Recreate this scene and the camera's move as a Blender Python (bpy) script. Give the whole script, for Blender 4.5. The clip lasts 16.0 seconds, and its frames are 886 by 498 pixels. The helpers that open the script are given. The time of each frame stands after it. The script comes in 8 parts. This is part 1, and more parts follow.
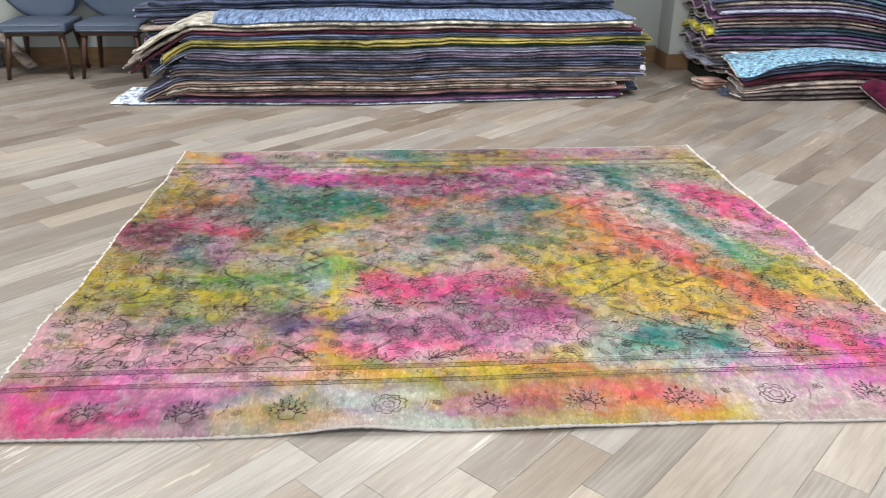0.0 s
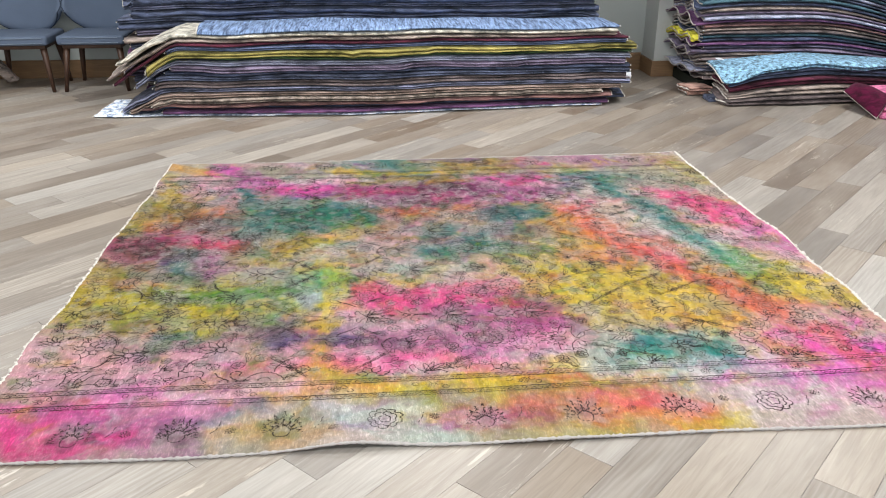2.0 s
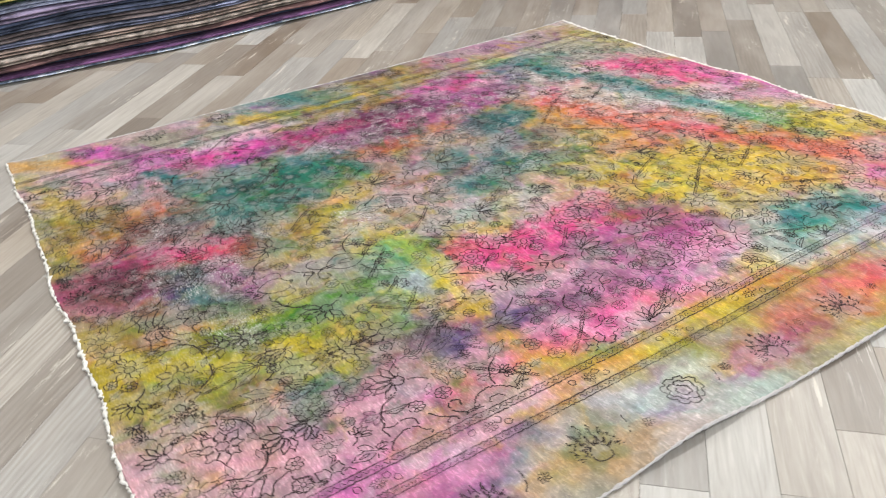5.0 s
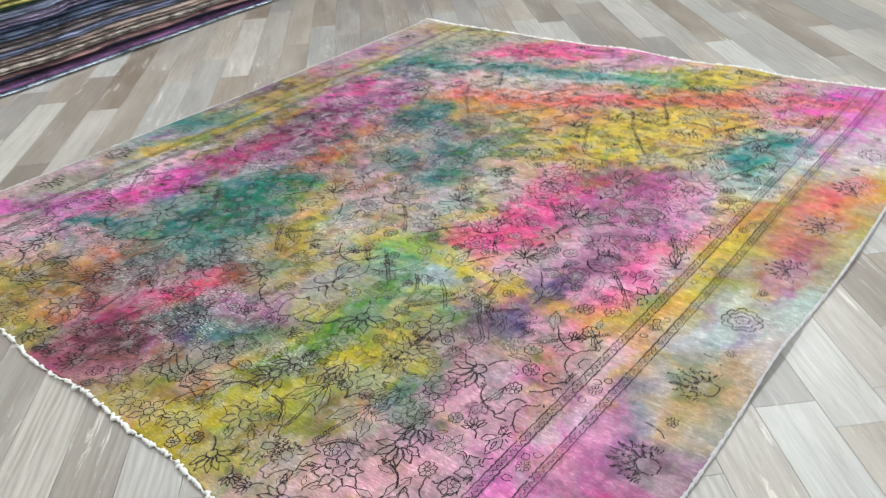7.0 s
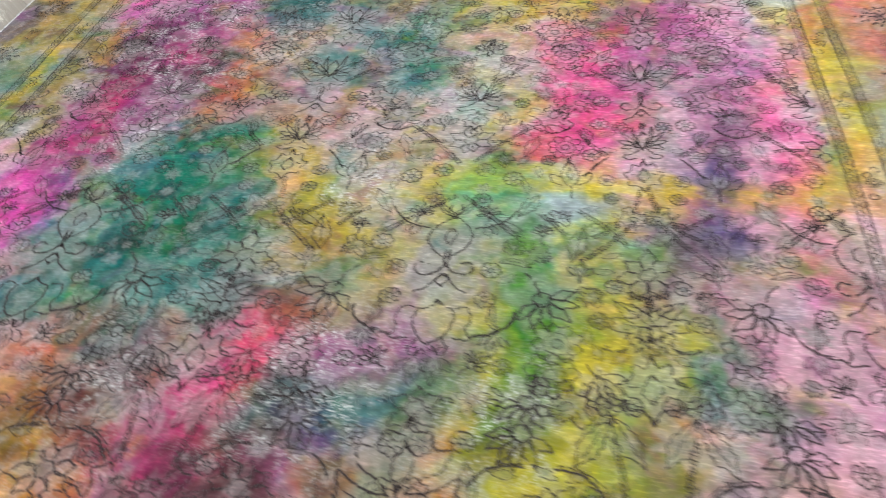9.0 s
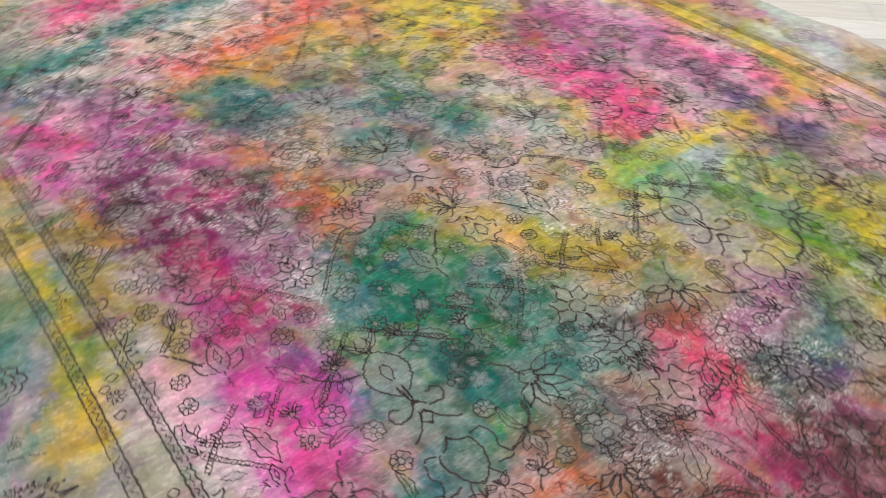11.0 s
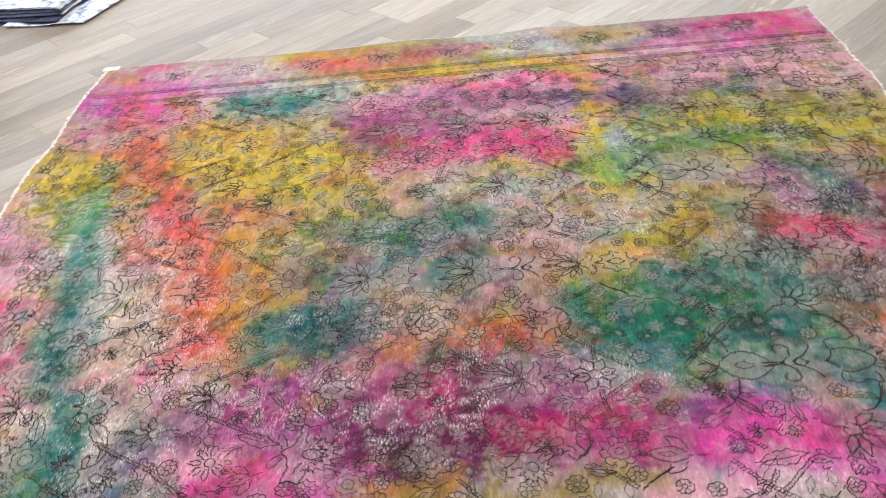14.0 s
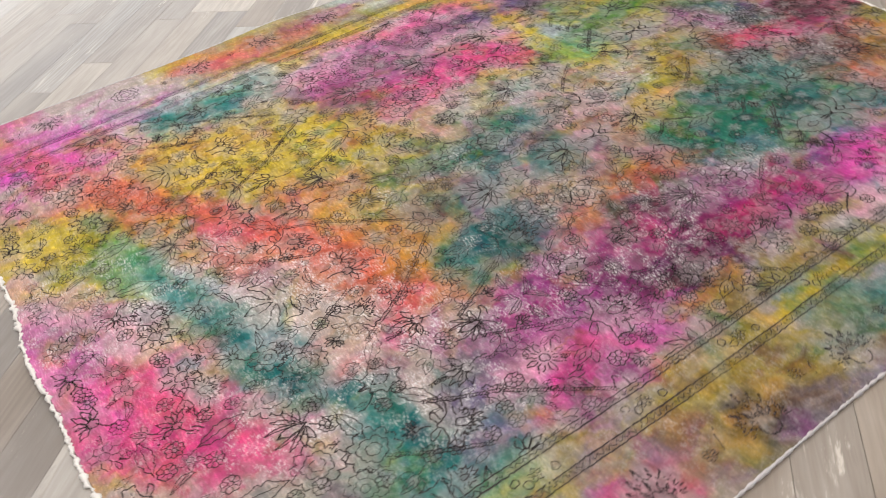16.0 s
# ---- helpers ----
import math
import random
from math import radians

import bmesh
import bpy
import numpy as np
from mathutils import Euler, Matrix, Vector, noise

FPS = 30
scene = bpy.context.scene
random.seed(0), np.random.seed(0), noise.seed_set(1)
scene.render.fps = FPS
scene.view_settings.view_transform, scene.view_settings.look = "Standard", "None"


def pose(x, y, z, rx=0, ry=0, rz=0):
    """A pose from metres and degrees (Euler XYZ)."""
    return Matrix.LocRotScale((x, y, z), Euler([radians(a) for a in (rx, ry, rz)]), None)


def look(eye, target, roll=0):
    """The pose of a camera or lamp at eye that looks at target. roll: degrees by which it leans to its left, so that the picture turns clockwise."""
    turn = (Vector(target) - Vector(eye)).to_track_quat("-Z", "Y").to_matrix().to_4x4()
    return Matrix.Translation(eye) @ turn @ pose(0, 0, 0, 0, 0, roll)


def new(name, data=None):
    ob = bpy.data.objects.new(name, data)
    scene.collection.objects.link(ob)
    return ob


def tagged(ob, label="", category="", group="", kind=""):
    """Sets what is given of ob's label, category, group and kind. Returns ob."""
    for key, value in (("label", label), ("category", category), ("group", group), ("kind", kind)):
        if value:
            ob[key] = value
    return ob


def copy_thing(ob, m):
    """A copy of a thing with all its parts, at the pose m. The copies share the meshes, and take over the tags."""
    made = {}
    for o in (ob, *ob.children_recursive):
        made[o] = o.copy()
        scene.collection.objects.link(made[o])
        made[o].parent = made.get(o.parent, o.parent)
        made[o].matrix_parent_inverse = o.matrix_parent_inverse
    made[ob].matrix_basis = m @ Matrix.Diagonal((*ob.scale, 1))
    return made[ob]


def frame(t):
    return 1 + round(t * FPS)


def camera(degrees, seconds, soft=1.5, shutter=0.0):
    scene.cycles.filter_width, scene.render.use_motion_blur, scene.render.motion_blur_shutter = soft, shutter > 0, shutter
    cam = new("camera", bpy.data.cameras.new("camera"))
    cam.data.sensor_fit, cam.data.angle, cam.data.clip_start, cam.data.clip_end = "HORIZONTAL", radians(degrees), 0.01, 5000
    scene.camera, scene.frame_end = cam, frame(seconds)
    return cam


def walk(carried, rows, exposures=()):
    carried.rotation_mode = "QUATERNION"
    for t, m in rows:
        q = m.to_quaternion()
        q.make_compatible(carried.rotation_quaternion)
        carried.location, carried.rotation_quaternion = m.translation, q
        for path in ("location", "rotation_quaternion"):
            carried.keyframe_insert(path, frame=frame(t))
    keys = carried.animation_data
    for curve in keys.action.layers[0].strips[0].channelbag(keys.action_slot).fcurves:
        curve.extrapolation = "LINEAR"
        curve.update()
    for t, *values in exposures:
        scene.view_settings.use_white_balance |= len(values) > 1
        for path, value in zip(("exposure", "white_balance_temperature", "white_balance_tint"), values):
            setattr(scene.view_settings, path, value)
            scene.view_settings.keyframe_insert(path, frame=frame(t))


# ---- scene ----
cam = camera(57.1, 16.0, soft=1.0, shutter=0.4)
PATH = [
    (0, (-0.318, -3.693, 1.596), (-0.199, -1.869, 0.784), 0.5),
    (0.5, (-0.328, -3.699, 1.615), (-0.129, -1.868, 0.835), 0.3),
    (1, (-0.326, -3.702, 1.628), (-0.137, -1.86, 0.873), -0.2),
    (1.5, (-0.336, -3.685, 1.619), (-0.169, -1.846, 0.853), -0.2),
    (2, (-0.345, -3.661, 1.596), (-0.19, -1.832, 0.802), 0.1),
    (2.5, (-0.4, -3.599, 1.584), (-0.233, -1.785, 0.758), -0.0),
    (3, (-0.525, -3.428, 1.548), (-0.324, -1.634, 0.688), -0.3),
    (3.5, (-0.712, -3.083, 1.515), (-0.442, -1.315, 0.621), -2.0),
    (4, (-1.004, -2.867, 1.493), (-0.548, -1.171, 0.535), -3.0),
    (4.2, (-1.168, -2.812, 1.499), (-0.627, -1.167, 0.498), -3.1),
    (6.3, (-2.239, -2.112, 1.532), (-1.011, -0.885, 0.538), -4.4),
    (6.5, (-2.269, -2.099, 1.534), (-1.024, -0.889, 0.54), -4.3),
    (7, (-2.328, -2.022, 1.475), (-1.048, -0.885, 0.442), -4.4),
    (7.5, (-2.238, -1.752, 1.358), (-0.879, -0.804, 0.238), -5.8),
    (8, (-2.22, -1.367, 1.297), (-0.802, -0.659, 0.077), -5.8),
    (8.5, (-2.281, -0.934, 1.324), (-0.827, -0.472, 0.031), -5.0),
    (9, (-2.164, -0.513, 1.282), (-0.731, -0.202, -0.078), -5.2),
    (9.5, (-2.066, -0.062, 1.307), (-0.646, 0.173, -0.082), -4.9),
    (9.7, (-2.051, 0.154, 1.304), (-0.616, 0.311, -0.081), -4.3),
    (11.8, (-1.381, 1.736, 1.359), (-0.632, 0.377, 0.098), -3.6),
    (12, (-1.266, 1.81, 1.382), (-0.604, 0.413, 0.113), -5.7),
    (12.5, (-1.016, 2.045, 1.428), (-0.535, 0.569, 0.167), -6.6),
    (13, (-0.769, 2.217, 1.562), (-0.34, 0.733, 0.291), -9.0),
    (13.5, (-0.488, 2.2, 1.618), (-0.101, 0.68, 0.377), -8.6),
    (14, (-0.183, 2.202, 1.612), (-0.04, 0.62, 0.397), -7.3),
    (14.5, (0.19, 2.217, 1.639), (0.095, 0.65, 0.4), -8.4),
    (15, (0.659, 2.107, 1.601), (0.375, 0.592, 0.326), -9.8),
    (15.5, (1.092, 2.096, 1.61), (0.567, 0.667, 0.313), -8.9),
    (16, (1.458, 2.059, 1.622), (0.719, 0.72, 0.333), -8.7),
]
walk_rows = [(t, look(eye, target, roll)) for t, eye, target, roll in PATH]
walk(cam, walk_rows, exposures=[(0, 0.04, 6400, 9), (4.2, 0.08, 6400, 9), (6.3, 0.06, 5880, 4), (8, 0.05, 5850, 3), (9.7, 0.10, 5980, 2), (11.8, -0.07, 6640, 12), (14, -0.08, 6540, 12), (16, -0.20, 6500, 12)])

# ---- world and lamps: a closed showroom under rows of ceiling lamps ----
world = bpy.data.worlds.new("showroom_air")
scene.world = world
world.use_nodes = True
world.node_tree.nodes["Background"].inputs[0].default_value = (0.92, 0.96, 1.0, 1)
world.node_tree.nodes["Background"].inputs[1].default_value = 0.06


def area_lamp(name, x, y, z, sx, sy, power, colour, target):
    data = bpy.data.lights.new(name, "AREA")
    data.shape, data.size, data.size_y, data.energy, data.color = "RECTANGLE", sx, sy, power, colour
    ob = new(name, data)
    ob.matrix_world = look((x, y, z), target)
    return ob


ROOM = (-5.2, 6.2, -6.0, 4.42)      # x0, x1, y0, y1
CEILING = 3.0
for lx in (-3.2, 0.2, 3.4):
    for ly in (-3.1, -0.3, 2.25):
        area_lamp("ceiling_lamp", lx, ly, CEILING - 0.04, 1.3, 0.35, 50 + (26 if ly > 2 and lx < 0 else 9 if ly > 2 else -20 if lx < 0 else 0), (1.0, 0.985, 0.965), (lx, ly, 0))
# broad cool fill light added behind the first viewpoint; its source is unseen
area_lamp("south_fill_light", 0.5, ROOM[2] + 0.15, 1.5, 9.0, 2.5, 142, (0.9, 0.95, 1.0), (0.5, 0, 0.9))


# ---- materials ----
def srgb(r, g, b):
    return tuple((c / 255 / 12.92 if c / 255 <= 0.04045 else ((c / 255 + 0.055) / 1.055) ** 2.4) for c in (r, g, b)) + (1.0,)


class Nodes:
    """Short hand for building one node material."""

    def __init__(self, name, rough=0.7, spec=0.3):
        self.mat = bpy.data.materials.new(name)
        self.mat.use_nodes = True
        self.tree = self.mat.node_tree
        self.bsdf = self.tree.nodes["Principled BSDF"]
        self.bsdf.inputs["Roughness"].default_value = rough
        self.bsdf.inputs["Specular IOR Level"].default_value = spec

    def add(self, kind, **values):
        n = self.tree.nodes.new(kind)
        for k, v in values.items():
            if k in n.inputs:
                n.inputs[k].default_value = v
        return n

    def link(self, a, b):
        self.tree.links.new(a, b)
        return b

    def coords(self, scale=(1, 1, 1), turn=0.0, local=False):
        geo = self.add("ShaderNodeTexCoord").outputs["Object"] if local else self.add("ShaderNodeNewGeometry").outputs["Position"]
        m = self.add("ShaderNodeMapping")
        m.inputs["Rotation"].default_value = (0, 0, turn)
        m.inputs["Scale"].default_value = scale
        self.link(geo, m.inputs["Vector"])
        return m.outputs["Vector"]

    def noise(self, vec, scale, detail=3.0, rough=0.55, distort=0.0):
        n = self.add("ShaderNodeTexNoise")
        n.inputs["Scale"].default_value, n.inputs["Detail"].default_value = scale, detail
        n.inputs["Roughness"].default_value, n.inputs["Distortion"].default_value = rough, distort
        self.link(vec, n.inputs["Vector"])
        return n.outputs["Fac"]

    def ramp(self, fac, stops):
        r = self.add("ShaderNodeValToRGB")
        e = r.color_ramp.elements
        while len(e) < len(stops):
            e.new(0.5)
        for el, (p, c) in zip(e, stops):
            el.position, el.color = p, c if len(c) == 4 else (*c, 1)
        self.link(fac, r.inputs["Fac"])
        return r.outputs["Color"]

    def mix(self, fac, a, b, how="MIX"):
        m = self.add("ShaderNodeMix")
        m.data_type, m.blend_type = "RGBA", how
        for sock, v in ((m.inputs[0], fac), (m.inputs[6], a), (m.inputs[7], b)):
            if isinstance(v, bpy.types.NodeSocket):
                self.link(v, sock)
            else:
                sock.default_value = v
        return m.outputs[2]

    def maths(self, op, a, b=0.0, clamp=False):
        m = self.add("ShaderNodeMath")
        m.operation, m.use_clamp = op, clamp
        for sock, v in zip(m.inputs, (a, b)):
            if isinstance(v, bpy.types.NodeSocket):
                self.link(v, sock)
            else:
                sock.default_value = v
        return m.outputs[0]

    def bump(self, height, strength, distance):
        b = self.add("ShaderNodeBump")
        b.inputs["Strength"].default_value, b.inputs["Distance"].default_value = strength, distance
        self.link(height, b.inputs["Height"])
        self.link(b.outputs["Normal"], self.bsdf.inputs["Normal"])

    def colour(self, c):
        if isinstance(c, bpy.types.NodeSocket):
            self.link(c, self.bsdf.inputs["Base Color"])
        else:
            self.bsdf.inputs["Base Color"].default_value = c


def grey(v):
    return (v, v, v, 1)


def plank_material(name, per_object):
    """Limed oak planks that run at 45 degrees: tone by plank, long grain, pale worn patches."""
    n = Nodes(name, 0.42, 0.5)
    if per_object:
        tone = n.add("ShaderNodeObjectInfo").outputs["Color"]
        tone = n.add("ShaderNodeSeparateColor")
        n.link(n.tree.nodes["Object Info"].outputs["Color"], tone.inputs[0])
        warm, shade, shift = tone.outputs[0], tone.outputs[1], tone.outputs[2]
    else:
        isl = n.add("ShaderNodeNewGeometry").outputs["Random Per Island"]
        warm = n.maths("FRACT", n.maths("MULTIPLY", isl, 7.31))
        shade = n.maths("FRACT", n.maths("MULTIPLY", isl, 13.7))
        shift = isl
    off = n.add("ShaderNodeCombineXYZ")
    n.link(n.maths("MULTIPLY", shift, 37.0), off.inputs[0])
    n.link(n.maths("MULTIPLY", shift, 91.0), off.inputs[1])
    base = n.coords(turn=radians(-45))

    def stretched(sx, sy):
        add = n.add("ShaderNodeVectorMath")
        n.link(base, add.inputs[0]), n.link(off.outputs[0], add.inputs[1])
        m = n.add("ShaderNodeVectorMath")
        m.operation = "MULTIPLY"
        m.inputs[1].default_value = (sx, sy, 1)
        n.link(add.outputs[0], m.inputs[0])
        return m.outputs[0]

    light = n.mix(warm, srgb(190, 187, 182), srgb(190, 179, 165))
    dark = n.mix(warm, srgb(110, 103, 97), srgb(124, 107, 90))
    body = n.mix(shade, dark, light)
    grain = n.noise(stretched(1.6, 22), 2.2, 6, 0.62, 0.9)
    body = n.mix(n.maths("MULTIPLY", n.maths("SUBTRACT", 0.66, grain, True), 1.2, True), body, srgb(104, 90, 78))
    ring = n.add("ShaderNodeTexWave", Scale=1.0, Distortion=9.0, Detail=3.0)
    ring.wave_type, ring.bands_direction = "BANDS", "Y"
    n.link(stretched(2.2, 15), ring.inputs["Vector"])
    figured = n.ramp(n.maths("FRACT", n.maths("MULTIPLY", shift, 5.7)), ((0.62, grey(0)), (0.70, grey(0.55))))
    body = n.mix(n.maths("MULTIPLY", n.maths("MULTIPLY", ring.outputs["Fac"], figured), n.noise(stretched(0.8, 3), 1.4, 2), True), body, srgb(98, 86, 76))
    fine = n.noise(stretched(7, 160), 1.5, 3, 0.6)
    body = n.mix(n.maths("MULTIPLY", fine, 0.28), body, srgb(96, 86, 78))
    cloud = n.noise(stretched(0.9, 3.0), 1.7, 3, 0.5, 0.4)
    body = n.mix(n.maths("MULTIPLY", n.maths("SUBTRACT", cloud, 0.45, True), 1.0, True), body, srgb(198, 190, 180))
    chips = n.ramp(n.noise(stretched(1.7, 15), 2.2, 6, 0.74, 0.8), ((0.57, grey(0)), (0.64, grey(1))))
    rare = n.ramp(n.noise(stretched(0.8, 2.2), 0.9, 1, 0.5), ((0.52, grey(0)), (0.60, grey(1))))
    body = n.mix(n.maths("MULTIPLY", n.maths("MULTIPLY", chips, rare), 0.62), body, srgb(212, 203, 190))
    n.colour(body)
    rough = n.maths("ADD", n.maths("MULTIPLY", cloud, 0.2), 0.27)
    n.link(rough, n.bsdf.inputs["Roughness"])
    n.bump(n.maths("ADD", grain, n.maths("MULTIPLY", fine, 0.5)), 0.18, 0.002)
    return n.mat


def wool_material(name, a, b, scale=9.0, accent=None, stretch=(0.45, 0.8, 1.3)):
    """Folded rug wool: two dye tones in blotches, faint motif flecks, woven bump."""
    n = Nodes(name, 0.92, 0.12)
    v = n.coords(stretch)
    c = n.mix(n.ramp(n.noise(v, scale, 4, 0.6, 0.6), ((0.36, grey(0)), (0.64, grey(1)))), srgb(*(int(k * 0.88) for k in a)), srgb(*(int(k * 1.44) for k in b)))
    fleck = n.ramp(n.noise(n.coords((stretch[0] * 2, stretch[1] * 1.25, 1.6)), scale * 4, 2, 0.6), ((0.60, grey(0)), (0.68, grey(1))))
    c = n.mix(n.maths("MULTIPLY", fleck, 0.6), c, srgb(*(accent or tuple(min(255, int(k * 1.45 + 18)) for k in b))))
    fuzz = n.noise(n.coords(), 260, 2, 0.6)
    c = n.mix(n.maths("MULTIPLY", fuzz, 0.4), c, n.mix(0.55, c, grey(0.02)))
    n.colour(c)
    n.bsdf.inputs["Sheen Weight"].default_value = 0.06
    n.bump(n.maths("ADD", fuzz, n.noise(v, 40, 3)), 0.5, 0.004)
    return n.mat


def plain_material(name, colour, rough=0.6, spec=0.3, vary=0.12, scale=12.0, bump=0.0, fine=120.0):
    n = Nodes(name, rough, spec)
    v = n.coords()
    c = n.mix(n.maths("MULTIPLY", n.noise(v, scale, 4), vary * 2), srgb(*colour), srgb(*(int(k * 0.62) for k in colour)))
    c = n.mix(n.maths("MULTIPLY", n.noise(v, fine, 2), vary), c, srgb(*(min(255, int(k * 1.2)) for k in colour)))
    n.colour(c)
    if bump:
        n.bump(n.noise(v, fine, 3), bump, 0.003)
    return n.mat


def wood_material(name, dark, light, axis=(1, 1, 0.12), scale=26.0, rough=0.45):
    n = Nodes(name, rough, 0.35)
    v = n.coords(axis)
    g = n.noise(v, scale, 5, 0.6, 1.2)
    n.colour(n.mix(g, srgb(*dark), srgb(*light)))
    n.bump(g, 0.15, 0.002)
    return n.mat


PLANK = plank_material("limed_oak_plank", True)
PLANK_REST = plank_material("limed_oak_plank_rest", False)
SUBFLOOR = plain_material("dark_plank_joint", (92, 84, 76), 0.9)
WALL = plain_material("pale_grey_wall_paint", (186, 190, 188), 0.75, 0.2, 0.06, 2.5, 0.05, 60)
WALL_DIM = plain_material("grey_green_wall_paint", (176, 182, 180), 0.75, 0.2, 0.07, 2.0, 0.05, 60)
CEIL = plain_material("white_ceiling_paint", (226, 226, 222), 0.9, 0.1, 0.03, 2)
SKIRTING = wood_material("brown_wood_skirting", (92, 70, 50), (150, 118, 86), (0.12, 0.12, 1), 30)
WALNUT = wood_material("dark_walnut_leg", (38, 25, 20), (84, 58, 44))
BOARD = wood_material("grey_wood_panel", (92, 84, 76), (146, 136, 124), (0.1, 1, 1), 22, 0.6)
CHAIR_CLOTH = plain_material("slate_blue_upholstery", (94, 106, 126), 0.9, 0.15, 0.16, 7, 0.4, 420)
PIPING = plain_material("dark_slate_piping", (50, 58, 72), 0.9, 0.15, 0.1, 9)
CORD = plain_material("off_white_wool_cord", (226, 220, 212), 0.95, 0.1, 0.22, 40, 0.6, 260)
BINDING = plain_material("stitched_binding", (186, 180, 178), 0.95, 0.1, 0.4, 60, 0.6, 260)
WHITE_TAG = plain_material("white_paper_tag", (226, 232, 238), 0.6, 0.3, 0.04)


# ---- mesh helpers ----
def mesh_object(name, verts, faces, material, parent=None, smooth=False, label=""):
    me = bpy.data.meshes.new(name)
    me.from_pydata([tuple(v) for v in verts], [], [tuple(f) for f in faces])
    me.materials.append(material)
    me.update()
    if smooth:
        me.shade_smooth()
    ob = new(name, me)
    if parent is not None:
        ob.parent = parent
    if label:
        tagged(ob, label)
    return ob


def part(name, bm, material, parent, label="", smooth=False):
    me = bpy.data.meshes.new(name)
    bmesh.ops.recalc_face_normals(bm, faces=bm.faces)
    bm.to_mesh(me)
    bm.free()
    me.materials.append(material)
    if smooth:
        me.shade_smooth()
    ob = new(name, me)
    ob.parent = parent
    if label:
        tagged(ob, label)
    return ob


def box_bm(x0, x1, y0, y1, z0, z1, bevel=0.0, segments=2):
    bm = bmesh.new()
    bmesh.ops.create_cube(bm, size=1.0, matrix=Matrix.Translation(((x0 + x1) / 2, (y0 + y1) / 2, (z0 + z1) / 2)) @ Matrix.Diagonal((x1 - x0, y1 - y0, z1 - z0, 1)))
    if bevel:
        bmesh.ops.bevel(bm, geom=bm.edges[:], offset=bevel, segments=segments, profile=0.6, affect="EDGES")
    return bm


def thing(name, label, category, group="", at=(0, 0, 0), turn=0.0):
    e = new(name)
    e.matrix_basis = pose(*at, 0, 0, turn)
    return tagged(e, label, category, group)


def structure(name, bm, material, label, category):
    me = bpy.data.meshes.new(name)
    bmesh.ops.recalc_face_normals(bm, faces=bm.faces)
    bm.to_mesh(me)
    bm.free()
    me.materials.append(material)
    return tagged(new(name, me), label, category, kind="structure")


def tube(name, pts, radius, material, parent=None, sides=6, wobble=0.0, label="", seed=0, closed=False):
    """A cord along points."""
    pts = np.asarray(pts, float)
    rng = np.random.default_rng(seed)
    d = np.gradient(pts, axis=0)
    d /= np.linalg.norm(d, axis=1)[:, None] + 1e-9
    up = np.where(np.abs(d[:, 2:3]) > 0.9, np.array([[1.0, 0, 0]]), np.array([[0, 0, 1.0]]))
    s = np.cross(d, up)
    s /= np.linalg.norm(s, axis=1)[:, None] + 1e-9
    u = np.cross(s, d)
    r = radius * (1 + wobble * rng.uniform(-1, 1, len(pts)))
    verts, faces = [], []
    for i in range(len(pts)):
        for k in range(sides):
            a = 2 * math.pi * k / sides
            verts.append(pts[i] + r[i] * (math.cos(a) * s[i] + math.sin(a) * u[i]))
    for i in range(len(pts) - 1):
        for k in range(sides):
            a, b = i * sides + k, i * sides + (k + 1) % sides
            faces.append((a, b, b + sides, a + sides))
    faces.append(tuple(range(sides)))
    faces.append(tuple(range((len(pts) - 1) * sides, len(pts) * sides))[::-1])
    return mesh_object(name, verts, faces, material, parent, True, label)


# ---- walls, ceiling, skirting ----
x0, x1, y0, y1 = ROOM
COLUMN_X, COLUMN_Y = 2.34, 4.06
structure("wall_north", box_bm(x0 - 0.15, COLUMN_X, y1, y1 + 0.15, 0, CEILING), WALL_DIM, "pale grey painted wall behind the rug piles", "wall")
structure("wall_north_return", box_bm(COLUMN_X, x1 + 0.15, COLUMN_Y, COLUMN_Y + 0.36, 0, CEILING), WALL, "pale grey painted wall standing forward of the next one", "wall")
structure("wall_west", box_bm(x0 - 0.15, x0, y0, y1, 0, CEILING), WALL, "plain pale grey painted wall", "wall")
structure("wall_east", box_bm(x1, x1 + 0.15, y0, COLUMN_Y, 0, CEILING), WALL, "plain pale grey painted wall", "wall")
structure("wall_south", box_bm(x0 - 0.15, x1 + 0.15, y0 - 0.15, y0, 0, CEILING), WALL, "plain pale grey painted wall", "wall")
structure("ceiling", box_bm(x0 - 0.15, x1 + 0.15, y0 - 0.15, y1 + 0.15, CEILING, CEILING + 0.1), CEIL, "plain white ceiling", "ceiling")
structure("baseboard", box_bm(x0, COLUMN_X - 0.02, y1 - 0.02, y1, 0.001, 0.17, 0.003), SKIRTING, "brown wooden skirting board along the wall", "baseboard")
structure("baseboard_return", box_bm(COLUMN_X - 0.02, COLUMN_X, COLUMN_Y - 0.02, y1, 0.001, 0.15, 0.003), SKIRTING, "brown wooden skirting board on the wall corner", "baseboard")
structure("baseboard_column", box_bm(COLUMN_X, x1, COLUMN_Y - 0.02, COLUMN_Y, 0.001, 0.15, 0.003), SKIRTING, "brown wooden skirting board behind the pile", "baseboard")

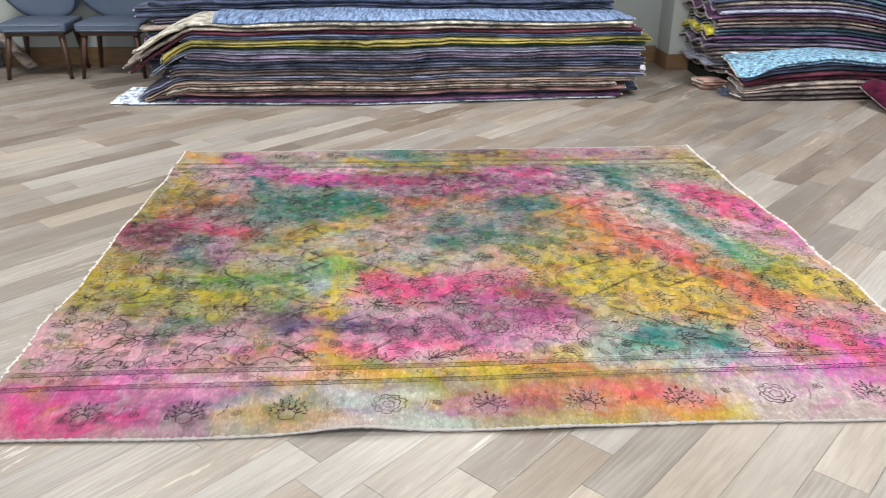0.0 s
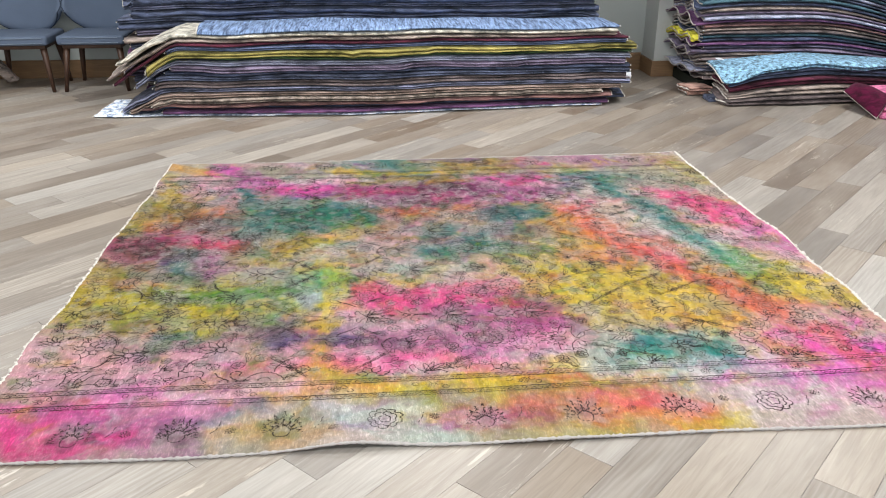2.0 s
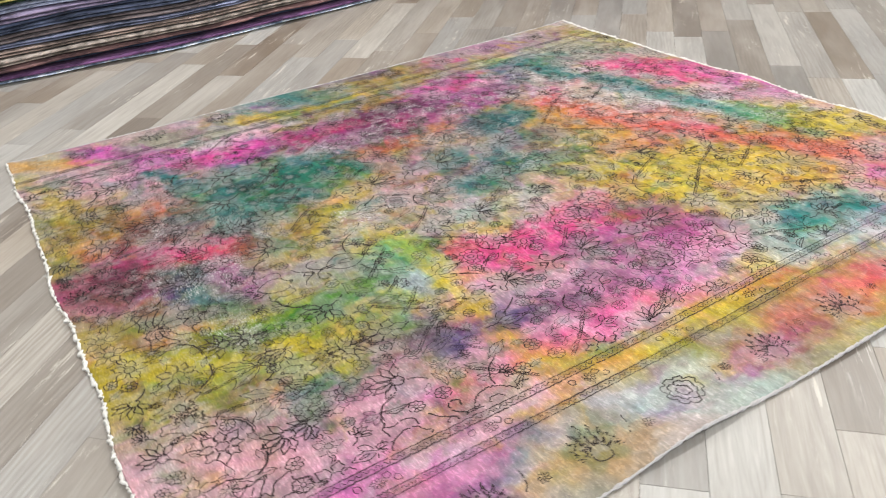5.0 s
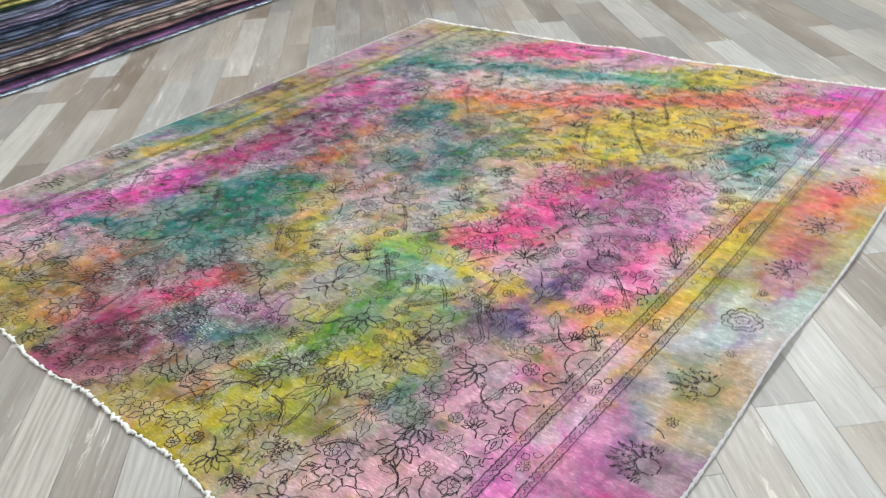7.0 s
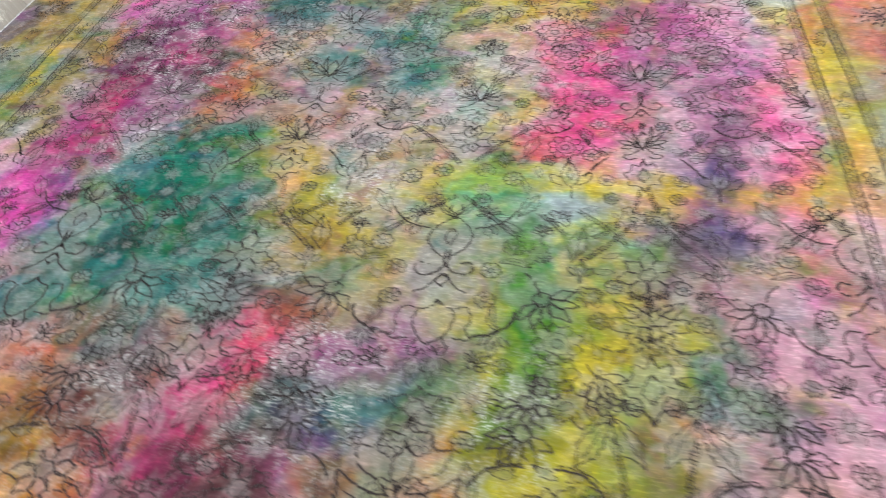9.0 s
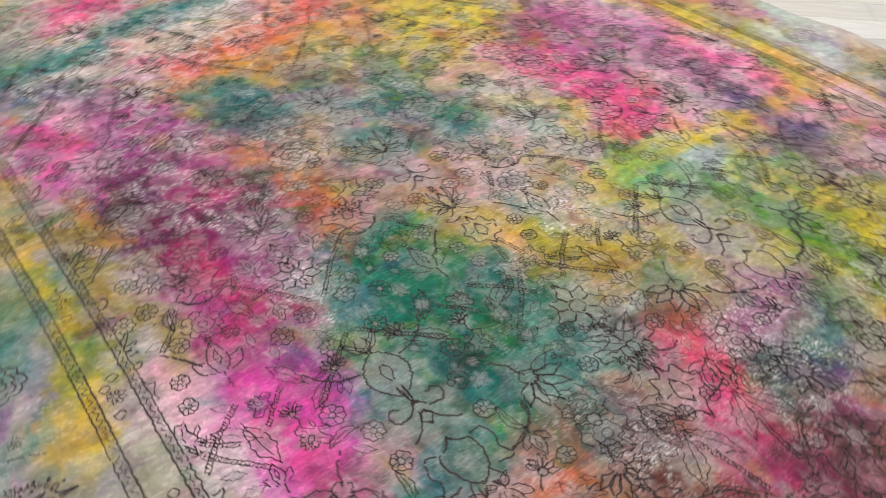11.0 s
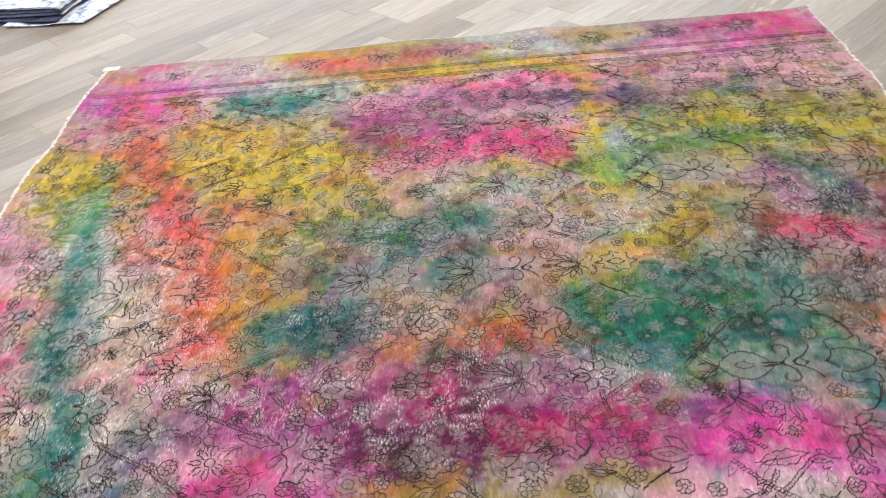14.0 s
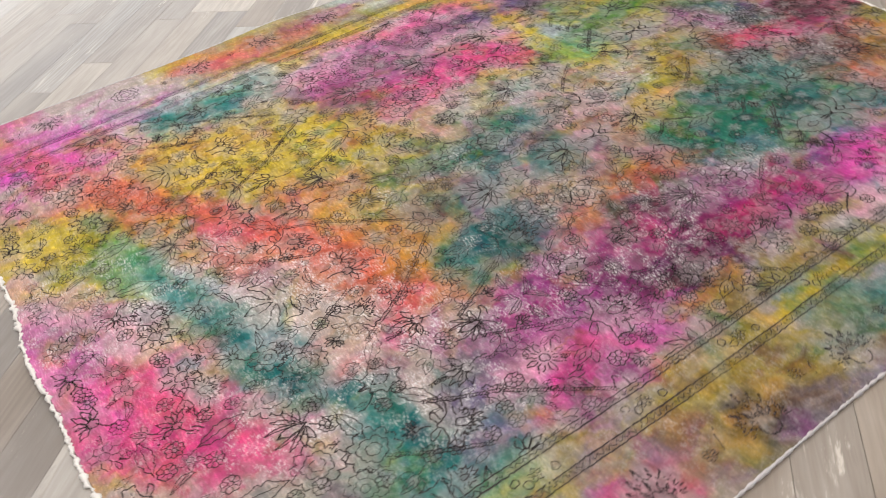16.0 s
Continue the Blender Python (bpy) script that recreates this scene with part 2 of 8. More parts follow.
# ---- the over-dyed rug ----
DYE = {
    "M": srgb(226, 86, 190), "K": srgb(226, 76, 144), "C": srgb(196, 34, 124), "R": srgb(218, 112, 88), "O": srgb(214, 156, 56),
    "Y": srgb(208, 184, 34), "L": srgb(160, 146, 54), "E": srgb(72, 134, 44), "G": srgb(126, 182, 130), "N": srgb(176, 198, 192),
    "T": srgb(24, 122, 122), "Q": srgb(16, 146, 122), "W": srgb(220, 208, 208), "S": srgb(180, 166, 156), "B": srgb(150, 142, 164), "I": srgb(66, 62, 124),
    "P": srgb(112, 50, 98), "V": srgb(164, 78, 150), "F": srgb(226, 166, 186), "A": srgb(206, 170, 128), "D": srgb(116, 92, 80),
}
RUG_POWER, RUG_GAIN, DYE_TAKE = 1.28, 0.82, 0.70
RUG_NX, RUG_NY = 660, 600
_s, _v = np.meshgrid(np.linspace(0, 1, RUG_NX), np.linspace(0, 1, RUG_NY), indexing="ij")


def wave_noise(x, y, seed, octaves=4, base=1.0, gain=0.55):
    """Smooth random field from turned sine sums."""
    rng = np.random.default_rng(seed)
    out, amp, f = np.zeros_like(x), 1.0, base
    for _ in range(octaves):
        for _ in range(4):
            a, p, k = rng.uniform(0, 2 * math.pi), rng.uniform(0, 2 * math.pi), f * rng.uniform(0.7, 1.4)
            out = out + amp * np.sin(k * (x * math.cos(a) + y * math.sin(a)) * 2 * math.pi + p) * 0.5
        amp, f = amp * gain, f * 2.1
    return out


def rug_edge(s, v):
    """Rug outline: s across (west to east), v along (south to north), with uneven hand-made sides."""
    y = -1.552 + v * 3.055 + 0.018 * (2 * s - 1) * (v - 0.5) - 0.05 * (1 - (2 * s - 1) ** 2) * np.clip(v - 0.75, 0, 1)
    west = -1.650 - 0.052 * (1 - v) + 0.008 * np.sin(v * 17 + 1) + 0.005 * np.sin(v * 41)
    east = 1.650 + 0.055 * np.sin(np.clip(1 - v, 0, 1) * 1.9) + 0.009 * np.sin(v * 15) + 0.005 * np.sin(v * 37 + 2)
    x = west + (east - west) * s
    y = y + np.where(v < 0.5, 1, 0.6) * 0.006 * np.sin(s * 19 + 0.7) * np.abs(2 * v - 1) ** 6
    return x, y


def rug_height(x, y):
    z = 0.0100 + 0.0012 * np.sin(x * 5.1 + y * 2.3) * np.sin(y * 4.4 - x)
    south = np.exp(-((y + 1.55) / 0.10) ** 2)
    z = z + 0.020 * south * np.exp(-((x + 0.45) / 0.16) ** 2) + 0.008 * south * np.exp(-((x - 0.2) / 0.2) ** 2)
    east = np.exp(-((x - 1.70) / 0.07) ** 2)
    z = z + 0.010 * east * (0.5 + 0.5 * np.sin(y * 9.0 + 0.6)) ** 2
    west = np.exp(-((x + 1.69) / 0.06) ** 2)
    return z + 0.010 * west * (0.5 + 0.5 * np.sin(y * 8.0 + 1.9)) ** 3


rug_x, rug_y = rug_edge(_s, _v)


def lattice(x, y, seed, octaves=3, gain=0.5):
    """Smooth random field about zero from a lattice of random heights."""
    table = np.random.default_rng(seed).uniform(-1, 1, (64, 64))
    out, amp = np.zeros_like(x), 1.0
    for k in range(octaves):
        u, v = x * 2.03 ** k + 7.3 * k, y * 2.03 ** k + 3.1 * k
        a, b = np.floor(u), np.floor(v)
        p, q = u - a, v - b
        p, q = p * p * (3 - 2 * p), q * q * (3 - 2 * q)
        a, b = a.astype(int), b.astype(int)
        at = lambda m, n: table[(a + m) % 64, (b + n) % 64]
        out += amp * ((at(0, 0) * (1 - p) + at(1, 0) * p) * (1 - q) + (at(0, 1) * (1 - p) + at(1, 1) * p) * q)
        amp *= gain
    return out


# wet dye: soft washes that feather into streaks along the way they were brushed
warp_x = rug_x + 0.030 * lattice(rug_x * 3.5, rug_y * 3.5, 3) + 0.010 * lattice(rug_x * 26, rug_y * 20, 4)
warp_y = rug_y + 0.026 * lattice(rug_x * 3.5, rug_y * 3.5, 5) + 0.014 * lattice(rug_x * 30, rug_y * 16, 6)
splash = 0
base_tone = np.clip(0.5 + 0.6 * lattice(rug_x * 2.4, rug_y * 2.4, 8), 0, 1)[..., None]
BASE_A, BASE_B = np.array(srgb(196, 176, 173)[:3]), np.array(srgb(172, 167, 148)[:3])
dye_root = np.sqrt(BASE_A * base_tone + BASE_B * (1 - base_tone))
wear_sum = np.zeros(rug_x.shape)


def dye(ax, ay, bx, by, width, colour, strength):
    """One brushed splash of dye along a line, laid over what is there."""
    global splash
    splash += 1
    reach = width * 1.9 + 0.08
    i0, i1 = np.searchsorted(rug_x[:, 300], (min(ax, bx) - reach, max(ax, bx) + reach))
    j0, j1 = np.searchsorted(rug_y[300], (min(ay, by) - reach, max(ay, by) + reach))
    if i1 - i0 < 2 or j1 - j0 < 2:
        return
    wx, wy = warp_x[i0:i1, j0:j1], warp_y[i0:i1, j0:j1]
    dx, dy = bx - ax, by - ay
    l = math.hypot(dx, dy) + 1e-6
    along, across = ((wx - ax) * dx + (wy - ay) * dy) / l, (-(wx - ax) * dy + (wy - ay) * dx) / l
    d = np.hypot(along - np.clip(along, 0, l), across) / width
    ragged = 0.46 * lattice(along * 4 + splash, across * 22, splash, 3, 0.6) + 0.34 * lattice(wx * 11, wy * 11, splash + 500, 3, 0.6)
    w = DYE_TAKE * strength / (1 + np.exp((d + ragged - 0.72) * 6.0))
    w = (w * np.clip(1 + 0.55 * lattice(along * 5, across * 15, splash + 900, 4, 0.75), 0.15, 1.35)).clip(0, 1)[..., None]
    w = w * np.where((rug_y[i0:i1, j0:j1, None] < -1.27) & (rug_x[i0:i1, j0:j1, None] > -0.85), 0.70, 1.0)
    dye_root[i0:i1, j0:j1] += w * (np.sqrt(DYE[colour][:3]) - dye_root[i0:i1, j0:j1])


def wear(x, y, r):
    global wear_sum
    wear_sum = wear_sum + np.exp(-(((warp_x - x) / (r * 1.3)) ** 2 + ((warp_y - y) / r) ** 2))


# the splashes, broad washes first
dye(0.33, -0.91, 0.58, -1.06, 0.160, "S", 0.50)
dye(-1.74, -0.99, -1.30, -0.83, 0.171, "A", 0.60)
dye(-1.75, -0.62, -1.31, -0.58, 0.166, "L", 0.60)
dye(-1.30, -1.08, -0.77, -0.99, 0.029, "F", 0.95)
dye(-0.51, -0.77, 0.26, -1.02, 0.146, "F", 0.80)
dye(-0.40, -0.65, 0.18, -0.32, 0.193, "F", 0.60)
dye(-1.57, 1.08, -1.18, 0.94, 0.216, "F", 0.50)
dye(0.42, -0.35, 1.05, -0.59, 0.300, "Y", 0.90)
dye(0.50, 0.46, 0.74, -0.08, 0.148, "Y", 0.80)
dye(0.53, 0.38, 0.73, 0.05, 0.173, "O", 0.50)
dye(0.81, -0.66, 1.03, -0.73, 0.132, "O", 0.60)
dye(0.96, -0.68, 1.51, -0.84, 0.217, "A", 0.50)
dye(1.60, 0.09, 1.75, -0.45, 0.237, "F", 0.70)
dye(1.53, 0.37, 1.67, -0.20, 0.080, "M", 0.50)
dye(0.60, 0.62, 0.72, 0.31, 0.079, "R", 0.60)
dye(0.68, 0.28, 0.93, -0.01, 0.108, "R", 0.70)
dye(0.92, -0.04, 1.18, -0.38, 0.091, "R", 0.65)
dye(1.13, -0.43, 1.47, -0.64, 0.128, "R", 0.60)
dye(1.19, -0.60, 1.37, -0.73, 0.110, "K", 0.40)
dye(0.99, -0.82, 1.11, -0.90, 0.103, "O", 0.60)
dye(1.28, 0.72, 1.58, 0.48, 0.110, "K", 0.85)
dye(1.47, 0.44, 1.70, 0.04, 0.117, "M", 0.80)
dye(1.11, 0.39, 1.28, -0.05, 0.141, "N", 0.70)
dye(1.21, 0.05, 1.27, -0.07, 0.069, "T", 0.50)
dye(1.27, -0.18, 1.47, -0.50, 0.156, "Y", 0.85)
dye(1.33, -0.23, 1.42, -0.35, 0.109, "E", 0.70)
dye(1.59, 1.26, 1.67, 0.95, 0.123, "Y", 0.60)
dye(0.88, 1.05, 1.07, 1.03, 0.133, "T", 0.55)
dye(1.02, 0.66, 1.14, 0.48, 0.068, "T", 0.50)
dye(0.58, -0.82, 0.74, -0.92, 0.130, "L", 0.40)
dye(0.68, -1.00, 0.92, -1.07, 0.096, "T", 0.95)
dye(0.77, -1.09, 0.69, -1.27, 0.026, "T", 0.60)
dye(1.00, -1.07, 1.37, -1.06, 0.095, "M", 0.95)
dye(1.24, -0.98, 1.33, -1.12, 0.015, "K", 0.60)
dye(0.59, -1.19, 0.93, -1.20, 0.065, "W", 0.60)
dye(0.68, -1.22, 0.96, -1.22, 0.053, "B", 0.30)
dye(0.94, -1.19, 1.31, -1.14, 0.061, "W", 0.60)
dye(0.96, -1.25, 1.22, -1.29, 0.051, "W", 0.60)
dye(-0.62, -0.95, -0.59, -1.15, 0.058, "O", 0.60)
dye(-0.55, -0.63, -0.55, -0.89, 0.040, "Y", 0.50)
dye(-0.52, -0.97, -0.24, -0.97, 0.032, "K", 0.70)
dye(-0.44, -1.05, -0.11, -1.06, 0.039, "K", 0.70)
dye(-0.43, -1.09, -0.12, -1.08, 0.032, "R", 0.50)
dye(-0.43, -0.83, 0.01, -0.94, 0.084, "V", 0.60)
dye(-0.33, -0.89, -0.13, -0.92, 0.060, "D", 0.30)
dye(-1.04, -0.88, -0.60, -0.86, 0.101, "V", 0.60)
dye(-0.96, -0.84, -0.70, -0.81, 0.067, "B", 0.50)
dye(-1.15, -1.03, -0.85, -0.98, 0.015, "K", 0.40)
dye(-0.99, -1.09, -0.69, -1.05, 0.063, "M", 0.50)
dye(-0.91, -1.19, -0.58, -1.16, 0.035, "O", 0.70)
dye(-1.50, -1.20, -0.85, -1.20, 0.059, "M", 0.70)
dye(-1.67, -1.22, -1.49, -1.19, 0.045, "L", 0.50)
dye(-0.62, -1.18, 0.02, -1.19, 0.082, "Y", 0.90)
dye(-0.06, -1.20, 0.60, -1.21, 0.051, "Y", 0.70)
dye(0.29, -1.21, 0.60, -1.21, 0.049, "L", 0.40)
dye(0.02, -1.29, 0.45, -1.29, 0.070, "Y", 0.60)
dye(0.07, -1.31, 0.29, -1.31, 0.059, "O", 0.40)
dye(-1.59, -1.43, -1.24, -1.38, 0.123, "K", 0.85)
dye(-1.53, -1.43, -1.28, -1.41, 0.066, "C", 0.40)
dye(-1.43, -1.32, -0.86, -1.30, 0.114, "V", 0.85)
dye(-1.19, -1.44, -0.95, -1.45, 0.053, "P", 0.35)
dye(-1.57, -1.50, -1.32, -1.49, 0.039, "R", 0.30)
dye(-1.06, -1.44, -0.92, -1.44, 0.045, "D", 0.50)
dye(-0.90, -1.42, -0.80, -1.41, 0.066, "L", 0.50)
dye(-0.79, -1.36, -0.72, -1.47, 0.080, "O", 0.60)
dye(-0.74, -1.42, -0.60, -1.39, 0.060, "Y", 0.40)
dye(-0.71, -1.45, -0.62, -1.44, 0.043, "D", 0.40)
dye(-0.55, -1.39, -0.27, -1.38, 0.085, "N", 0.80)
dye(-0.31, -1.40, -0.17, -1.40, 0.065, "N", 0.60)
dye(-0.52, -1.44, -0.18, -1.47, 0.033, "G", 0.25)
dye(-0.14, -1.43, 0.06, -1.42, 0.061, "V", 0.60)
dye(-0.16, -1.36, 0.00, -1.36, 0.038, "O", 0.40)
dye(0.08, -1.40, 0.23, -1.40, 0.056, "B", 0.40)
dye(0.24, -1.43, 0.48, -1.41, 0.069, "V", 0.60)
dye(0.27, -1.44, 0.44, -1.43, 0.039, "D", 0.30)
dye(0.43, -1.36, 0.66, -1.34, 0.042, "O", 0.40)
dye(0.55, -1.39, 0.73, -1.46, 0.094, "R", 0.80)
dye(0.53, -1.52, 0.79, -1.50, 0.065, "Y", 0.80)
dye(0.64, -1.51, 0.82, -1.48, 0.045, "L", 0.50)
dye(0.81, -1.40, 1.17, -1.37, 0.111, "W", 0.60)
dye(0.84, -1.41, 1.19, -1.33, 0.015, "B", 0.30)
dye(0.92, -1.50, 1.11, -1.47, 0.056, "S", 0.50)
dye(-1.58, 0.72, -1.49, 0.44, 0.114, "Y", 0.70)
dye(-1.75, -0.09, -1.50, -0.25, 0.148, "L", 0.60)
dye(-1.65, -0.15, -1.58, -0.40, 0.079, "Y", 0.80)
dye(-1.50, -0.25, -1.32, -0.36, 0.092, "O", 0.70)
dye(-1.34, -0.44, -1.27, -0.47, 0.059, "E", 0.35)
dye(-1.63, -0.38, -1.55, -0.41, 0.069, "E", 0.40)
dye(-1.54, -0.46, -1.26, -0.71, 0.158, "L", 0.50)
dye(-1.39, -0.58, -1.21, -0.70, 0.094, "A", 0.40)
dye(-1.59, -0.69, -1.27, -0.77, 0.036, "B", 0.45)
dye(-1.31, -0.85, -1.28, -1.02, 0.096, "S", 0.50)
dye(-0.99, -0.57, -0.80, -0.63, 0.074, "B", 0.50)
dye(-1.17, -0.75, -1.18, -0.85, 0.048, "T", 0.35)
dye(-1.22, -1.00, -0.96, -1.14, 0.096, "M", 0.60)
dye(-0.47, -0.87, -0.04, -1.00, 0.108, "F", 0.60)
dye(-0.26, -0.82, -0.21, -1.01, 0.069, "M", 0.30)
dye(-0.46, -0.97, -0.13, -1.07, 0.086, "K", 0.70)
dye(1.40, 0.63, 1.72, 0.41, 0.197, "R", 0.50)
dye(1.65, 0.33, 1.75, -0.17, 0.127, "K", 0.50)
dye(1.75, -0.24, 1.75, -0.84, 0.242, "F", 0.50)
dye(1.60, -0.71, 1.71, -0.93, 0.084, "A", 0.40)
dye(-1.37, 0.42, -1.32, 0.32, 0.104, "R", 0.40)
dye(-1.53, 0.13, -1.35, 0.04, 0.022, "K", 0.80)
dye(-1.32, 0.17, -1.16, 0.11, 0.063, "M", 0.70)
dye(-1.17, 0.11, -1.03, 0.05, 0.052, "R", 0.85)
dye(-1.63, 0.18, -1.51, 0.10, 0.043, "C", 0.50)
dye(-1.04, -0.49, -1.51, -0.47, 0.055, "Y", 0.80)
dye(-1.03, -0.25, -1.09, -0.43, 0.015, "Y", 0.70)
dye(-1.52, -0.40, -1.38, -0.52, 0.064, "Y", 0.50)
dye(-1.44, -0.31, -1.32, -0.40, 0.060, "O", 0.70)
dye(-1.46, -0.27, -1.45, -0.33, 0.027, "R", 0.50)
dye(-1.36, -0.36, -1.32, -0.40, 0.032, "R", 0.50)
dye(-1.08, -0.54, -1.34, -0.60, 0.077, "L", 0.65)
dye(-0.91, -0.58, -0.91, -0.80, 0.091, "L", 0.60)
dye(-0.98, -0.61, -0.92, -0.72, 0.050, "Y", 0.50)
dye(-1.28, -0.75, -1.35, -0.91, 0.081, "A", 0.40)
dye(-1.40, -0.55, -1.29, -0.54, 0.039, "O", 0.35)
dye(-1.09, -0.38, -1.11, -0.49, 0.080, "E", 0.80)
dye(-0.88, -0.39, -0.90, -0.51, 0.055, "E", 0.80)
dye(-1.29, -0.41, -1.30, -0.49, 0.051, "E", 0.50)
dye(-1.35, -0.04, -1.25, -0.22, 0.065, "T", 0.45)
dye(-1.28, 0.03, -1.36, -0.06, 0.046, "T", 0.50)
dye(-1.23, -0.21, -1.21, -0.33, 0.048, "T", 0.40)
dye(-0.94, -0.18, -0.94, -0.41, 0.075, "B", 0.40)
dye(-1.14, -0.67, -1.28, -0.88, 0.086, "B", 0.50)
dye(-1.12, -0.77, -1.24, -0.93, 0.063, "T", 0.50)
dye(-0.61, -0.26, -0.56, -0.39, 0.094, "G", 0.85)
dye(-0.65, -0.40, -0.65, -0.54, 0.090, "N", 0.85)
dye(-0.62, -0.41, -0.64, -0.51, 0.059, "W", 0.40)
dye(-0.79, -0.45, -0.79, -0.53, 0.068, "T", 0.70)
dye(-0.83, -0.54, -0.86, -0.64, 0.055, "N", 0.60)
dye(-0.60, -0.73, -0.65, -0.82, 0.067, "O", 0.50)
dye(0.20, -0.45, -0.04, -0.65, 0.090, "K", 0.90)
dye(-0.02, -0.55, 0.10, -0.75, 0.073, "K", 0.90)
dye(-0.40, -0.48, -0.19, -0.55, 0.080, "C", 0.95)
dye(0.19, -0.67, 0.23, -0.87, 0.085, "M", 0.85)
dye(0.25, -0.70, 0.19, -0.85, 0.102, "V", 0.40)
dye(-0.28, -0.66, -0.23, -0.82, 0.075, "F", 0.40)
dye(0.03, -1.02, -0.47, -1.04, 0.074, "K", 0.80)
dye(-0.29, -1.00, -0.35, -1.10, 0.096, "M", 0.40)
dye(0.11, -1.12, -0.21, -1.15, 0.041, "R", 0.40)
dye(-0.59, -0.96, -0.55, -1.12, 0.076, "O", 0.80)
dye(-0.16, -0.85, -0.54, -0.89, 0.057, "P", 0.65)
dye(-0.50, -0.86, -0.54, -0.94, 0.058, "D", 0.40)
dye(-0.69, -0.87, -0.96, -0.92, 0.066, "B", 0.80)
dye(-0.76, -0.84, -0.72, -0.91, 0.050, "I", 0.40)
dye(-0.64, -0.86, -0.67, -0.99, 0.066, "V", 0.40)
dye(-0.71, -1.00, -1.28, -1.06, 0.121, "F", 0.90)
dye(-0.94, -1.03, -1.21, -1.07, 0.063, "M", 0.50)
dye(-1.29, -1.09, -1.38, -1.12, 0.082, "F", 0.70)
dye(0.71, -1.22, -0.34, -1.21, 0.054, "Y", 0.90)
dye(-0.39, -1.21, -0.71, -1.22, 0.054, "O", 0.80)
dye(-0.77, -1.23, -1.25, -1.24, 0.045, "M", 0.60)
dye(-1.26, -1.22, -1.36, -1.23, 0.044, "F", 0.60)
dye(0.54, -1.34, 0.55, -1.47, 0.135, "R", 0.70)
dye(0.37, -1.38, 0.38, -1.44, 0.153, "R", 0.60)
dye(0.26, -1.43, -0.06, -1.42, 0.061, "V", 0.70)
dye(-0.21, -1.34, -0.12, -1.54, 0.122, "N", 0.70)
dye(-0.40, -1.44, -0.29, -1.54, 0.050, "N", 0.60)
dye(-0.62, -1.37, -0.70, -1.49, 0.093, "A", 0.40)
dye(-0.61, -1.33, -0.82, -1.47, 0.050, "A", 0.40)
dye(-0.94, -1.29, -1.01, -1.38, 0.079, "B", 0.60)
dye(-1.05, -1.30, -1.34, -1.33, 0.084, "V", 0.85)
dye(-1.18, -1.31, -1.32, -1.35, 0.048, "P", 0.35)
dye(-1.06, -1.39, -1.08, -1.44, 0.063, "R", 0.35)
dye(0.68, -0.98, 0.67, -1.10, 0.086, "T", 0.70)
dye(-0.63, 0.47, -0.83, 0.24, 0.059, "T", 0.35)
dye(-0.98, 0.22, -1.03, -0.13, 0.109, "S", 0.40)
dye(-1.00, -0.03, -0.97, -0.23, 0.121, "S", 0.40)
dye(-0.16, 0.46, -0.25, 0.15, 0.091, "F", 0.30)
dye(-1.03, 1.07, -0.71, 0.88, 0.110, "M", 0.95)
dye(-1.16, 1.09, -0.97, 1.04, 0.062, "M", 0.70)
dye(-0.82, 1.14, -0.59, 1.04, 0.059, "W", 0.70)
dye(-0.61, 0.92, 0.18, 0.77, 0.142, "V", 0.85)
dye(-0.44, 0.91, -0.26, 0.80, 0.105, "C", 0.35)
dye(-0.21, 0.91, 0.18, 0.80, 0.120, "P", 0.60)
dye(-0.63, 0.94, -0.57, 0.86, 0.070, "P", 0.70)
dye(-0.65, 0.87, -0.64, 0.84, 0.038, "I", 0.80)
dye(0.37, 0.97, 0.50, 0.86, 0.182, "M", 0.80)
dye(0.11, 0.74, 0.28, 0.54, 0.095, "V", 0.40)
dye(0.21, 0.70, 0.08, 0.57, 0.085, "B", 0.30)
dye(-0.57, 1.21, 0.49, 1.17, 0.034, "Y", 0.95)
dye(-0.71, 1.34, -0.52, 1.23, 0.058, "Y", 0.60)
dye(-0.29, 1.48, -0.12, 1.26, 0.124, "T", 0.60)
dye(-0.48, 1.44, -0.31, 1.23, 0.072, "B", 0.60)
dye(-0.71, 1.35, -0.52, 1.27, 0.078, "O", 0.70)
dye(-0.69, 1.38, -0.63, 1.36, 0.055, "D", 0.40)
dye(0.07, 1.29, 0.30, 1.18, 0.070, "L", 0.70)
dye(0.24, 1.33, 0.32, 1.23, 0.068, "O", 0.60)
dye(0.24, 1.41, 0.42, 1.25, 0.024, "P", 0.55)
dye(-0.89, 0.49, -0.46, 0.45, 0.137, "T", 1.00)
dye(-0.85, 0.50, -0.67, 0.47, 0.097, "T", 0.95)
dye(-0.61, 0.47, -0.59, 0.38, 0.049, "Q", 0.70)
dye(-0.90, 0.51, -1.11, 0.53, 0.035, "T", 0.50)
dye(-0.93, 0.52, -1.07, 0.74, 0.024, "T", 0.75)
dye(-1.06, 0.72, -1.18, 1.00, 0.015, "T", 0.75)
dye(-0.77, 0.59, -0.84, 0.73, 0.041, "T", 0.55)
dye(-0.89, 0.67, -1.01, 0.78, 0.023, "T", 0.40)
dye(-0.73, 0.42, -0.78, 0.23, 0.063, "T", 0.70)
dye(-0.98, 0.54, -0.95, 0.48, 0.073, "E", 0.50)
dye(0.12, 0.05, -0.06, -0.03, 0.123, "T", 0.60)
dye(-0.08, 0.26, -0.12, 0.17, 0.055, "T", 0.60)
dye(-0.07, -0.10, -0.18, -0.25, 0.072, "T", 0.45)
dye(-0.18, -0.13, -0.23, -0.24, 0.079, "N", 0.50)
dye(-0.39, 0.34, -0.51, 0.19, 0.080, "Y", 0.75)
dye(-0.19, 0.48, -0.32, 0.36, 0.075, "Y", 0.80)
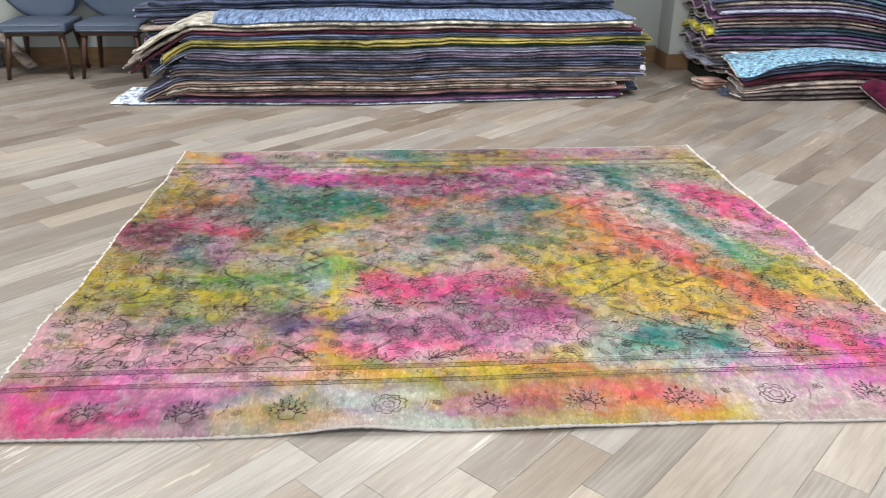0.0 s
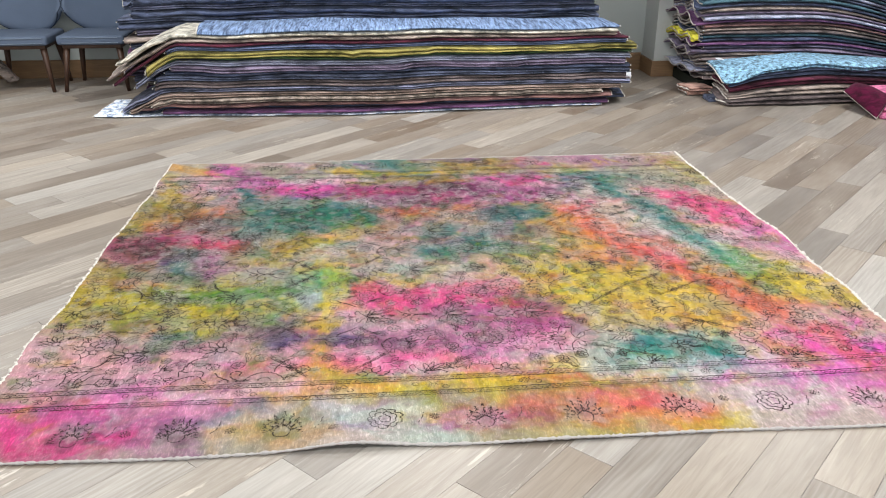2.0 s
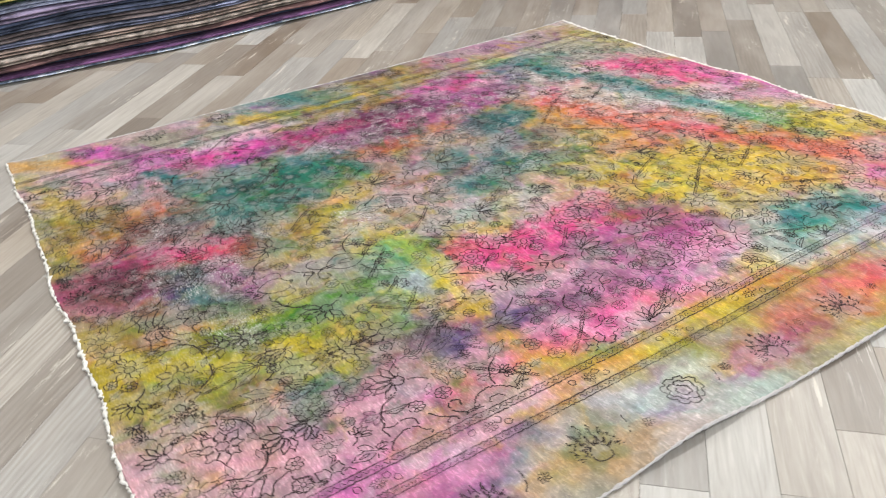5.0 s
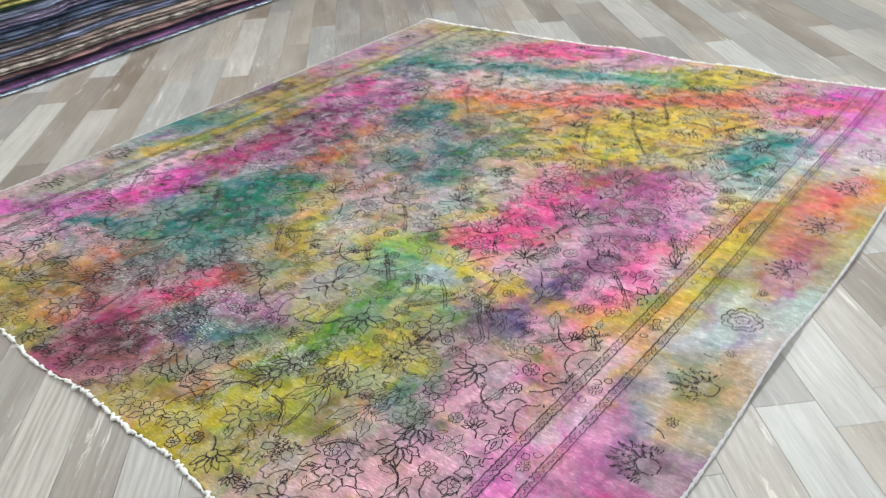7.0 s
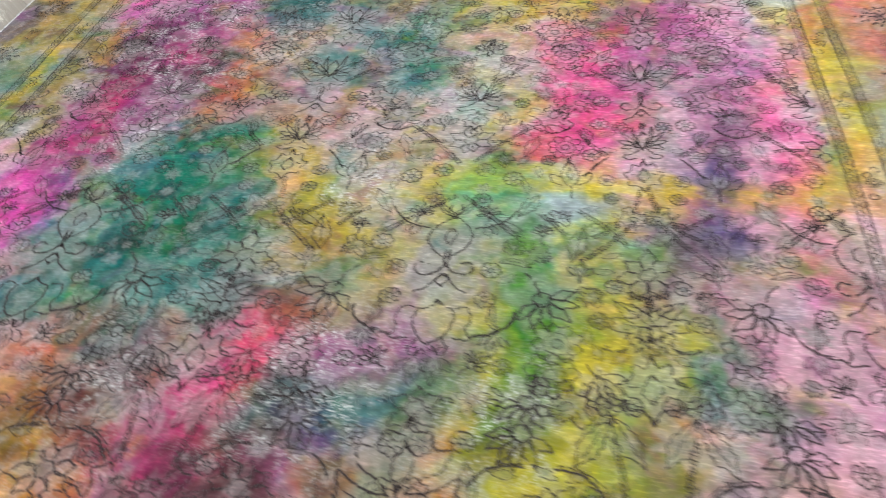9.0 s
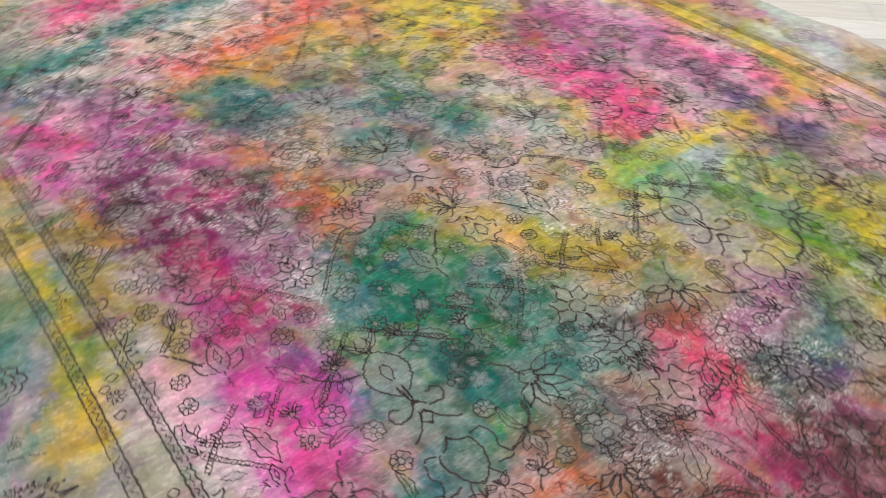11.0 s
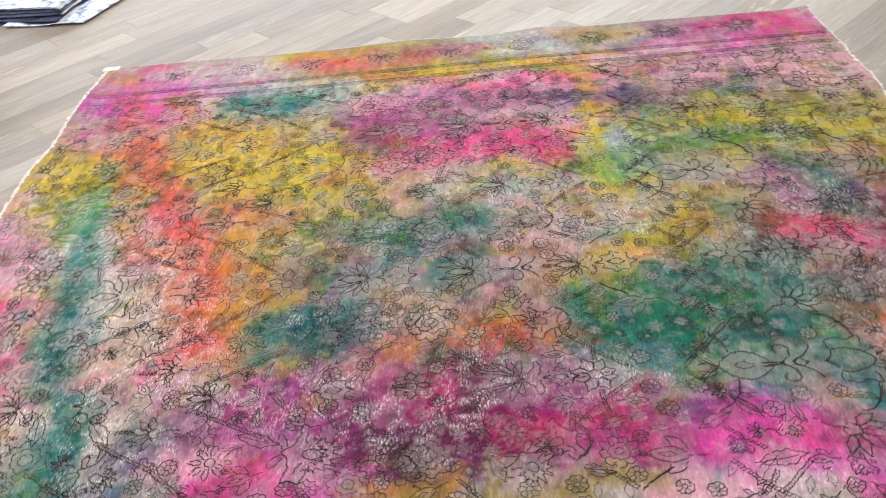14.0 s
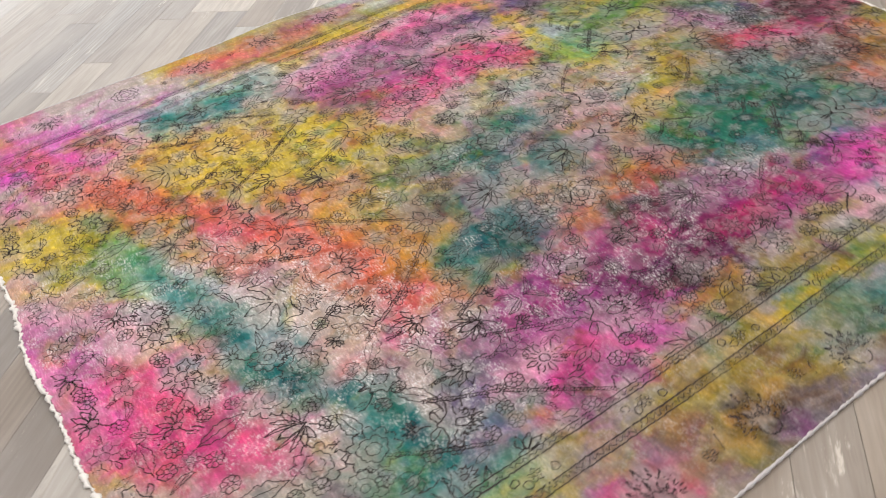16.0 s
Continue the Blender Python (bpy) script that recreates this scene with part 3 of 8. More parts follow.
dye(-0.36, 0.39, -0.32, 0.33, 0.037, "E", 0.60)
dye(-0.27, 0.47, -0.22, 0.43, 0.045, "E", 0.40)
dye(-0.57, 0.30, -0.69, 0.11, 0.061, "Y", 0.80)
dye(-0.78, 0.24, -0.83, 0.02, 0.063, "L", 0.80)
dye(-0.78, 0.24, -0.80, 0.19, 0.042, "E", 0.60)
dye(-0.85, 0.11, -0.91, -0.03, 0.067, "Y", 0.60)
dye(-0.97, 0.04, -0.94, -0.05, 0.068, "Y", 0.60)
dye(-0.91, -0.00, -0.97, -0.05, 0.027, "E", 0.40)
dye(-0.02, 0.65, 0.07, 0.51, 0.127, "O", 0.55)
dye(0.05, 0.66, 0.11, 0.53, 0.063, "R", 0.60)
dye(-0.24, 0.58, -0.08, 0.54, 0.088, "O", 0.50)
dye(-0.16, 0.72, -0.07, 0.64, 0.092, "D", 0.40)
dye(-0.61, 0.70, -0.55, 0.59, 0.071, "N", 0.60)
dye(-0.59, 0.08, -0.63, -0.01, 0.085, "W", 0.75)
dye(-0.67, -0.02, -0.71, -0.08, 0.055, "L", 0.40)
dye(-0.61, -0.10, -0.57, -0.21, 0.065, "Y", 0.85)
dye(-0.57, -0.26, -0.63, -0.38, 0.095, "G", 0.80)
dye(-0.65, -0.38, -0.62, -0.52, 0.089, "N", 0.70)
dye(-0.78, -0.43, -0.81, -0.51, 0.064, "T", 0.60)
dye(-0.76, -0.53, -0.81, -0.61, 0.074, "N", 0.70)
dye(-0.31, -0.30, -0.23, -0.39, 0.054, "Y", 0.60)
dye(0.02, -0.11, 0.07, -0.42, 0.143, "F", 0.60)
dye(0.08, -0.15, 0.11, -0.23, 0.068, "R", 0.30)
dye(-0.21, -0.64, -0.17, -0.85, 0.149, "F", 0.50)
dye(-0.45, -0.29, -0.45, -0.33, 0.022, "K", 0.30)
dye(-1.03, -0.28, -1.03, -0.38, 0.072, "Y", 0.85)
dye(-0.95, -0.51, -1.18, -0.53, 0.121, "Y", 0.90)
dye(-0.91, -0.40, -0.97, -0.48, 0.073, "E", 0.60)
dye(-1.11, -0.40, -1.09, -0.49, 0.057, "E", 0.70)
dye(-1.09, 0.11, -1.00, 0.05, 0.037, "R", 0.90)
dye(-1.22, 0.12, -1.09, 0.08, 0.047, "K", 0.95)
dye(-1.26, 0.18, -1.22, 0.10, 0.051, "K", 0.70)
dye(-1.22, 0.21, -1.18, 0.15, 0.041, "V", 0.50)
dye(-1.32, 0.26, -1.22, 0.22, 0.044, "P", 0.40)
dye(-1.31, 0.53, -1.29, 0.44, 0.036, "R", 0.70)
dye(-1.13, 0.65, -1.34, 0.56, 0.047, "A", 0.50)
dye(-1.15, 0.43, -1.04, 0.31, 0.057, "N", 0.50)
dye(-1.18, 0.52, -1.22, 0.36, 0.050, "W", 0.40)
dye(-1.33, 0.94, -1.23, 0.75, 0.045, "B", 0.50)
dye(-1.34, 1.05, -1.26, 1.00, 0.059, "F", 0.50)
dye(-1.22, -0.05, -1.20, -0.18, 0.046, "B", 0.50)
dye(-1.29, 0.01, -1.32, -0.06, 0.037, "T", 0.70)
dye(-1.24, 0.03, -1.26, -0.01, 0.037, "I", 0.35)
dye(-1.24, -0.18, -1.28, -0.27, 0.052, "B", 0.50)
dye(-1.13, -0.28, -1.23, -0.39, 0.017, "K", 0.45)
dye(-0.98, 0.28, -1.05, 0.20, 0.055, "T", 0.40)
dye(-0.88, 0.39, -0.95, 0.29, 0.026, "T", 0.40)
dye(-0.24, 0.66, -0.57, 0.71, 0.103, "F", 0.40)
dye(-0.87, 0.91, -1.12, 0.74, 0.060, "F", 0.60)
dye(0.40, 0.92, 0.26, 0.77, 0.169, "V", 0.85)
dye(0.14, 0.94, -0.08, 0.82, 0.116, "P", 0.80)
dye(-0.12, 0.95, -0.32, 0.83, 0.112, "V", 0.80)
dye(-0.34, 0.93, -0.44, 0.77, 0.079, "C", 0.60)
dye(-0.72, 1.00, -0.81, 0.87, 0.129, "M", 0.95)
dye(-0.55, 0.89, -0.72, 1.00, 0.050, "M", 0.70)
dye(-0.64, 0.87, -0.67, 0.84, 0.023, "I", 0.80)
dye(-0.60, 0.95, -0.67, 0.90, 0.044, "P", 0.50)
dye(-0.04, 0.77, -0.06, 0.52, 0.122, "D", 0.60)
dye(-0.15, 0.58, -0.28, 0.50, 0.064, "R", 0.55)
dye(-0.06, 0.52, -0.24, 0.49, 0.055, "O", 0.50)
dye(-0.03, 1.03, -0.18, 1.08, 0.050, "W", 0.50)
dye(-0.51, 1.09, -0.58, 1.05, 0.047, "W", 0.60)
dye(-0.52, 1.02, -0.65, 1.05, 0.057, "W", 0.60)
dye(0.21, 1.11, -0.02, 1.00, 0.083, "F", 0.50)
dye(0.05, 1.09, 0.01, 1.03, 0.065, "L", 0.70)
dye(-0.06, 1.10, -0.31, 1.10, 0.046, "L", 0.80)
dye(0.14, 1.18, -0.30, 1.20, 0.015, "Y", 0.90)
dye(0.05, 1.27, -0.16, 1.24, 0.026, "L", 0.50)
dye(-0.41, 0.48, -0.81, 0.29, 0.102, "T", 0.90)
dye(-0.57, 0.52, -0.94, 0.52, 0.086, "T", 0.90)
dye(-1.01, 0.57, -1.11, 0.92, 0.036, "T", 0.70)
dye(-0.78, 0.59, -0.90, 0.74, 0.039, "T", 0.45)
dye(-0.90, 0.57, -1.01, 0.71, 0.035, "T", 0.45)
dye(-1.05, 0.49, -1.18, 0.49, 0.050, "T", 0.50)
dye(-1.04, 0.55, -1.13, 0.55, 0.034, "E", 0.40)
dye(0.16, 0.01, -0.07, -0.06, 0.084, "T", 0.65)
dye(-0.05, 0.23, -0.19, 0.25, 0.085, "T", 0.60)
dye(0.50, 0.50, 0.24, 0.21, 0.063, "T", 0.70)
dye(-0.33, 0.35, -0.39, 0.32, 0.042, "E", 0.50)
dye(-0.40, 0.32, -0.71, 0.18, 0.088, "Y", 0.80)
dye(-0.72, 0.15, -0.99, -0.01, 0.128, "L", 0.60)
dye(-0.72, 0.12, -0.79, 0.08, 0.057, "Y", 0.50)
dye(-0.06, -0.16, -0.25, -0.29, 0.109, "N", 0.60)
dye(0.13, 0.19, -0.06, 0.11, 0.074, "B", 0.40)
dye(-0.99, -0.54, -1.62, -0.47, 0.185, "Y", 0.80)
dye(-1.18, -0.41, -1.62, -0.32, 0.085, "L", 0.60)
dye(-1.01, -0.42, -1.15, -0.47, 0.059, "E", 0.70)
dye(-1.33, -0.33, -1.49, -0.30, 0.076, "R", 0.50)
dye(-1.04, 0.08, -1.19, 0.13, 0.061, "K", 0.50)
dye(-1.02, 0.06, -1.13, 0.09, 0.053, "R", 0.60)
dye(-1.18, 0.16, -1.61, 0.18, 0.120, "K", 0.80)
dye(-1.32, 0.21, -1.61, 0.24, 0.015, "C", 0.30)
dye(-1.25, 0.52, -1.43, 0.46, 0.042, "R", 0.45)
dye(-1.30, 0.45, -1.54, 0.34, 0.050, "L", 0.40)
dye(-1.45, 0.60, -1.58, 0.46, 0.055, "Y", 0.80)
dye(-1.40, 0.54, -1.47, 0.53, 0.039, "E", 0.40)
dye(-1.21, 0.60, -1.37, 0.60, 0.043, "V", 0.40)
dye(-1.19, 0.74, -1.33, 0.67, 0.043, "B", 0.40)
dye(-1.26, -0.01, -1.37, -0.01, 0.062, "T", 0.40)
dye(-1.18, -0.26, -1.35, -0.25, 0.114, "B", 0.50)
dye(1.60, -1.14, 1.17, -1.26, 0.258, "M", 0.95)
dye(1.61, -1.46, 1.41, -1.52, 0.151, "R", 0.70)
dye(1.67, -1.50, 1.50, -1.35, 0.069, "Y", 0.60)
dye(1.22, -0.68, 0.95, -0.87, 0.212, "O", 0.60)
dye(1.38, -0.89, 1.00, -0.31, 0.075, "R", 0.70)
dye(0.90, -0.54, 0.47, -0.58, 0.278, "Y", 0.90)
dye(0.81, -0.25, 0.62, -0.12, 0.094, "O", 0.40)
dye(1.65, -0.55, 1.21, -0.42, 0.143, "Y", 0.85)
dye(1.40, -0.53, 1.23, -0.42, 0.074, "E", 0.60)
dye(1.37, -0.37, 1.28, -0.37, 0.072, "E", 0.50)
dye(1.05, -0.29, 0.86, 0.01, 0.089, "K", 0.75)
dye(0.87, 0.04, 0.71, 0.47, 0.082, "R", 0.85)
dye(0.72, 0.15, 0.53, 0.46, 0.102, "O", 0.80)
dye(0.79, -0.01, 0.63, 0.13, 0.073, "O", 0.50)
dye(0.80, 0.58, 0.72, 0.51, 0.088, "R", 0.50)
dye(1.14, 0.10, 0.85, 0.36, 0.115, "A", 0.40)
dye(1.36, -0.29, 1.15, 0.13, 0.097, "N", 0.70)
dye(1.32, -0.25, 1.23, -0.16, 0.138, "T", 0.50)
dye(1.30, 0.17, 1.21, 0.15, 0.108, "E", 0.40)
dye(1.18, 0.42, 1.07, 0.39, 0.081, "T", 0.60)
dye(1.08, 0.51, 1.01, 0.81, 0.032, "T", 0.75)
dye(1.03, 0.95, 0.98, 0.86, 0.037, "T", 0.60)
dye(1.44, 0.26, 1.22, 0.29, 0.045, "K", 0.60)
dye(1.32, 0.51, 1.28, 0.49, 0.097, "K", 0.60)
dye(1.31, 0.39, 1.16, 0.43, 0.055, "L", 0.50)
dye(0.92, -1.08, 0.59, -1.09, 0.128, "T", 0.75)
dye(0.89, -1.07, 0.79, -1.06, 0.054, "I", 0.35)
dye(0.36, 0.01, -0.10, -0.01, 0.031, "T", 0.65)
dye(0.50, 0.49, 0.36, 0.42, 0.086, "T", 0.70)
dye(0.37, 0.25, 0.10, 0.16, 0.061, "T", 0.50)
dye(-0.02, 0.22, -0.17, 0.19, 0.078, "T", 0.50)
dye(0.08, -0.21, -0.14, -0.25, 0.095, "N", 0.50)
dye(0.33, 0.38, 0.15, 0.37, 0.086, "F", 0.35)
dye(0.34, 0.72, -0.18, 0.66, 0.074, "V", 0.60)
dye(0.32, 0.85, -0.03, 0.82, 0.106, "V", 0.80)
dye(0.13, 0.90, -0.20, 0.87, 0.102, "P", 0.80)
dye(-0.30, 0.83, -0.48, 0.82, 0.065, "C", 0.60)
dye(0.51, 0.91, 0.28, 1.03, 0.093, "M", 0.60)
dye(0.68, 0.94, 0.50, 0.90, 0.106, "F", 0.50)
dye(0.04, 0.58, -0.21, 0.58, 0.057, "D", 0.50)
dye(0.07, 0.55, -0.06, 0.52, 0.015, "O", 0.35)
dye(-0.26, 0.31, -0.46, 0.28, 0.077, "Y", 0.50)
dye(-0.16, 0.45, -0.36, 0.38, 0.065, "L", 0.60)
dye(0.12, 1.05, -0.01, 1.01, 0.047, "Y", 0.50)
dye(1.11, 0.98, 1.03, 0.91, 0.070, "T", 0.50)
dye(0.83, 0.94, 0.65, 0.83, 0.065, "B", 0.60)
dye(-0.65, 0.97, -0.90, 1.04, 0.077, "M", 0.50)
dye(1.66, -0.34, 1.50, 0.11, 0.106, "F", 0.50)
dye(1.68, -0.10, 1.47, -0.05, 0.111, "V", 0.30)
dye(1.48, 0.48, 1.35, 0.70, 0.149, "K", 0.85)
dye(1.58, 0.23, 1.44, 0.29, 0.083, "K", 0.60)
dye(1.56, 0.41, 1.46, 0.40, 0.041, "R", 0.40)
dye(1.72, 0.01, 1.62, 0.06, 0.054, "M", 0.50)
dye(1.19, 0.29, 1.12, 0.52, 0.063, "T", 0.60)
dye(1.26, 0.22, 1.21, 0.27, 0.044, "E", 0.50)
dye(1.09, 0.56, 1.02, 0.72, 0.035, "T", 0.80)
dye(1.03, 0.74, 0.98, 1.02, 0.069, "T", 0.85)
dye(1.11, 1.01, 0.98, 1.07, 0.031, "T", 0.60)
dye(1.28, -0.18, 1.23, 0.04, 0.083, "N", 0.60)
dye(1.34, -0.35, 1.28, -0.30, 0.058, "G", 0.50)
dye(1.38, 0.21, 1.30, 0.28, 0.063, "Y", 0.50)
dye(1.67, -0.61, 1.20, -0.42, 0.179, "Y", 0.85)
dye(1.39, -0.58, 1.32, -0.54, 0.060, "E", 0.50)
dye(1.33, -0.74, 1.09, -0.43, 0.076, "R", 0.70)
dye(1.07, -0.28, 0.90, 0.01, 0.082, "K", 0.60)
dye(0.88, 0.07, 0.76, 0.35, 0.079, "R", 0.75)
dye(0.77, 0.10, 0.63, 0.33, 0.102, "O", 0.70)
dye(0.67, 0.40, 0.54, 0.38, 0.071, "O", 0.60)
dye(0.79, 0.42, 0.70, 0.44, 0.071, "K", 0.50)
dye(0.39, 0.74, 0.10, 0.91, 0.119, "V", 0.70)
dye(0.20, 0.85, 0.02, 0.88, 0.069, "P", 0.50)
dye(0.60, 1.00, 0.48, 1.00, 0.051, "M", 0.70)
dye(0.70, 1.06, 0.64, 1.07, 0.045, "M", 0.50)
dye(0.50, 0.88, 0.38, 0.91, 0.030, "C", 0.30)
dye(0.70, 1.26, 0.32, 1.30, 0.080, "B", 0.80)
dye(0.21, 1.44, -0.07, 1.45, 0.056, "B", 0.60)
dye(0.41, 1.34, 0.20, 1.38, 0.066, "O", 0.85)
dye(0.19, 1.33, 0.07, 1.38, 0.048, "Y", 0.50)
dye(0.06, 1.31, -0.19, 1.37, 0.024, "T", 0.70)
dye(-0.03, 1.34, -0.12, 1.37, 0.022, "I", 0.50)
dye(0.70, 1.31, 0.53, 1.40, 0.058, "K", 0.70)
dye(0.65, 1.33, 0.56, 1.36, 0.059, "R", 0.40)
dye(0.90, 1.14, 0.78, 1.16, 0.045, "W", 0.50)
dye(0.85, 1.18, 0.77, 1.18, 0.021, "M", 0.40)
dye(0.18, 1.18, -0.42, 1.22, 0.033, "Y", 0.90)
dye(0.74, 1.15, 0.21, 1.19, 0.015, "L", 0.80)
dye(0.14, 1.05, -0.22, 1.10, 0.017, "L", 0.70)
dye(0.10, 1.09, -0.12, 1.14, 0.015, "D", 0.40)
dye(0.50, 0.41, 0.39, 0.47, 0.088, "T", 0.60)
dye(0.39, 0.20, 0.25, 0.26, 0.101, "T", 0.50)
dye(1.69, 0.55, 1.49, 0.56, 0.034, "O", 0.60)
dye(1.66, 0.57, 1.50, 0.66, 0.030, "L", 0.50)
dye(0.73, -1.54, 0.42, -1.44, 0.079, "Y", 0.70)
dye(0.69, -1.50, 0.25, -1.42, 0.059, "R", 0.70)
dye(0.51, -1.30, -0.28, -1.23, 0.015, "Y", 0.70)
dye(0.15, -1.48, -0.13, -1.45, 0.061, "V", 0.50)
dye(-0.15, -1.45, -0.37, -1.43, 0.110, "N", 0.50)
dye(0.24, -1.16, -0.50, -0.96, 0.081, "K", 0.50)
dye(-1.01, -1.38, -1.57, -1.39, 0.149, "M", 0.60)
dye(-0.77, -1.19, -1.25, -1.15, 0.058, "M", 0.60)
dye(-0.70, -1.03, -1.09, -0.85, 0.093, "F", 0.50)
dye(-1.33, 1.42, -1.04, 1.14, 0.102, "V", 0.80)
dye(-1.18, 1.11, -0.69, 0.90, 0.103, "M", 0.70)
dye(-1.42, 1.21, -1.16, 0.92, 0.118, "F", 0.50)
dye(-1.17, 1.46, -0.93, 1.30, 0.152, "D", 0.40)
dye(-0.83, 1.48, -0.67, 1.35, 0.133, "B", 0.50)
dye(-0.51, 1.46, -0.25, 1.31, 0.150, "T", 0.40)
dye(-0.06, 1.43, 0.38, 1.36, 0.197, "L", 0.50)
dye(0.58, 1.39, 1.16, 1.41, 0.141, "V", 0.40)
dye(0.32, 1.29, 0.93, 1.19, 0.116, "Y", 0.50)
dye(1.04, 1.39, 1.48, 1.32, 0.161, "V", 0.40)
dye(1.41, 1.45, 1.60, 1.23, 0.207, "L", 0.50)
dye(-1.46, 1.11, -1.31, 0.84, 0.094, "B", 0.40)
dye(-1.41, 0.51, -1.21, 0.48, 0.111, "D", 0.50)
dye(-1.37, 0.51, -1.24, 0.47, 0.089, "R", 0.40)
dye(-1.51, 0.90, -1.35, 0.62, 0.088, "L", 0.40)
dye(-1.57, 0.74, -1.51, 0.71, 0.102, "E", 0.30)
dye(-1.35, 0.39, -1.52, 0.23, 0.036, "D", 0.50)
dye(-1.53, 0.20, -1.26, 0.17, 0.054, "C", 0.60)
dye(-1.16, 0.50, -1.10, 0.35, 0.052, "D", 0.40)
dye(-1.33, 0.04, -1.29, -0.08, 0.061, "T", 0.60)
dye(-1.46, 0.17, -1.37, 0.11, 0.040, "P", 0.30)
dye(-1.24, -0.04, -1.12, -0.19, 0.038, "B", 0.50)
dye(-1.48, 0.08, -1.42, 0.00, 0.052, "T", 0.40)
dye(-1.46, -0.27, -1.38, -0.32, 0.018, "R", 0.40)
dye(-1.38, -0.12, -1.39, -0.28, 0.064, "A", 0.40)
dye(-1.26, -0.40, -1.29, -0.47, 0.029, "E", 0.40)
dye(-1.28, -0.14, -1.26, -0.30, 0.029, "T", 0.35)
dye(-1.33, -0.48, -1.45, -0.52, 0.043, "Y", 0.50)
dye(-1.42, 0.41, -1.61, 0.45, 0.019, "L", 0.50)
dye(-1.33, 0.67, -1.61, 0.66, 0.015, "L", 0.50)
dye(-1.20, 0.85, -1.39, 0.74, 0.056, "B", 0.40)
dye(-1.27, 0.31, -1.54, 0.34, 0.024, "B", 0.35)
dye(0.15, 0.32, -0.02, 0.39, 0.073, "L", 0.50)
dye(-0.10, 0.63, -0.33, 0.65, 0.043, "B", 0.40)
dye(-0.63, 0.07, -0.94, 0.05, 0.097, "L", 0.40)
dye(-0.89, -0.56, -1.51, -0.54, 0.123, "Y", 0.50)
dye(-1.02, -0.41, -1.15, -0.43, 0.038, "E", 0.50)
dye(0.66, 0.82, 0.44, 0.85, 0.043, "P", 0.40)
dye(0.55, 0.14, 0.35, 0.16, 0.065, "D", 0.40)
dye(0.59, -0.11, 0.29, -0.06, 0.090, "L", 0.40)
dye(0.43, -0.05, 0.09, -0.06, 0.058, "T", 0.40)
dye(0.91, 0.25, 0.80, 0.54, 0.026, "D", 0.35)
dye(0.71, 0.69, 0.28, 0.70, 0.097, "V", 0.50)
dye(0.61, 0.48, 0.28, 0.41, 0.097, "F", 0.50)
dye(0.64, 0.81, 0.33, 0.76, 0.042, "V", 0.60)
dye(1.13, 0.08, 0.86, 0.10, 0.093, "F", 0.50)
dye(0.34, 0.16, 0.11, 0.33, 0.072, "F", 0.45)
dye(-0.09, 0.45, -0.29, 0.37, 0.094, "V", 0.35)
dye(-0.63, 0.25, -0.92, 0.11, 0.040, "F", 0.50)
dye(-0.90, 0.38, -1.32, 0.27, 0.108, "S", 0.40)
dye(-0.74, 0.64, -1.12, 0.76, 0.086, "A", 0.40)
dye(-0.51, 0.77, -0.75, 0.77, 0.050, "F", 0.40)
dye(1.21, 0.18, 0.97, 0.56, 0.029, "F", 0.50)
dye(0.70, 0.62, 0.66, 0.87, 0.053, "V", 0.40)
dye(0.96, 0.62, 0.89, 0.83, 0.023, "F", 0.50)
dye(0.21, -0.41, -0.09, -0.22, 0.162, "F", 0.40)
dye(0.04, 0.08, -0.31, 0.23, 0.042, "V", 0.35)
dye(0.89, 1.05, 0.71, 1.07, 0.046, "M", 0.40)
dye(-0.30, 0.45, -0.22, 0.26, 0.092, "F", 0.40)
dye(-0.37, 0.15, -0.25, -0.07, 0.153, "F", 0.40)
dye(-0.32, 0.72, -0.24, 0.55, 0.133, "V", 0.35)
dye(-1.01, 0.79, -0.92, 0.67, 0.022, "F", 0.40)
dye(-0.98, 0.24, -0.91, 0.06, 0.057, "B", 0.30)
dye(-1.20, 0.42, -1.14, 0.26, 0.065, "A", 0.35)
dye(-1.20, -0.03, -1.16, -0.21, 0.053, "V", 0.30)
dye(-0.62, 0.22, -0.48, -0.11, 0.101, "F", 0.40)
dye(-0.39, 0.30, -0.23, 0.10, 0.105, "F", 0.40)
dye(-1.38, -0.12, -1.32, -0.25, 0.074, "A", 0.30)
dye(-1.65, 1.43, -1.40, 1.32, 0.109, "O", 0.70)
dye(-1.65, 1.18, -1.46, 0.76, 0.110, "Y", 0.60)
dye(-1.59, 0.52, -1.42, 0.58, 0.209, "Y", 0.60)
dye(-1.38, 0.54, -1.27, 0.57, 0.190, "R", 0.50)
dye(-1.30, 1.34, -0.73, 0.82, 0.088, "M", 0.85)
dye(-0.98, 0.98, -0.60, 0.81, 0.117, "K", 0.50)
dye(-0.67, 0.82, 0.40, 0.85, 0.167, "V", 0.70)
dye(0.34, 0.90, 0.60, 1.01, 0.136, "M", 0.50)
dye(-1.29, 1.48, -0.63, 1.41, 0.071, "F", 0.50)
dye(0.93, 1.05, 1.13, 0.98, 0.136, "T", 0.60)
dye(1.29, 0.69, 1.59, 0.42, 0.126, "K", 0.80)
dye(1.54, 0.38, 1.72, -0.05, 0.064, "M", 0.70)
dye(0.47, 1.45, -0.01, 1.49, 0.017, "B", 0.60)
dye(0.34, 1.38, 0.21, 1.44, 0.062, "D", 0.50)
dye(0.10, 1.47, -0.02, 1.48, 0.039, "V", 0.40)
dye(0.17, -1.02, 1.01, -1.06, 0.133, "N", 0.60)
dye(0.60, -1.02, 1.41, -1.11, 0.106, "W", 0.60)
dye(-0.17, -1.07, 0.39, -1.11, 0.065, "Y", 0.50)
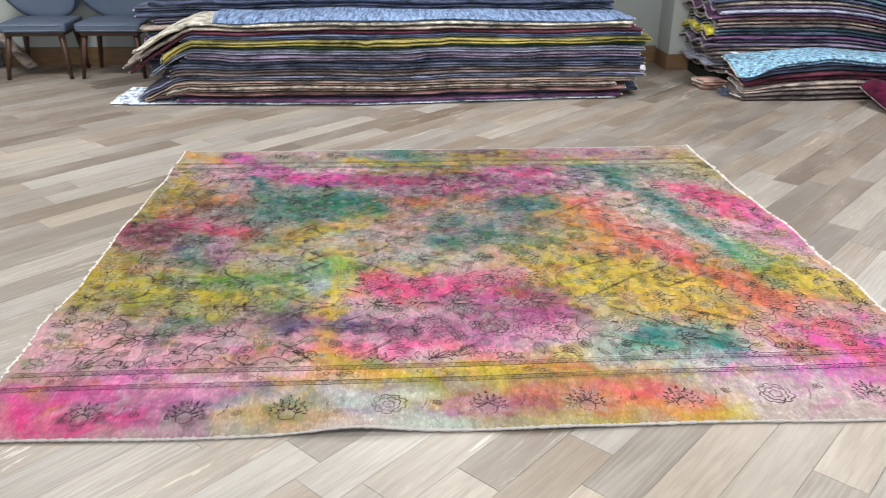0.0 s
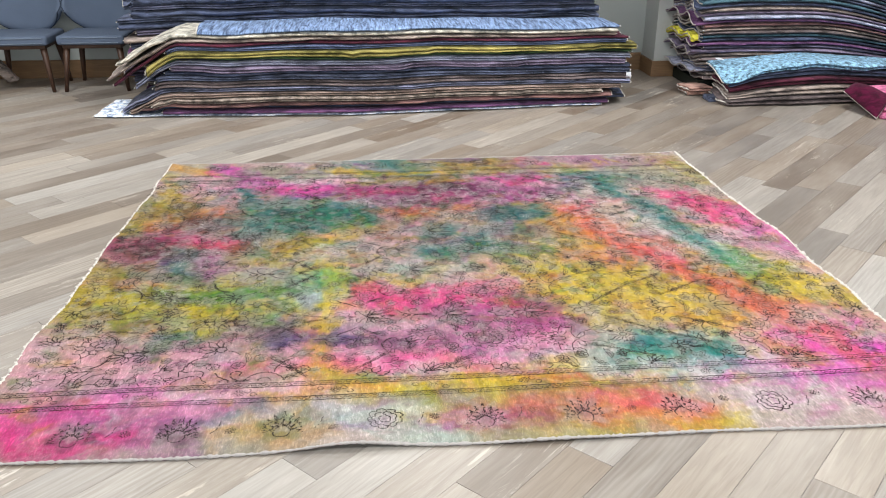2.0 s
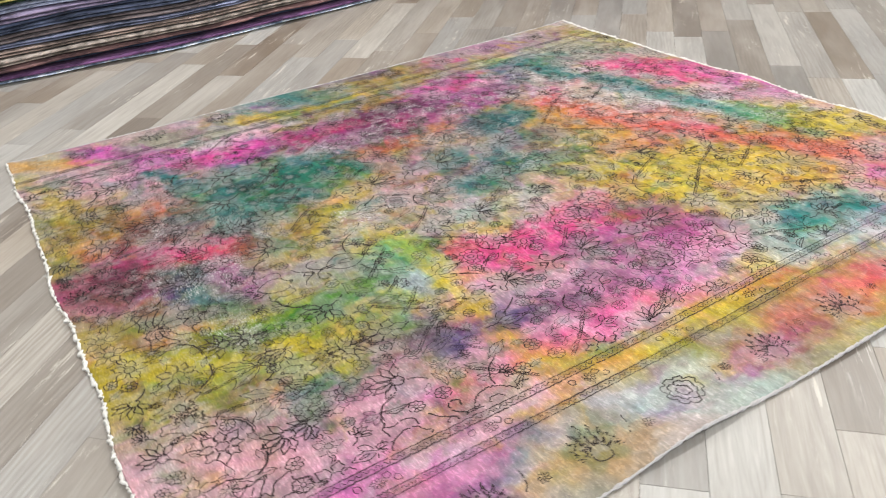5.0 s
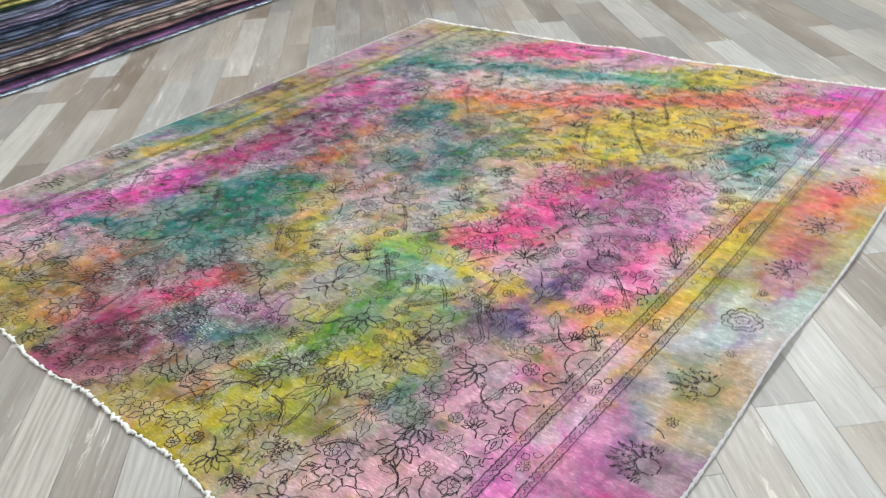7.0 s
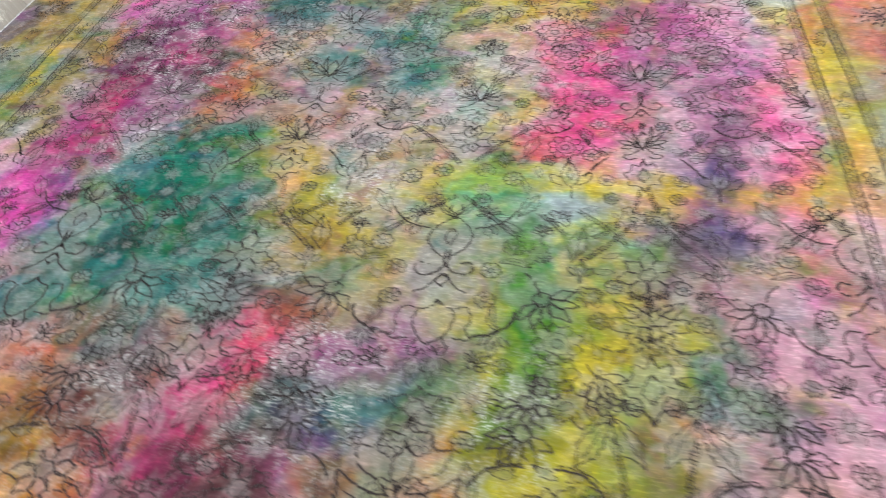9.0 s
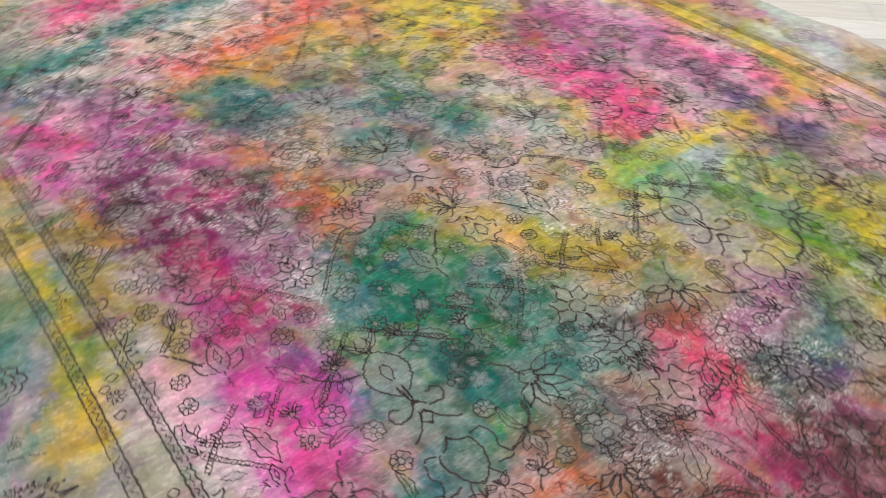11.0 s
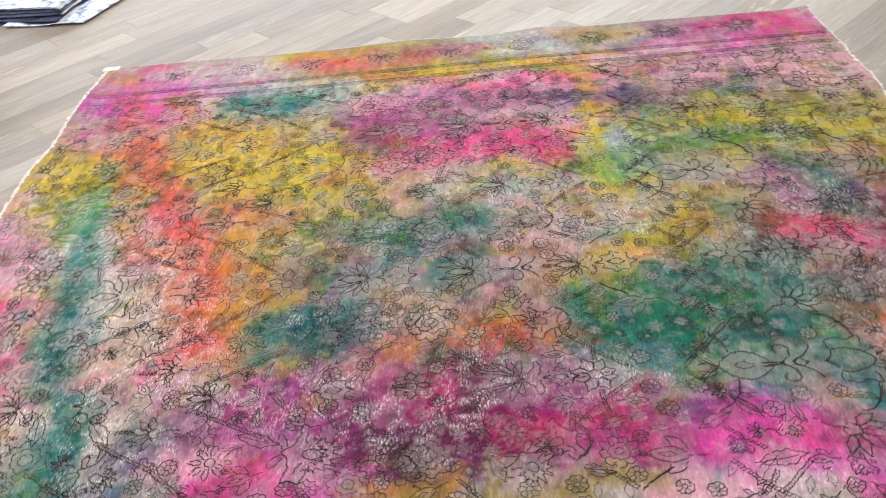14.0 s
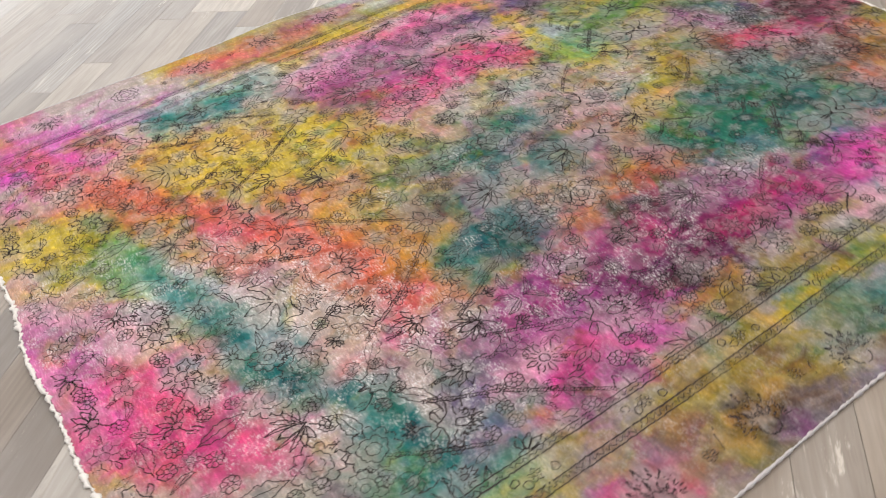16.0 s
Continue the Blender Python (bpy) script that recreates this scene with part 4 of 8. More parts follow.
dye(1.04, -1.10, 1.63, -1.20, 0.068, "N", 0.40)
dye(0.35, -1.28, 0.74, -1.47, 0.015, "R", 0.60)
dye(-0.09, -1.40, 0.32, -1.44, 0.058, "V", 0.50)
dye(-0.45, -1.38, -0.15, -1.51, 0.066, "N", 0.60)
dye(-0.21, -1.53, 0.35, -1.54, 0.033, "W", 0.50)
dye(-0.73, -1.40, -0.56, -1.48, 0.067, "A", 0.40)
dye(-0.66, -1.38, -0.61, -1.49, 0.056, "D", 0.30)
dye(-1.30, -0.49, -1.52, -0.49, 0.065, "Y", 0.60)
dye(-1.27, -0.41, -1.33, -0.50, 0.042, "E", 0.50)
dye(-1.15, -0.65, -1.38, -0.66, 0.066, "L", 0.50)
dye(-1.59, 0.23, -1.45, 0.25, 0.031, "R", 0.40)
dye(-1.15, 0.74, -1.33, 0.95, 0.134, "F", 0.60)
dye(-1.34, 0.83, -1.45, 0.98, 0.102, "A", 0.40)
dye(-1.22, 0.54, -1.46, 0.54, 0.103, "L", 0.55)
dye(-1.46, 0.65, -1.53, 0.77, 0.090, "Y", 0.55)
dye(-0.95, 0.93, -1.10, 1.05, 0.081, "B", 0.40)
dye(-1.31, 0.98, -1.32, 0.71, 0.033, "T", 0.50)
dye(0.69, -0.99, 0.92, -1.06, 0.071, "T", 0.90)
dye(0.77, -1.09, 0.70, -1.26, 0.015, "T", 0.50)
dye(0.53, -1.20, 0.71, -1.19, 0.045, "G", 0.30)
dye(-0.41, -0.48, -0.09, -0.51, 0.058, "K", 0.60)
dye(-0.10, -0.59, 0.19, -0.49, 0.026, "K", 0.60)
dye(-0.06, -0.62, 0.30, -0.80, 0.035, "M", 0.50)
dye(0.59, -1.37, 0.74, -1.46, 0.062, "R", 0.50)
dye(-0.52, -1.39, -0.31, -1.40, 0.040, "N", 0.40)
dye(-1.23, -0.43, -0.96, -0.39, 0.065, "E", 0.40)
dye(-1.73, -0.44, -1.30, -0.42, 0.115, "Y", 0.40)
dye(-0.44, -0.52, -0.24, -0.52, 0.040, "K", 0.70)
dye(-0.21, -0.52, 0.12, -0.50, 0.066, "K", 0.70)
dye(-1.17, -0.43, -1.05, -0.48, 0.025, "E", 0.50)
dye(-0.90, -0.50, -0.83, -0.55, 0.042, "E", 0.40)
dye(-0.67, -0.44, -0.59, -0.49, 0.066, "W", 0.40)
dye(-1.55, -1.45, -1.26, -1.45, 0.078, "K", 0.80)
dye(-1.44, -1.34, -0.99, -1.32, 0.093, "V", 0.80)
dye(-1.22, -1.40, -0.99, -1.40, 0.045, "P", 0.40)
dye(-1.60, -1.34, -1.49, -1.34, 0.050, "B", 0.40)
dye(-1.36, -1.22, -0.85, -1.21, 0.068, "M", 0.50)
dye(-1.65, -1.21, -1.40, -1.22, 0.040, "S", 0.60)
dye(-0.94, -1.45, -0.80, -1.44, 0.050, "S", 0.60)
dye(-0.79, -1.43, -0.57, -1.42, 0.085, "A", 0.60)
dye(-0.87, -1.47, -0.76, -1.46, 0.036, "O", 0.40)
dye(-0.67, -1.47, -0.60, -1.46, 0.035, "D", 0.50)
dye(-0.46, -1.40, -0.20, -1.40, 0.073, "N", 0.60)
dye(-0.56, -1.52, -0.19, -1.52, 0.028, "W", 0.50)
dye(-1.58, -1.08, -1.16, -1.03, 0.100, "F", 0.70)
dye(-1.21, -1.02, -0.92, -1.01, 0.046, "M", 0.40)
dye(-0.95, -0.87, -0.69, -0.84, 0.068, "V", 0.50)
dye(-0.60, -0.85, -0.57, -1.11, 0.056, "O", 0.70)
dye(-0.53, -0.96, -0.43, -0.99, 0.049, "K", 0.70)
dye(-0.32, -1.05, -0.13, -1.03, 0.046, "K", 0.60)
dye(-1.53, -0.69, -1.13, -0.68, 0.084, "L", 0.50)
dye(-1.66, -0.43, -1.17, -0.51, 0.122, "Y", 0.70)
dye(-1.26, -0.43, -0.96, -0.48, 0.083, "E", 0.50)
dye(-1.43, -0.32, -1.29, -0.37, 0.041, "R", 0.50)
dye(-0.89, -0.50, -0.55, -0.51, 0.109, "N", 0.50)
dye(-0.71, -0.30, -0.48, -0.35, 0.074, "G", 0.50)
dye(-1.02, -0.71, -0.79, -0.70, 0.067, "A", 0.50)
dye(-0.08, -0.56, 0.20, -0.48, 0.073, "K", 0.80)
dye(-0.07, -0.62, 0.19, -0.63, 0.071, "K", 0.60)
dye(0.05, -0.77, 0.30, -0.81, 0.087, "M", 0.60)
dye(-0.14, -1.21, 0.32, -1.22, 0.058, "Y", 0.80)
dye(0.09, -1.27, 0.47, -1.27, 0.046, "L", 0.50)
dye(-0.02, -1.37, 0.27, -1.34, 0.050, "A", 0.50)
dye(-0.11, -1.43, 0.05, -1.42, 0.057, "V", 0.60)
dye(0.25, -1.44, 0.45, -1.43, 0.072, "V", 0.70)
dye(0.55, -1.41, 0.73, -1.45, 0.069, "R", 0.70)
dye(0.60, -1.53, 0.83, -1.53, 0.041, "Y", 0.70)
dye(0.89, -1.44, 1.37, -1.41, 0.104, "W", 0.75)
dye(1.14, -1.30, 1.43, -1.34, 0.042, "M", 0.60)
dye(0.66, -1.21, 1.19, -1.21, 0.069, "W", 0.60)
dye(0.65, -1.02, 0.94, -1.06, 0.064, "T", 0.70)
dye(1.19, -1.03, 1.57, -1.11, 0.112, "M", 0.80)
dye(1.25, -1.00, 1.40, -1.07, 0.077, "K", 0.60)
dye(0.47, -0.34, 0.90, -0.58, 0.190, "Y", 0.60)
dye(0.78, -0.68, 1.15, -0.81, 0.060, "O", 0.50)
dye(1.13, -0.42, 1.31, -0.72, 0.094, "R", 0.60)
dye(1.31, -0.31, 1.62, -0.46, 0.033, "Y", 0.60)
dye(1.31, -0.25, 1.40, -0.37, 0.051, "E", 0.50)
dye(1.34, -0.82, 1.66, -0.85, 0.075, "A", 0.40)
dye(-1.19, -0.61, -1.70, -0.44, 0.218, "Y", 0.70)
dye(-1.24, -0.54, -1.44, -0.49, 0.088, "E", 0.50)
dye(-0.73, 0.42, -1.00, 0.31, 0.099, "T", 0.70)
dye(-1.36, 0.01, -1.25, -0.33, 0.074, "B", 0.40)
dye(-1.29, -0.09, -1.22, -0.17, 0.058, "T", 0.40)
dye(-1.53, -0.28, -1.51, -0.59, 0.068, "L", 0.60)
dye(-1.53, 0.10, -1.33, 0.03, 0.104, "D", 0.50)
dye(-1.57, 0.02, -1.34, -0.05, 0.072, "C", 0.40)
dye(-1.43, -0.11, -1.36, -0.28, 0.042, "R", 0.45)
dye(-1.53, -0.61, -1.13, -0.68, 0.066, "Y", 0.60)
dye(-1.21, -0.74, -1.35, -1.02, 0.027, "L", 0.60)
dye(-1.29, -0.46, -1.25, -0.54, 0.041, "E", 0.50)
dye(-1.08, -0.42, -1.07, -0.56, 0.051, "E", 0.55)
dye(-0.24, -1.26, -0.46, -1.31, 0.026, "P", 0.60)
dye(-0.53, -1.24, -0.58, -1.31, 0.063, "B", 0.50)
dye(-1.11, -1.54, -0.93, -1.59, 0.064, "V", 0.70)
dye(-0.84, -1.54, -0.93, -1.56, 0.037, "B", 0.50)
dye(0.71, 1.27, 0.32, 1.30, 0.063, "B", 0.70)
dye(0.29, 1.46, -0.04, 1.47, 0.066, "B", 0.70)
dye(0.35, 1.39, 0.20, 1.43, 0.050, "D", 0.50)
dye(0.39, 1.34, 0.24, 1.35, 0.037, "O", 0.60)
dye(0.04, 1.33, -0.18, 1.38, 0.015, "T", 0.60)
dye(0.20, 1.38, 0.05, 1.40, 0.037, "I", 0.40)
dye(0.71, 1.32, 0.55, 1.41, 0.030, "K", 0.50)
dye(0.91, 1.15, 0.79, 1.16, 0.039, "W", 0.50)
dye(-0.64, -1.16, -1.04, -1.19, 0.069, "F", 0.85)
dye(-0.66, -1.00, -0.99, -1.14, 0.042, "F", 0.70)
dye(-0.44, -1.06, -0.77, -1.15, 0.044, "K", 0.40)
dye(-0.75, -1.21, -1.03, -1.23, 0.036, "W", 0.60)
dye(-1.08, -1.17, -1.34, -1.22, 0.015, "V", 0.50)
dye(-1.06, -1.12, -1.28, -1.16, 0.037, "F", 0.60)
dye(-1.06, -1.25, -1.35, -1.27, 0.015, "K", 0.50)
dye(-1.08, -1.02, -1.36, -1.11, 0.015, "S", 0.50)
dye(-1.26, -0.97, -1.40, -1.05, 0.021, "D", 0.50)
dye(-0.19, -0.84, -0.64, -0.89, 0.022, "P", 0.75)
dye(-0.64, -0.87, -0.97, -0.93, 0.023, "I", 0.60)
dye(-0.82, -0.84, -1.03, -0.91, 0.019, "B", 0.60)
dye(0.61, -1.17, 0.16, -1.22, 0.030, "C", 0.50)
dye(0.08, -1.36, -0.38, -1.44, 0.068, "W", 0.70)
dye(-0.29, -1.32, -0.51, -1.40, 0.054, "N", 0.50)
dye(-0.63, -1.35, -0.75, -1.45, 0.061, "O", 0.70)
dye(-0.60, -1.39, -0.68, -1.49, 0.054, "A", 0.60)
dye(-0.72, -1.30, -0.93, -1.43, 0.057, "W", 0.60)
dye(-0.82, -1.28, -1.01, -1.38, 0.034, "K", 0.50)
dye(-0.87, -1.37, -1.02, -1.45, 0.036, "B", 0.60)
dye(-1.03, -1.27, -1.30, -1.33, 0.034, "V", 0.55)
dye(-1.11, -1.30, -1.31, -1.34, 0.021, "P", 0.50)
dye(-1.07, -1.38, -1.30, -1.41, 0.015, "B", 0.50)
dye(-1.16, -1.35, -1.23, -1.38, 0.027, "O", 0.40)
dye(-0.20, -1.20, -0.54, -1.23, 0.016, "Y", 0.60)
dye(-0.56, -1.20, -0.73, -1.25, 0.033, "O", 0.60)
dye(-0.88, -0.37, -0.97, -0.45, 0.043, "E", 0.70)
dye(-0.74, -0.59, -0.79, -0.67, 0.055, "Q", 0.60)
dye(-0.58, -0.50, -0.69, -0.59, 0.031, "T", 0.50)
dye(-0.47, -0.37, -0.54, -0.58, 0.087, "Y", 0.60)
dye(-0.49, -0.57, -0.30, -0.73, 0.041, "Y", 0.60)
dye(-0.63, -0.69, -0.86, -0.83, 0.043, "B", 0.50)
dye(-0.92, -0.71, -1.03, -0.91, 0.074, "W", 0.50)
dye(-1.10, -0.38, -1.18, -0.47, 0.034, "E", 0.60)
dye(-1.11, -0.50, -1.33, -0.75, 0.069, "Y", 0.70)
dye(-1.28, -0.59, -1.43, -0.78, 0.069, "L", 0.60)
dye(-1.33, -0.65, -1.45, -0.75, 0.036, "D", 0.50)
dye(-1.14, -0.83, -1.39, -0.95, 0.036, "B", 0.50)
dye(-1.11, -0.67, -1.22, -0.78, 0.038, "N", 0.40)
dye(-1.35, -0.03, -1.29, -0.18, 0.041, "T", 0.65)
dye(-1.30, -0.02, -1.34, -0.15, 0.038, "I", 0.40)
dye(-1.41, -0.36, -1.29, -0.47, 0.037, "R", 0.60)
dye(-1.45, -0.23, -1.36, -0.34, 0.033, "O", 0.50)
dye(-1.32, 0.41, -1.15, 0.32, 0.068, "D", 0.60)
dye(-1.44, 0.34, -1.25, 0.22, 0.078, "C", 0.60)
dye(-1.37, 0.42, -1.20, 0.36, 0.069, "P", 0.50)
dye(-1.58, 0.06, -1.45, -0.05, 0.043, "D", 0.50)
dye(-1.65, 0.13, -1.44, 0.07, 0.078, "C", 0.50)
dye(-0.97, -0.02, -0.85, -0.20, 0.081, "S", 0.50)
dye(-0.87, 0.20, -0.88, -0.03, 0.084, "L", 0.50)
dye(-1.13, -0.02, -1.15, -0.26, 0.046, "V", 0.50)
dye(-1.24, -0.17, -1.17, -0.35, 0.053, "B", 0.50)
dye(-1.06, 0.24, -0.98, 0.08, 0.083, "T", 0.50)
dye(-0.66, 0.15, -0.54, 0.05, 0.078, "E", 0.40)
dye(-0.82, -0.13, -0.70, -0.23, 0.057, "Y", 0.50)
dye(-0.21, -0.01, -0.36, -0.31, 0.111, "S", 0.60)
dye(-0.03, -0.06, -0.14, -0.32, 0.082, "Y", 0.50)
dye(0.12, 0.06, 0.02, -0.09, 0.078, "T", 0.40)
dye(0.31, -0.89, -0.29, -0.61, 0.125, "K", 0.70)
dye(0.01, -1.02, -0.53, -0.65, 0.092, "M", 0.50)
dye(0.04, -0.68, -0.27, -0.59, 0.075, "C", 0.40)
dye(1.07, -0.72, 0.69, -0.44, 0.181, "O", 0.60)
dye(1.28, -0.49, 1.02, 0.05, 0.064, "R", 0.65)
dye(0.84, 0.03, 0.71, 0.36, 0.105, "O", 0.70)
dye(0.90, 0.23, 0.73, 0.48, 0.076, "R", 0.60)
dye(0.47, -0.39, 0.39, -0.36, 0.079, "C", 0.40)
dye(0.50, 0.38, 0.34, 0.41, 0.070, "T", 0.80)
dye(0.35, -0.61, 0.14, -0.52, 0.091, "E", 0.50)
dye(0.33, 0.46, 0.26, 0.73, 0.079, "S", 0.60)
dye(0.35, 0.69, 0.03, 0.77, 0.141, "V", 0.50)
dye(0.07, 0.58, -0.35, 0.70, 0.057, "P", 0.50)
dye(0.59, 0.88, 0.31, 0.97, 0.090, "S", 0.60)
dye(0.71, 0.89, 0.53, 0.94, 0.064, "F", 0.60)
dye(0.50, 0.93, 0.62, 1.11, 0.043, "P", 0.50)
dye(0.29, 0.86, 0.15, 0.89, 0.030, "C", 0.40)
dye(1.70, -0.01, 1.55, 0.33, 0.076, "F", 0.70)
dye(1.72, -0.20, 1.60, 0.02, 0.058, "V", 0.40)
dye(1.49, 0.30, 1.35, 0.67, 0.081, "K", 0.75)
dye(1.52, 0.17, 1.42, 0.36, 0.048, "R", 0.60)
dye(1.51, 0.45, 1.42, 0.68, 0.038, "C", 0.40)
dye(1.25, 0.62, 1.19, 0.76, 0.062, "W", 0.60)
dye(1.11, 0.47, 0.99, 0.95, 0.075, "T", 0.60)
dye(0.98, 0.38, 0.87, 0.70, 0.048, "A", 0.50)
dye(0.99, 0.60, 0.82, 0.89, 0.052, "S", 0.50)
dye(0.86, 0.90, 0.73, 1.10, 0.066, "B", 0.50)
dye(0.36, -1.56, -0.17, -1.33, 0.139, "L", 0.60)
dye(0.36, -1.48, -0.22, -1.32, 0.122, "Y", 0.50)
dye(0.42, -0.08, 0.29, 0.18, 0.047, "P", 0.40)
dye(0.85, -0.19, 0.59, -0.11, 0.095, "R", 0.50)
dye(0.38, -0.30, 0.12, -0.15, 0.113, "L", 0.50)
dye(0.05, -0.42, -0.10, -0.10, 0.089, "S", 0.50)
dye(-0.01, 0.33, -0.24, 0.41, 0.075, "D", 0.40)
dye(-0.50, 0.47, -0.91, 0.57, 0.088, "C", 0.50)
dye(-1.70, -0.78, -1.00, -0.82, 0.189, "F", 0.75)
dye(-1.31, -0.89, -0.97, -0.88, 0.084, "K", 0.50)
dye(-1.64, -0.99, -1.07, -1.02, 0.066, "F", 0.60)
dye(-1.53, -1.38, -1.14, -1.33, 0.140, "K", 0.70)
dye(-1.47, -1.44, -1.20, -1.43, 0.096, "C", 0.50)
dye(-1.13, -1.30, -0.79, -1.27, 0.100, "F", 0.50)
dye(-1.50, -1.15, -1.05, -1.13, 0.090, "M", 0.50)
dye(-0.36, -0.93, 0.13, -0.90, 0.126, "F", 0.60)
dye(0.21, -0.95, 0.44, -0.93, 0.063, "K", 0.50)
dye(0.50, -0.89, 0.78, -0.83, 0.098, "S", 0.50)
dye(0.70, -1.07, 0.94, -1.03, 0.077, "Q", 0.50)
dye(-0.55, -1.39, -0.21, -1.36, 0.063, "A", 0.50)
dye(-0.51, -1.43, -0.25, -1.42, 0.048, "V", 0.50)
dye(-0.99, -1.10, -0.45, -1.08, 0.078, "Y", 0.60)
dye(-0.94, -1.03, -0.72, -1.02, 0.058, "E", 0.40)
dye(-0.08, -1.41, 0.29, -1.38, 0.084, "R", 0.50)
dye(0.12, -1.46, 0.32, -1.45, 0.047, "L", 0.50)
dye(-0.68, -1.16, -1.04, -1.19, 0.058, "W", 0.70)
dye(-0.63, -1.20, -0.97, -1.24, 0.040, "F", 0.70)
dye(-0.74, -1.31, -0.97, -1.38, 0.031, "W", 0.60)
dye(-0.85, -1.32, -1.09, -1.41, 0.060, "B", 0.60)
dye(-1.01, -1.21, -1.21, -1.25, 0.033, "W", 0.50)
dye(-1.04, -1.20, -1.34, -1.21, 0.035, "F", 0.60)
dye(-1.03, -1.24, -1.33, -1.25, 0.015, "K", 0.35)
dye(-1.05, -1.31, -1.31, -1.34, 0.027, "P", 0.50)
dye(-1.10, -1.36, -1.30, -1.41, 0.032, "B", 0.70)
dye(-1.15, -1.27, -1.32, -1.30, 0.020, "V", 0.40)
dye(-0.93, -1.09, -1.23, -1.15, 0.023, "S", 0.50)
dye(-0.75, -1.03, -0.92, -1.12, 0.057, "F", 0.50)
dye(-0.91, 0.73, -0.60, 0.64, 0.128, "Q", 0.70)
dye(-0.73, 0.71, -0.49, 0.55, 0.125, "T", 0.60)
dye(-1.01, 0.59, -0.91, 0.44, 0.037, "Q", 0.50)
dye(-0.82, 0.47, -0.59, 0.37, 0.052, "E", 0.50)
dye(0.03, -0.76, -0.18, -0.91, 0.041, "M", 0.40)
dye(-0.38, -0.58, -0.48, -0.81, 0.100, "F", 0.50)
dye(0.35, -0.84, 0.07, -1.05, 0.128, "F", 0.50)
dye(1.44, -1.22, 1.15, -0.54, 0.076, "R", 0.85)
dye(1.15, -0.54, 0.89, -0.05, 0.046, "R", 0.80)
dye(0.89, -0.05, 0.76, 0.41, 0.040, "R", 0.75)
dye(1.19, -1.12, 0.82, -0.49, 0.080, "Y", 0.60)
dye(0.75, -0.40, 0.41, -0.43, 0.158, "Y", 0.50)
dye(1.30, -0.28, 1.15, 0.33, 0.063, "T", 0.70)
dye(1.15, 0.33, 0.99, 0.86, 0.032, "T", 0.75)
dye(1.56, -0.28, 1.34, 0.31, 0.095, "F", 0.60)
dye(1.18, -0.09, 1.04, 0.34, 0.073, "W", 0.50)
dye(0.97, 0.54, 0.75, 0.51, 0.116, "A", 0.50)
dye(0.55, 0.74, 0.03, 0.74, 0.102, "C", 0.60)
dye(0.03, 0.82, -0.42, 0.85, 0.095, "C", 0.60)
dye(-0.44, 0.89, -0.82, 0.98, 0.070, "K", 0.50)
dye(0.64, 0.92, 0.19, 0.98, 0.050, "F", 0.50)
dye(0.37, 0.50, -0.09, 0.63, 0.088, "K", 0.50)
dye(0.19, 1.02, -0.05, 1.02, 0.032, "Y", 0.60)
dye(0.30, -0.66, -0.15, -0.55, 0.132, "K", 0.60)
dye(-0.13, 0.24, -0.36, 0.38, 0.124, "S", 0.50)
dye(-0.13, 0.16, -0.31, 0.15, 0.044, "L", 0.50)
dye(0.51, 0.46, 0.24, 0.42, 0.108, "T", 0.60)
dye(0.44, -0.03, -0.17, 0.01, 0.048, "T", 0.60)
dye(-0.44, 0.48, -0.81, 0.42, 0.118, "Q", 0.60)
dye(-0.79, 0.47, -1.11, 0.45, 0.111, "T", 0.60)
dye(-0.70, 0.60, -1.00, 0.75, 0.021, "S", 0.50)
dye(-0.86, -0.84, -1.46, -0.64, 0.186, "E", 0.50)
dye(-0.89, -0.56, -1.29, -0.36, 0.105, "Y", 0.60)
dye(-1.08, 0.10, -1.35, 0.16, 0.047, "K", 0.80)
dye(0.14, 0.43, -0.15, 0.55, 0.027, "A", 0.50)
dye(-0.15, 0.56, -0.34, 0.54, 0.039, "R", 0.50)
dye(0.35, 0.85, 0.03, 0.91, 0.053, "D", 0.40)
dye(-0.52, -0.25, -0.57, -0.66, 0.033, "Y", 0.85)
dye(-0.56, -0.66, -0.62, -1.13, 0.029, "O", 0.70)
dye(-1.02, -0.81, -0.65, -0.82, 0.077, "P", 0.50)
dye(-0.54, -0.83, -0.15, -0.83, 0.073, "V", 0.60)
dye(-0.07, -0.81, 0.45, -0.81, 0.081, "P", 0.40)
dye(-1.59, -0.90, -1.05, -0.90, 0.144, "F", 0.60)
dye(-1.60, -1.11, -1.23, -1.11, 0.112, "F", 0.60)
dye(-1.19, -1.19, -0.81, -1.20, 0.084, "S", 0.50)
dye(-0.69, -1.32, -0.47, -1.34, 0.055, "N", 0.50)
dye(-0.91, -1.09, -0.65, -1.04, 0.057, "K", 0.60)
dye(-1.65, -1.25, -1.36, -1.24, 0.068, "K", 0.50)
dye(-0.40, -0.91, 0.18, -0.90, 0.168, "F", 0.60)
dye(-0.43, -0.47, 0.16, -0.52, 0.097, "K", 0.60)
dye(-0.41, -0.70, 0.07, -0.73, 0.107, "S", 0.50)
dye(-1.40, -0.40, -0.91, -0.43, 0.120, "E", 0.50)
dye(-1.73, -0.33, -1.38, -0.48, 0.106, "Y", 0.60)
dye(-1.02, -0.64, -0.79, -0.57, 0.094, "L", 0.60)
dye(-0.72, -0.38, -0.63, -0.57, 0.062, "B", 0.50)
dye(0.30, -0.43, 0.72, -0.62, 0.192, "Y", 0.60)
dye(-0.14, -1.41, 0.19, -1.41, 0.076, "V", 0.60)
dye(0.17, -1.38, 0.53, -1.40, 0.092, "R", 0.60)
dye(-0.05, -1.43, 0.11, -1.44, 0.046, "C", 0.40)
dye(-0.33, -1.27, -0.16, -1.26, 0.047, "E", 0.50)
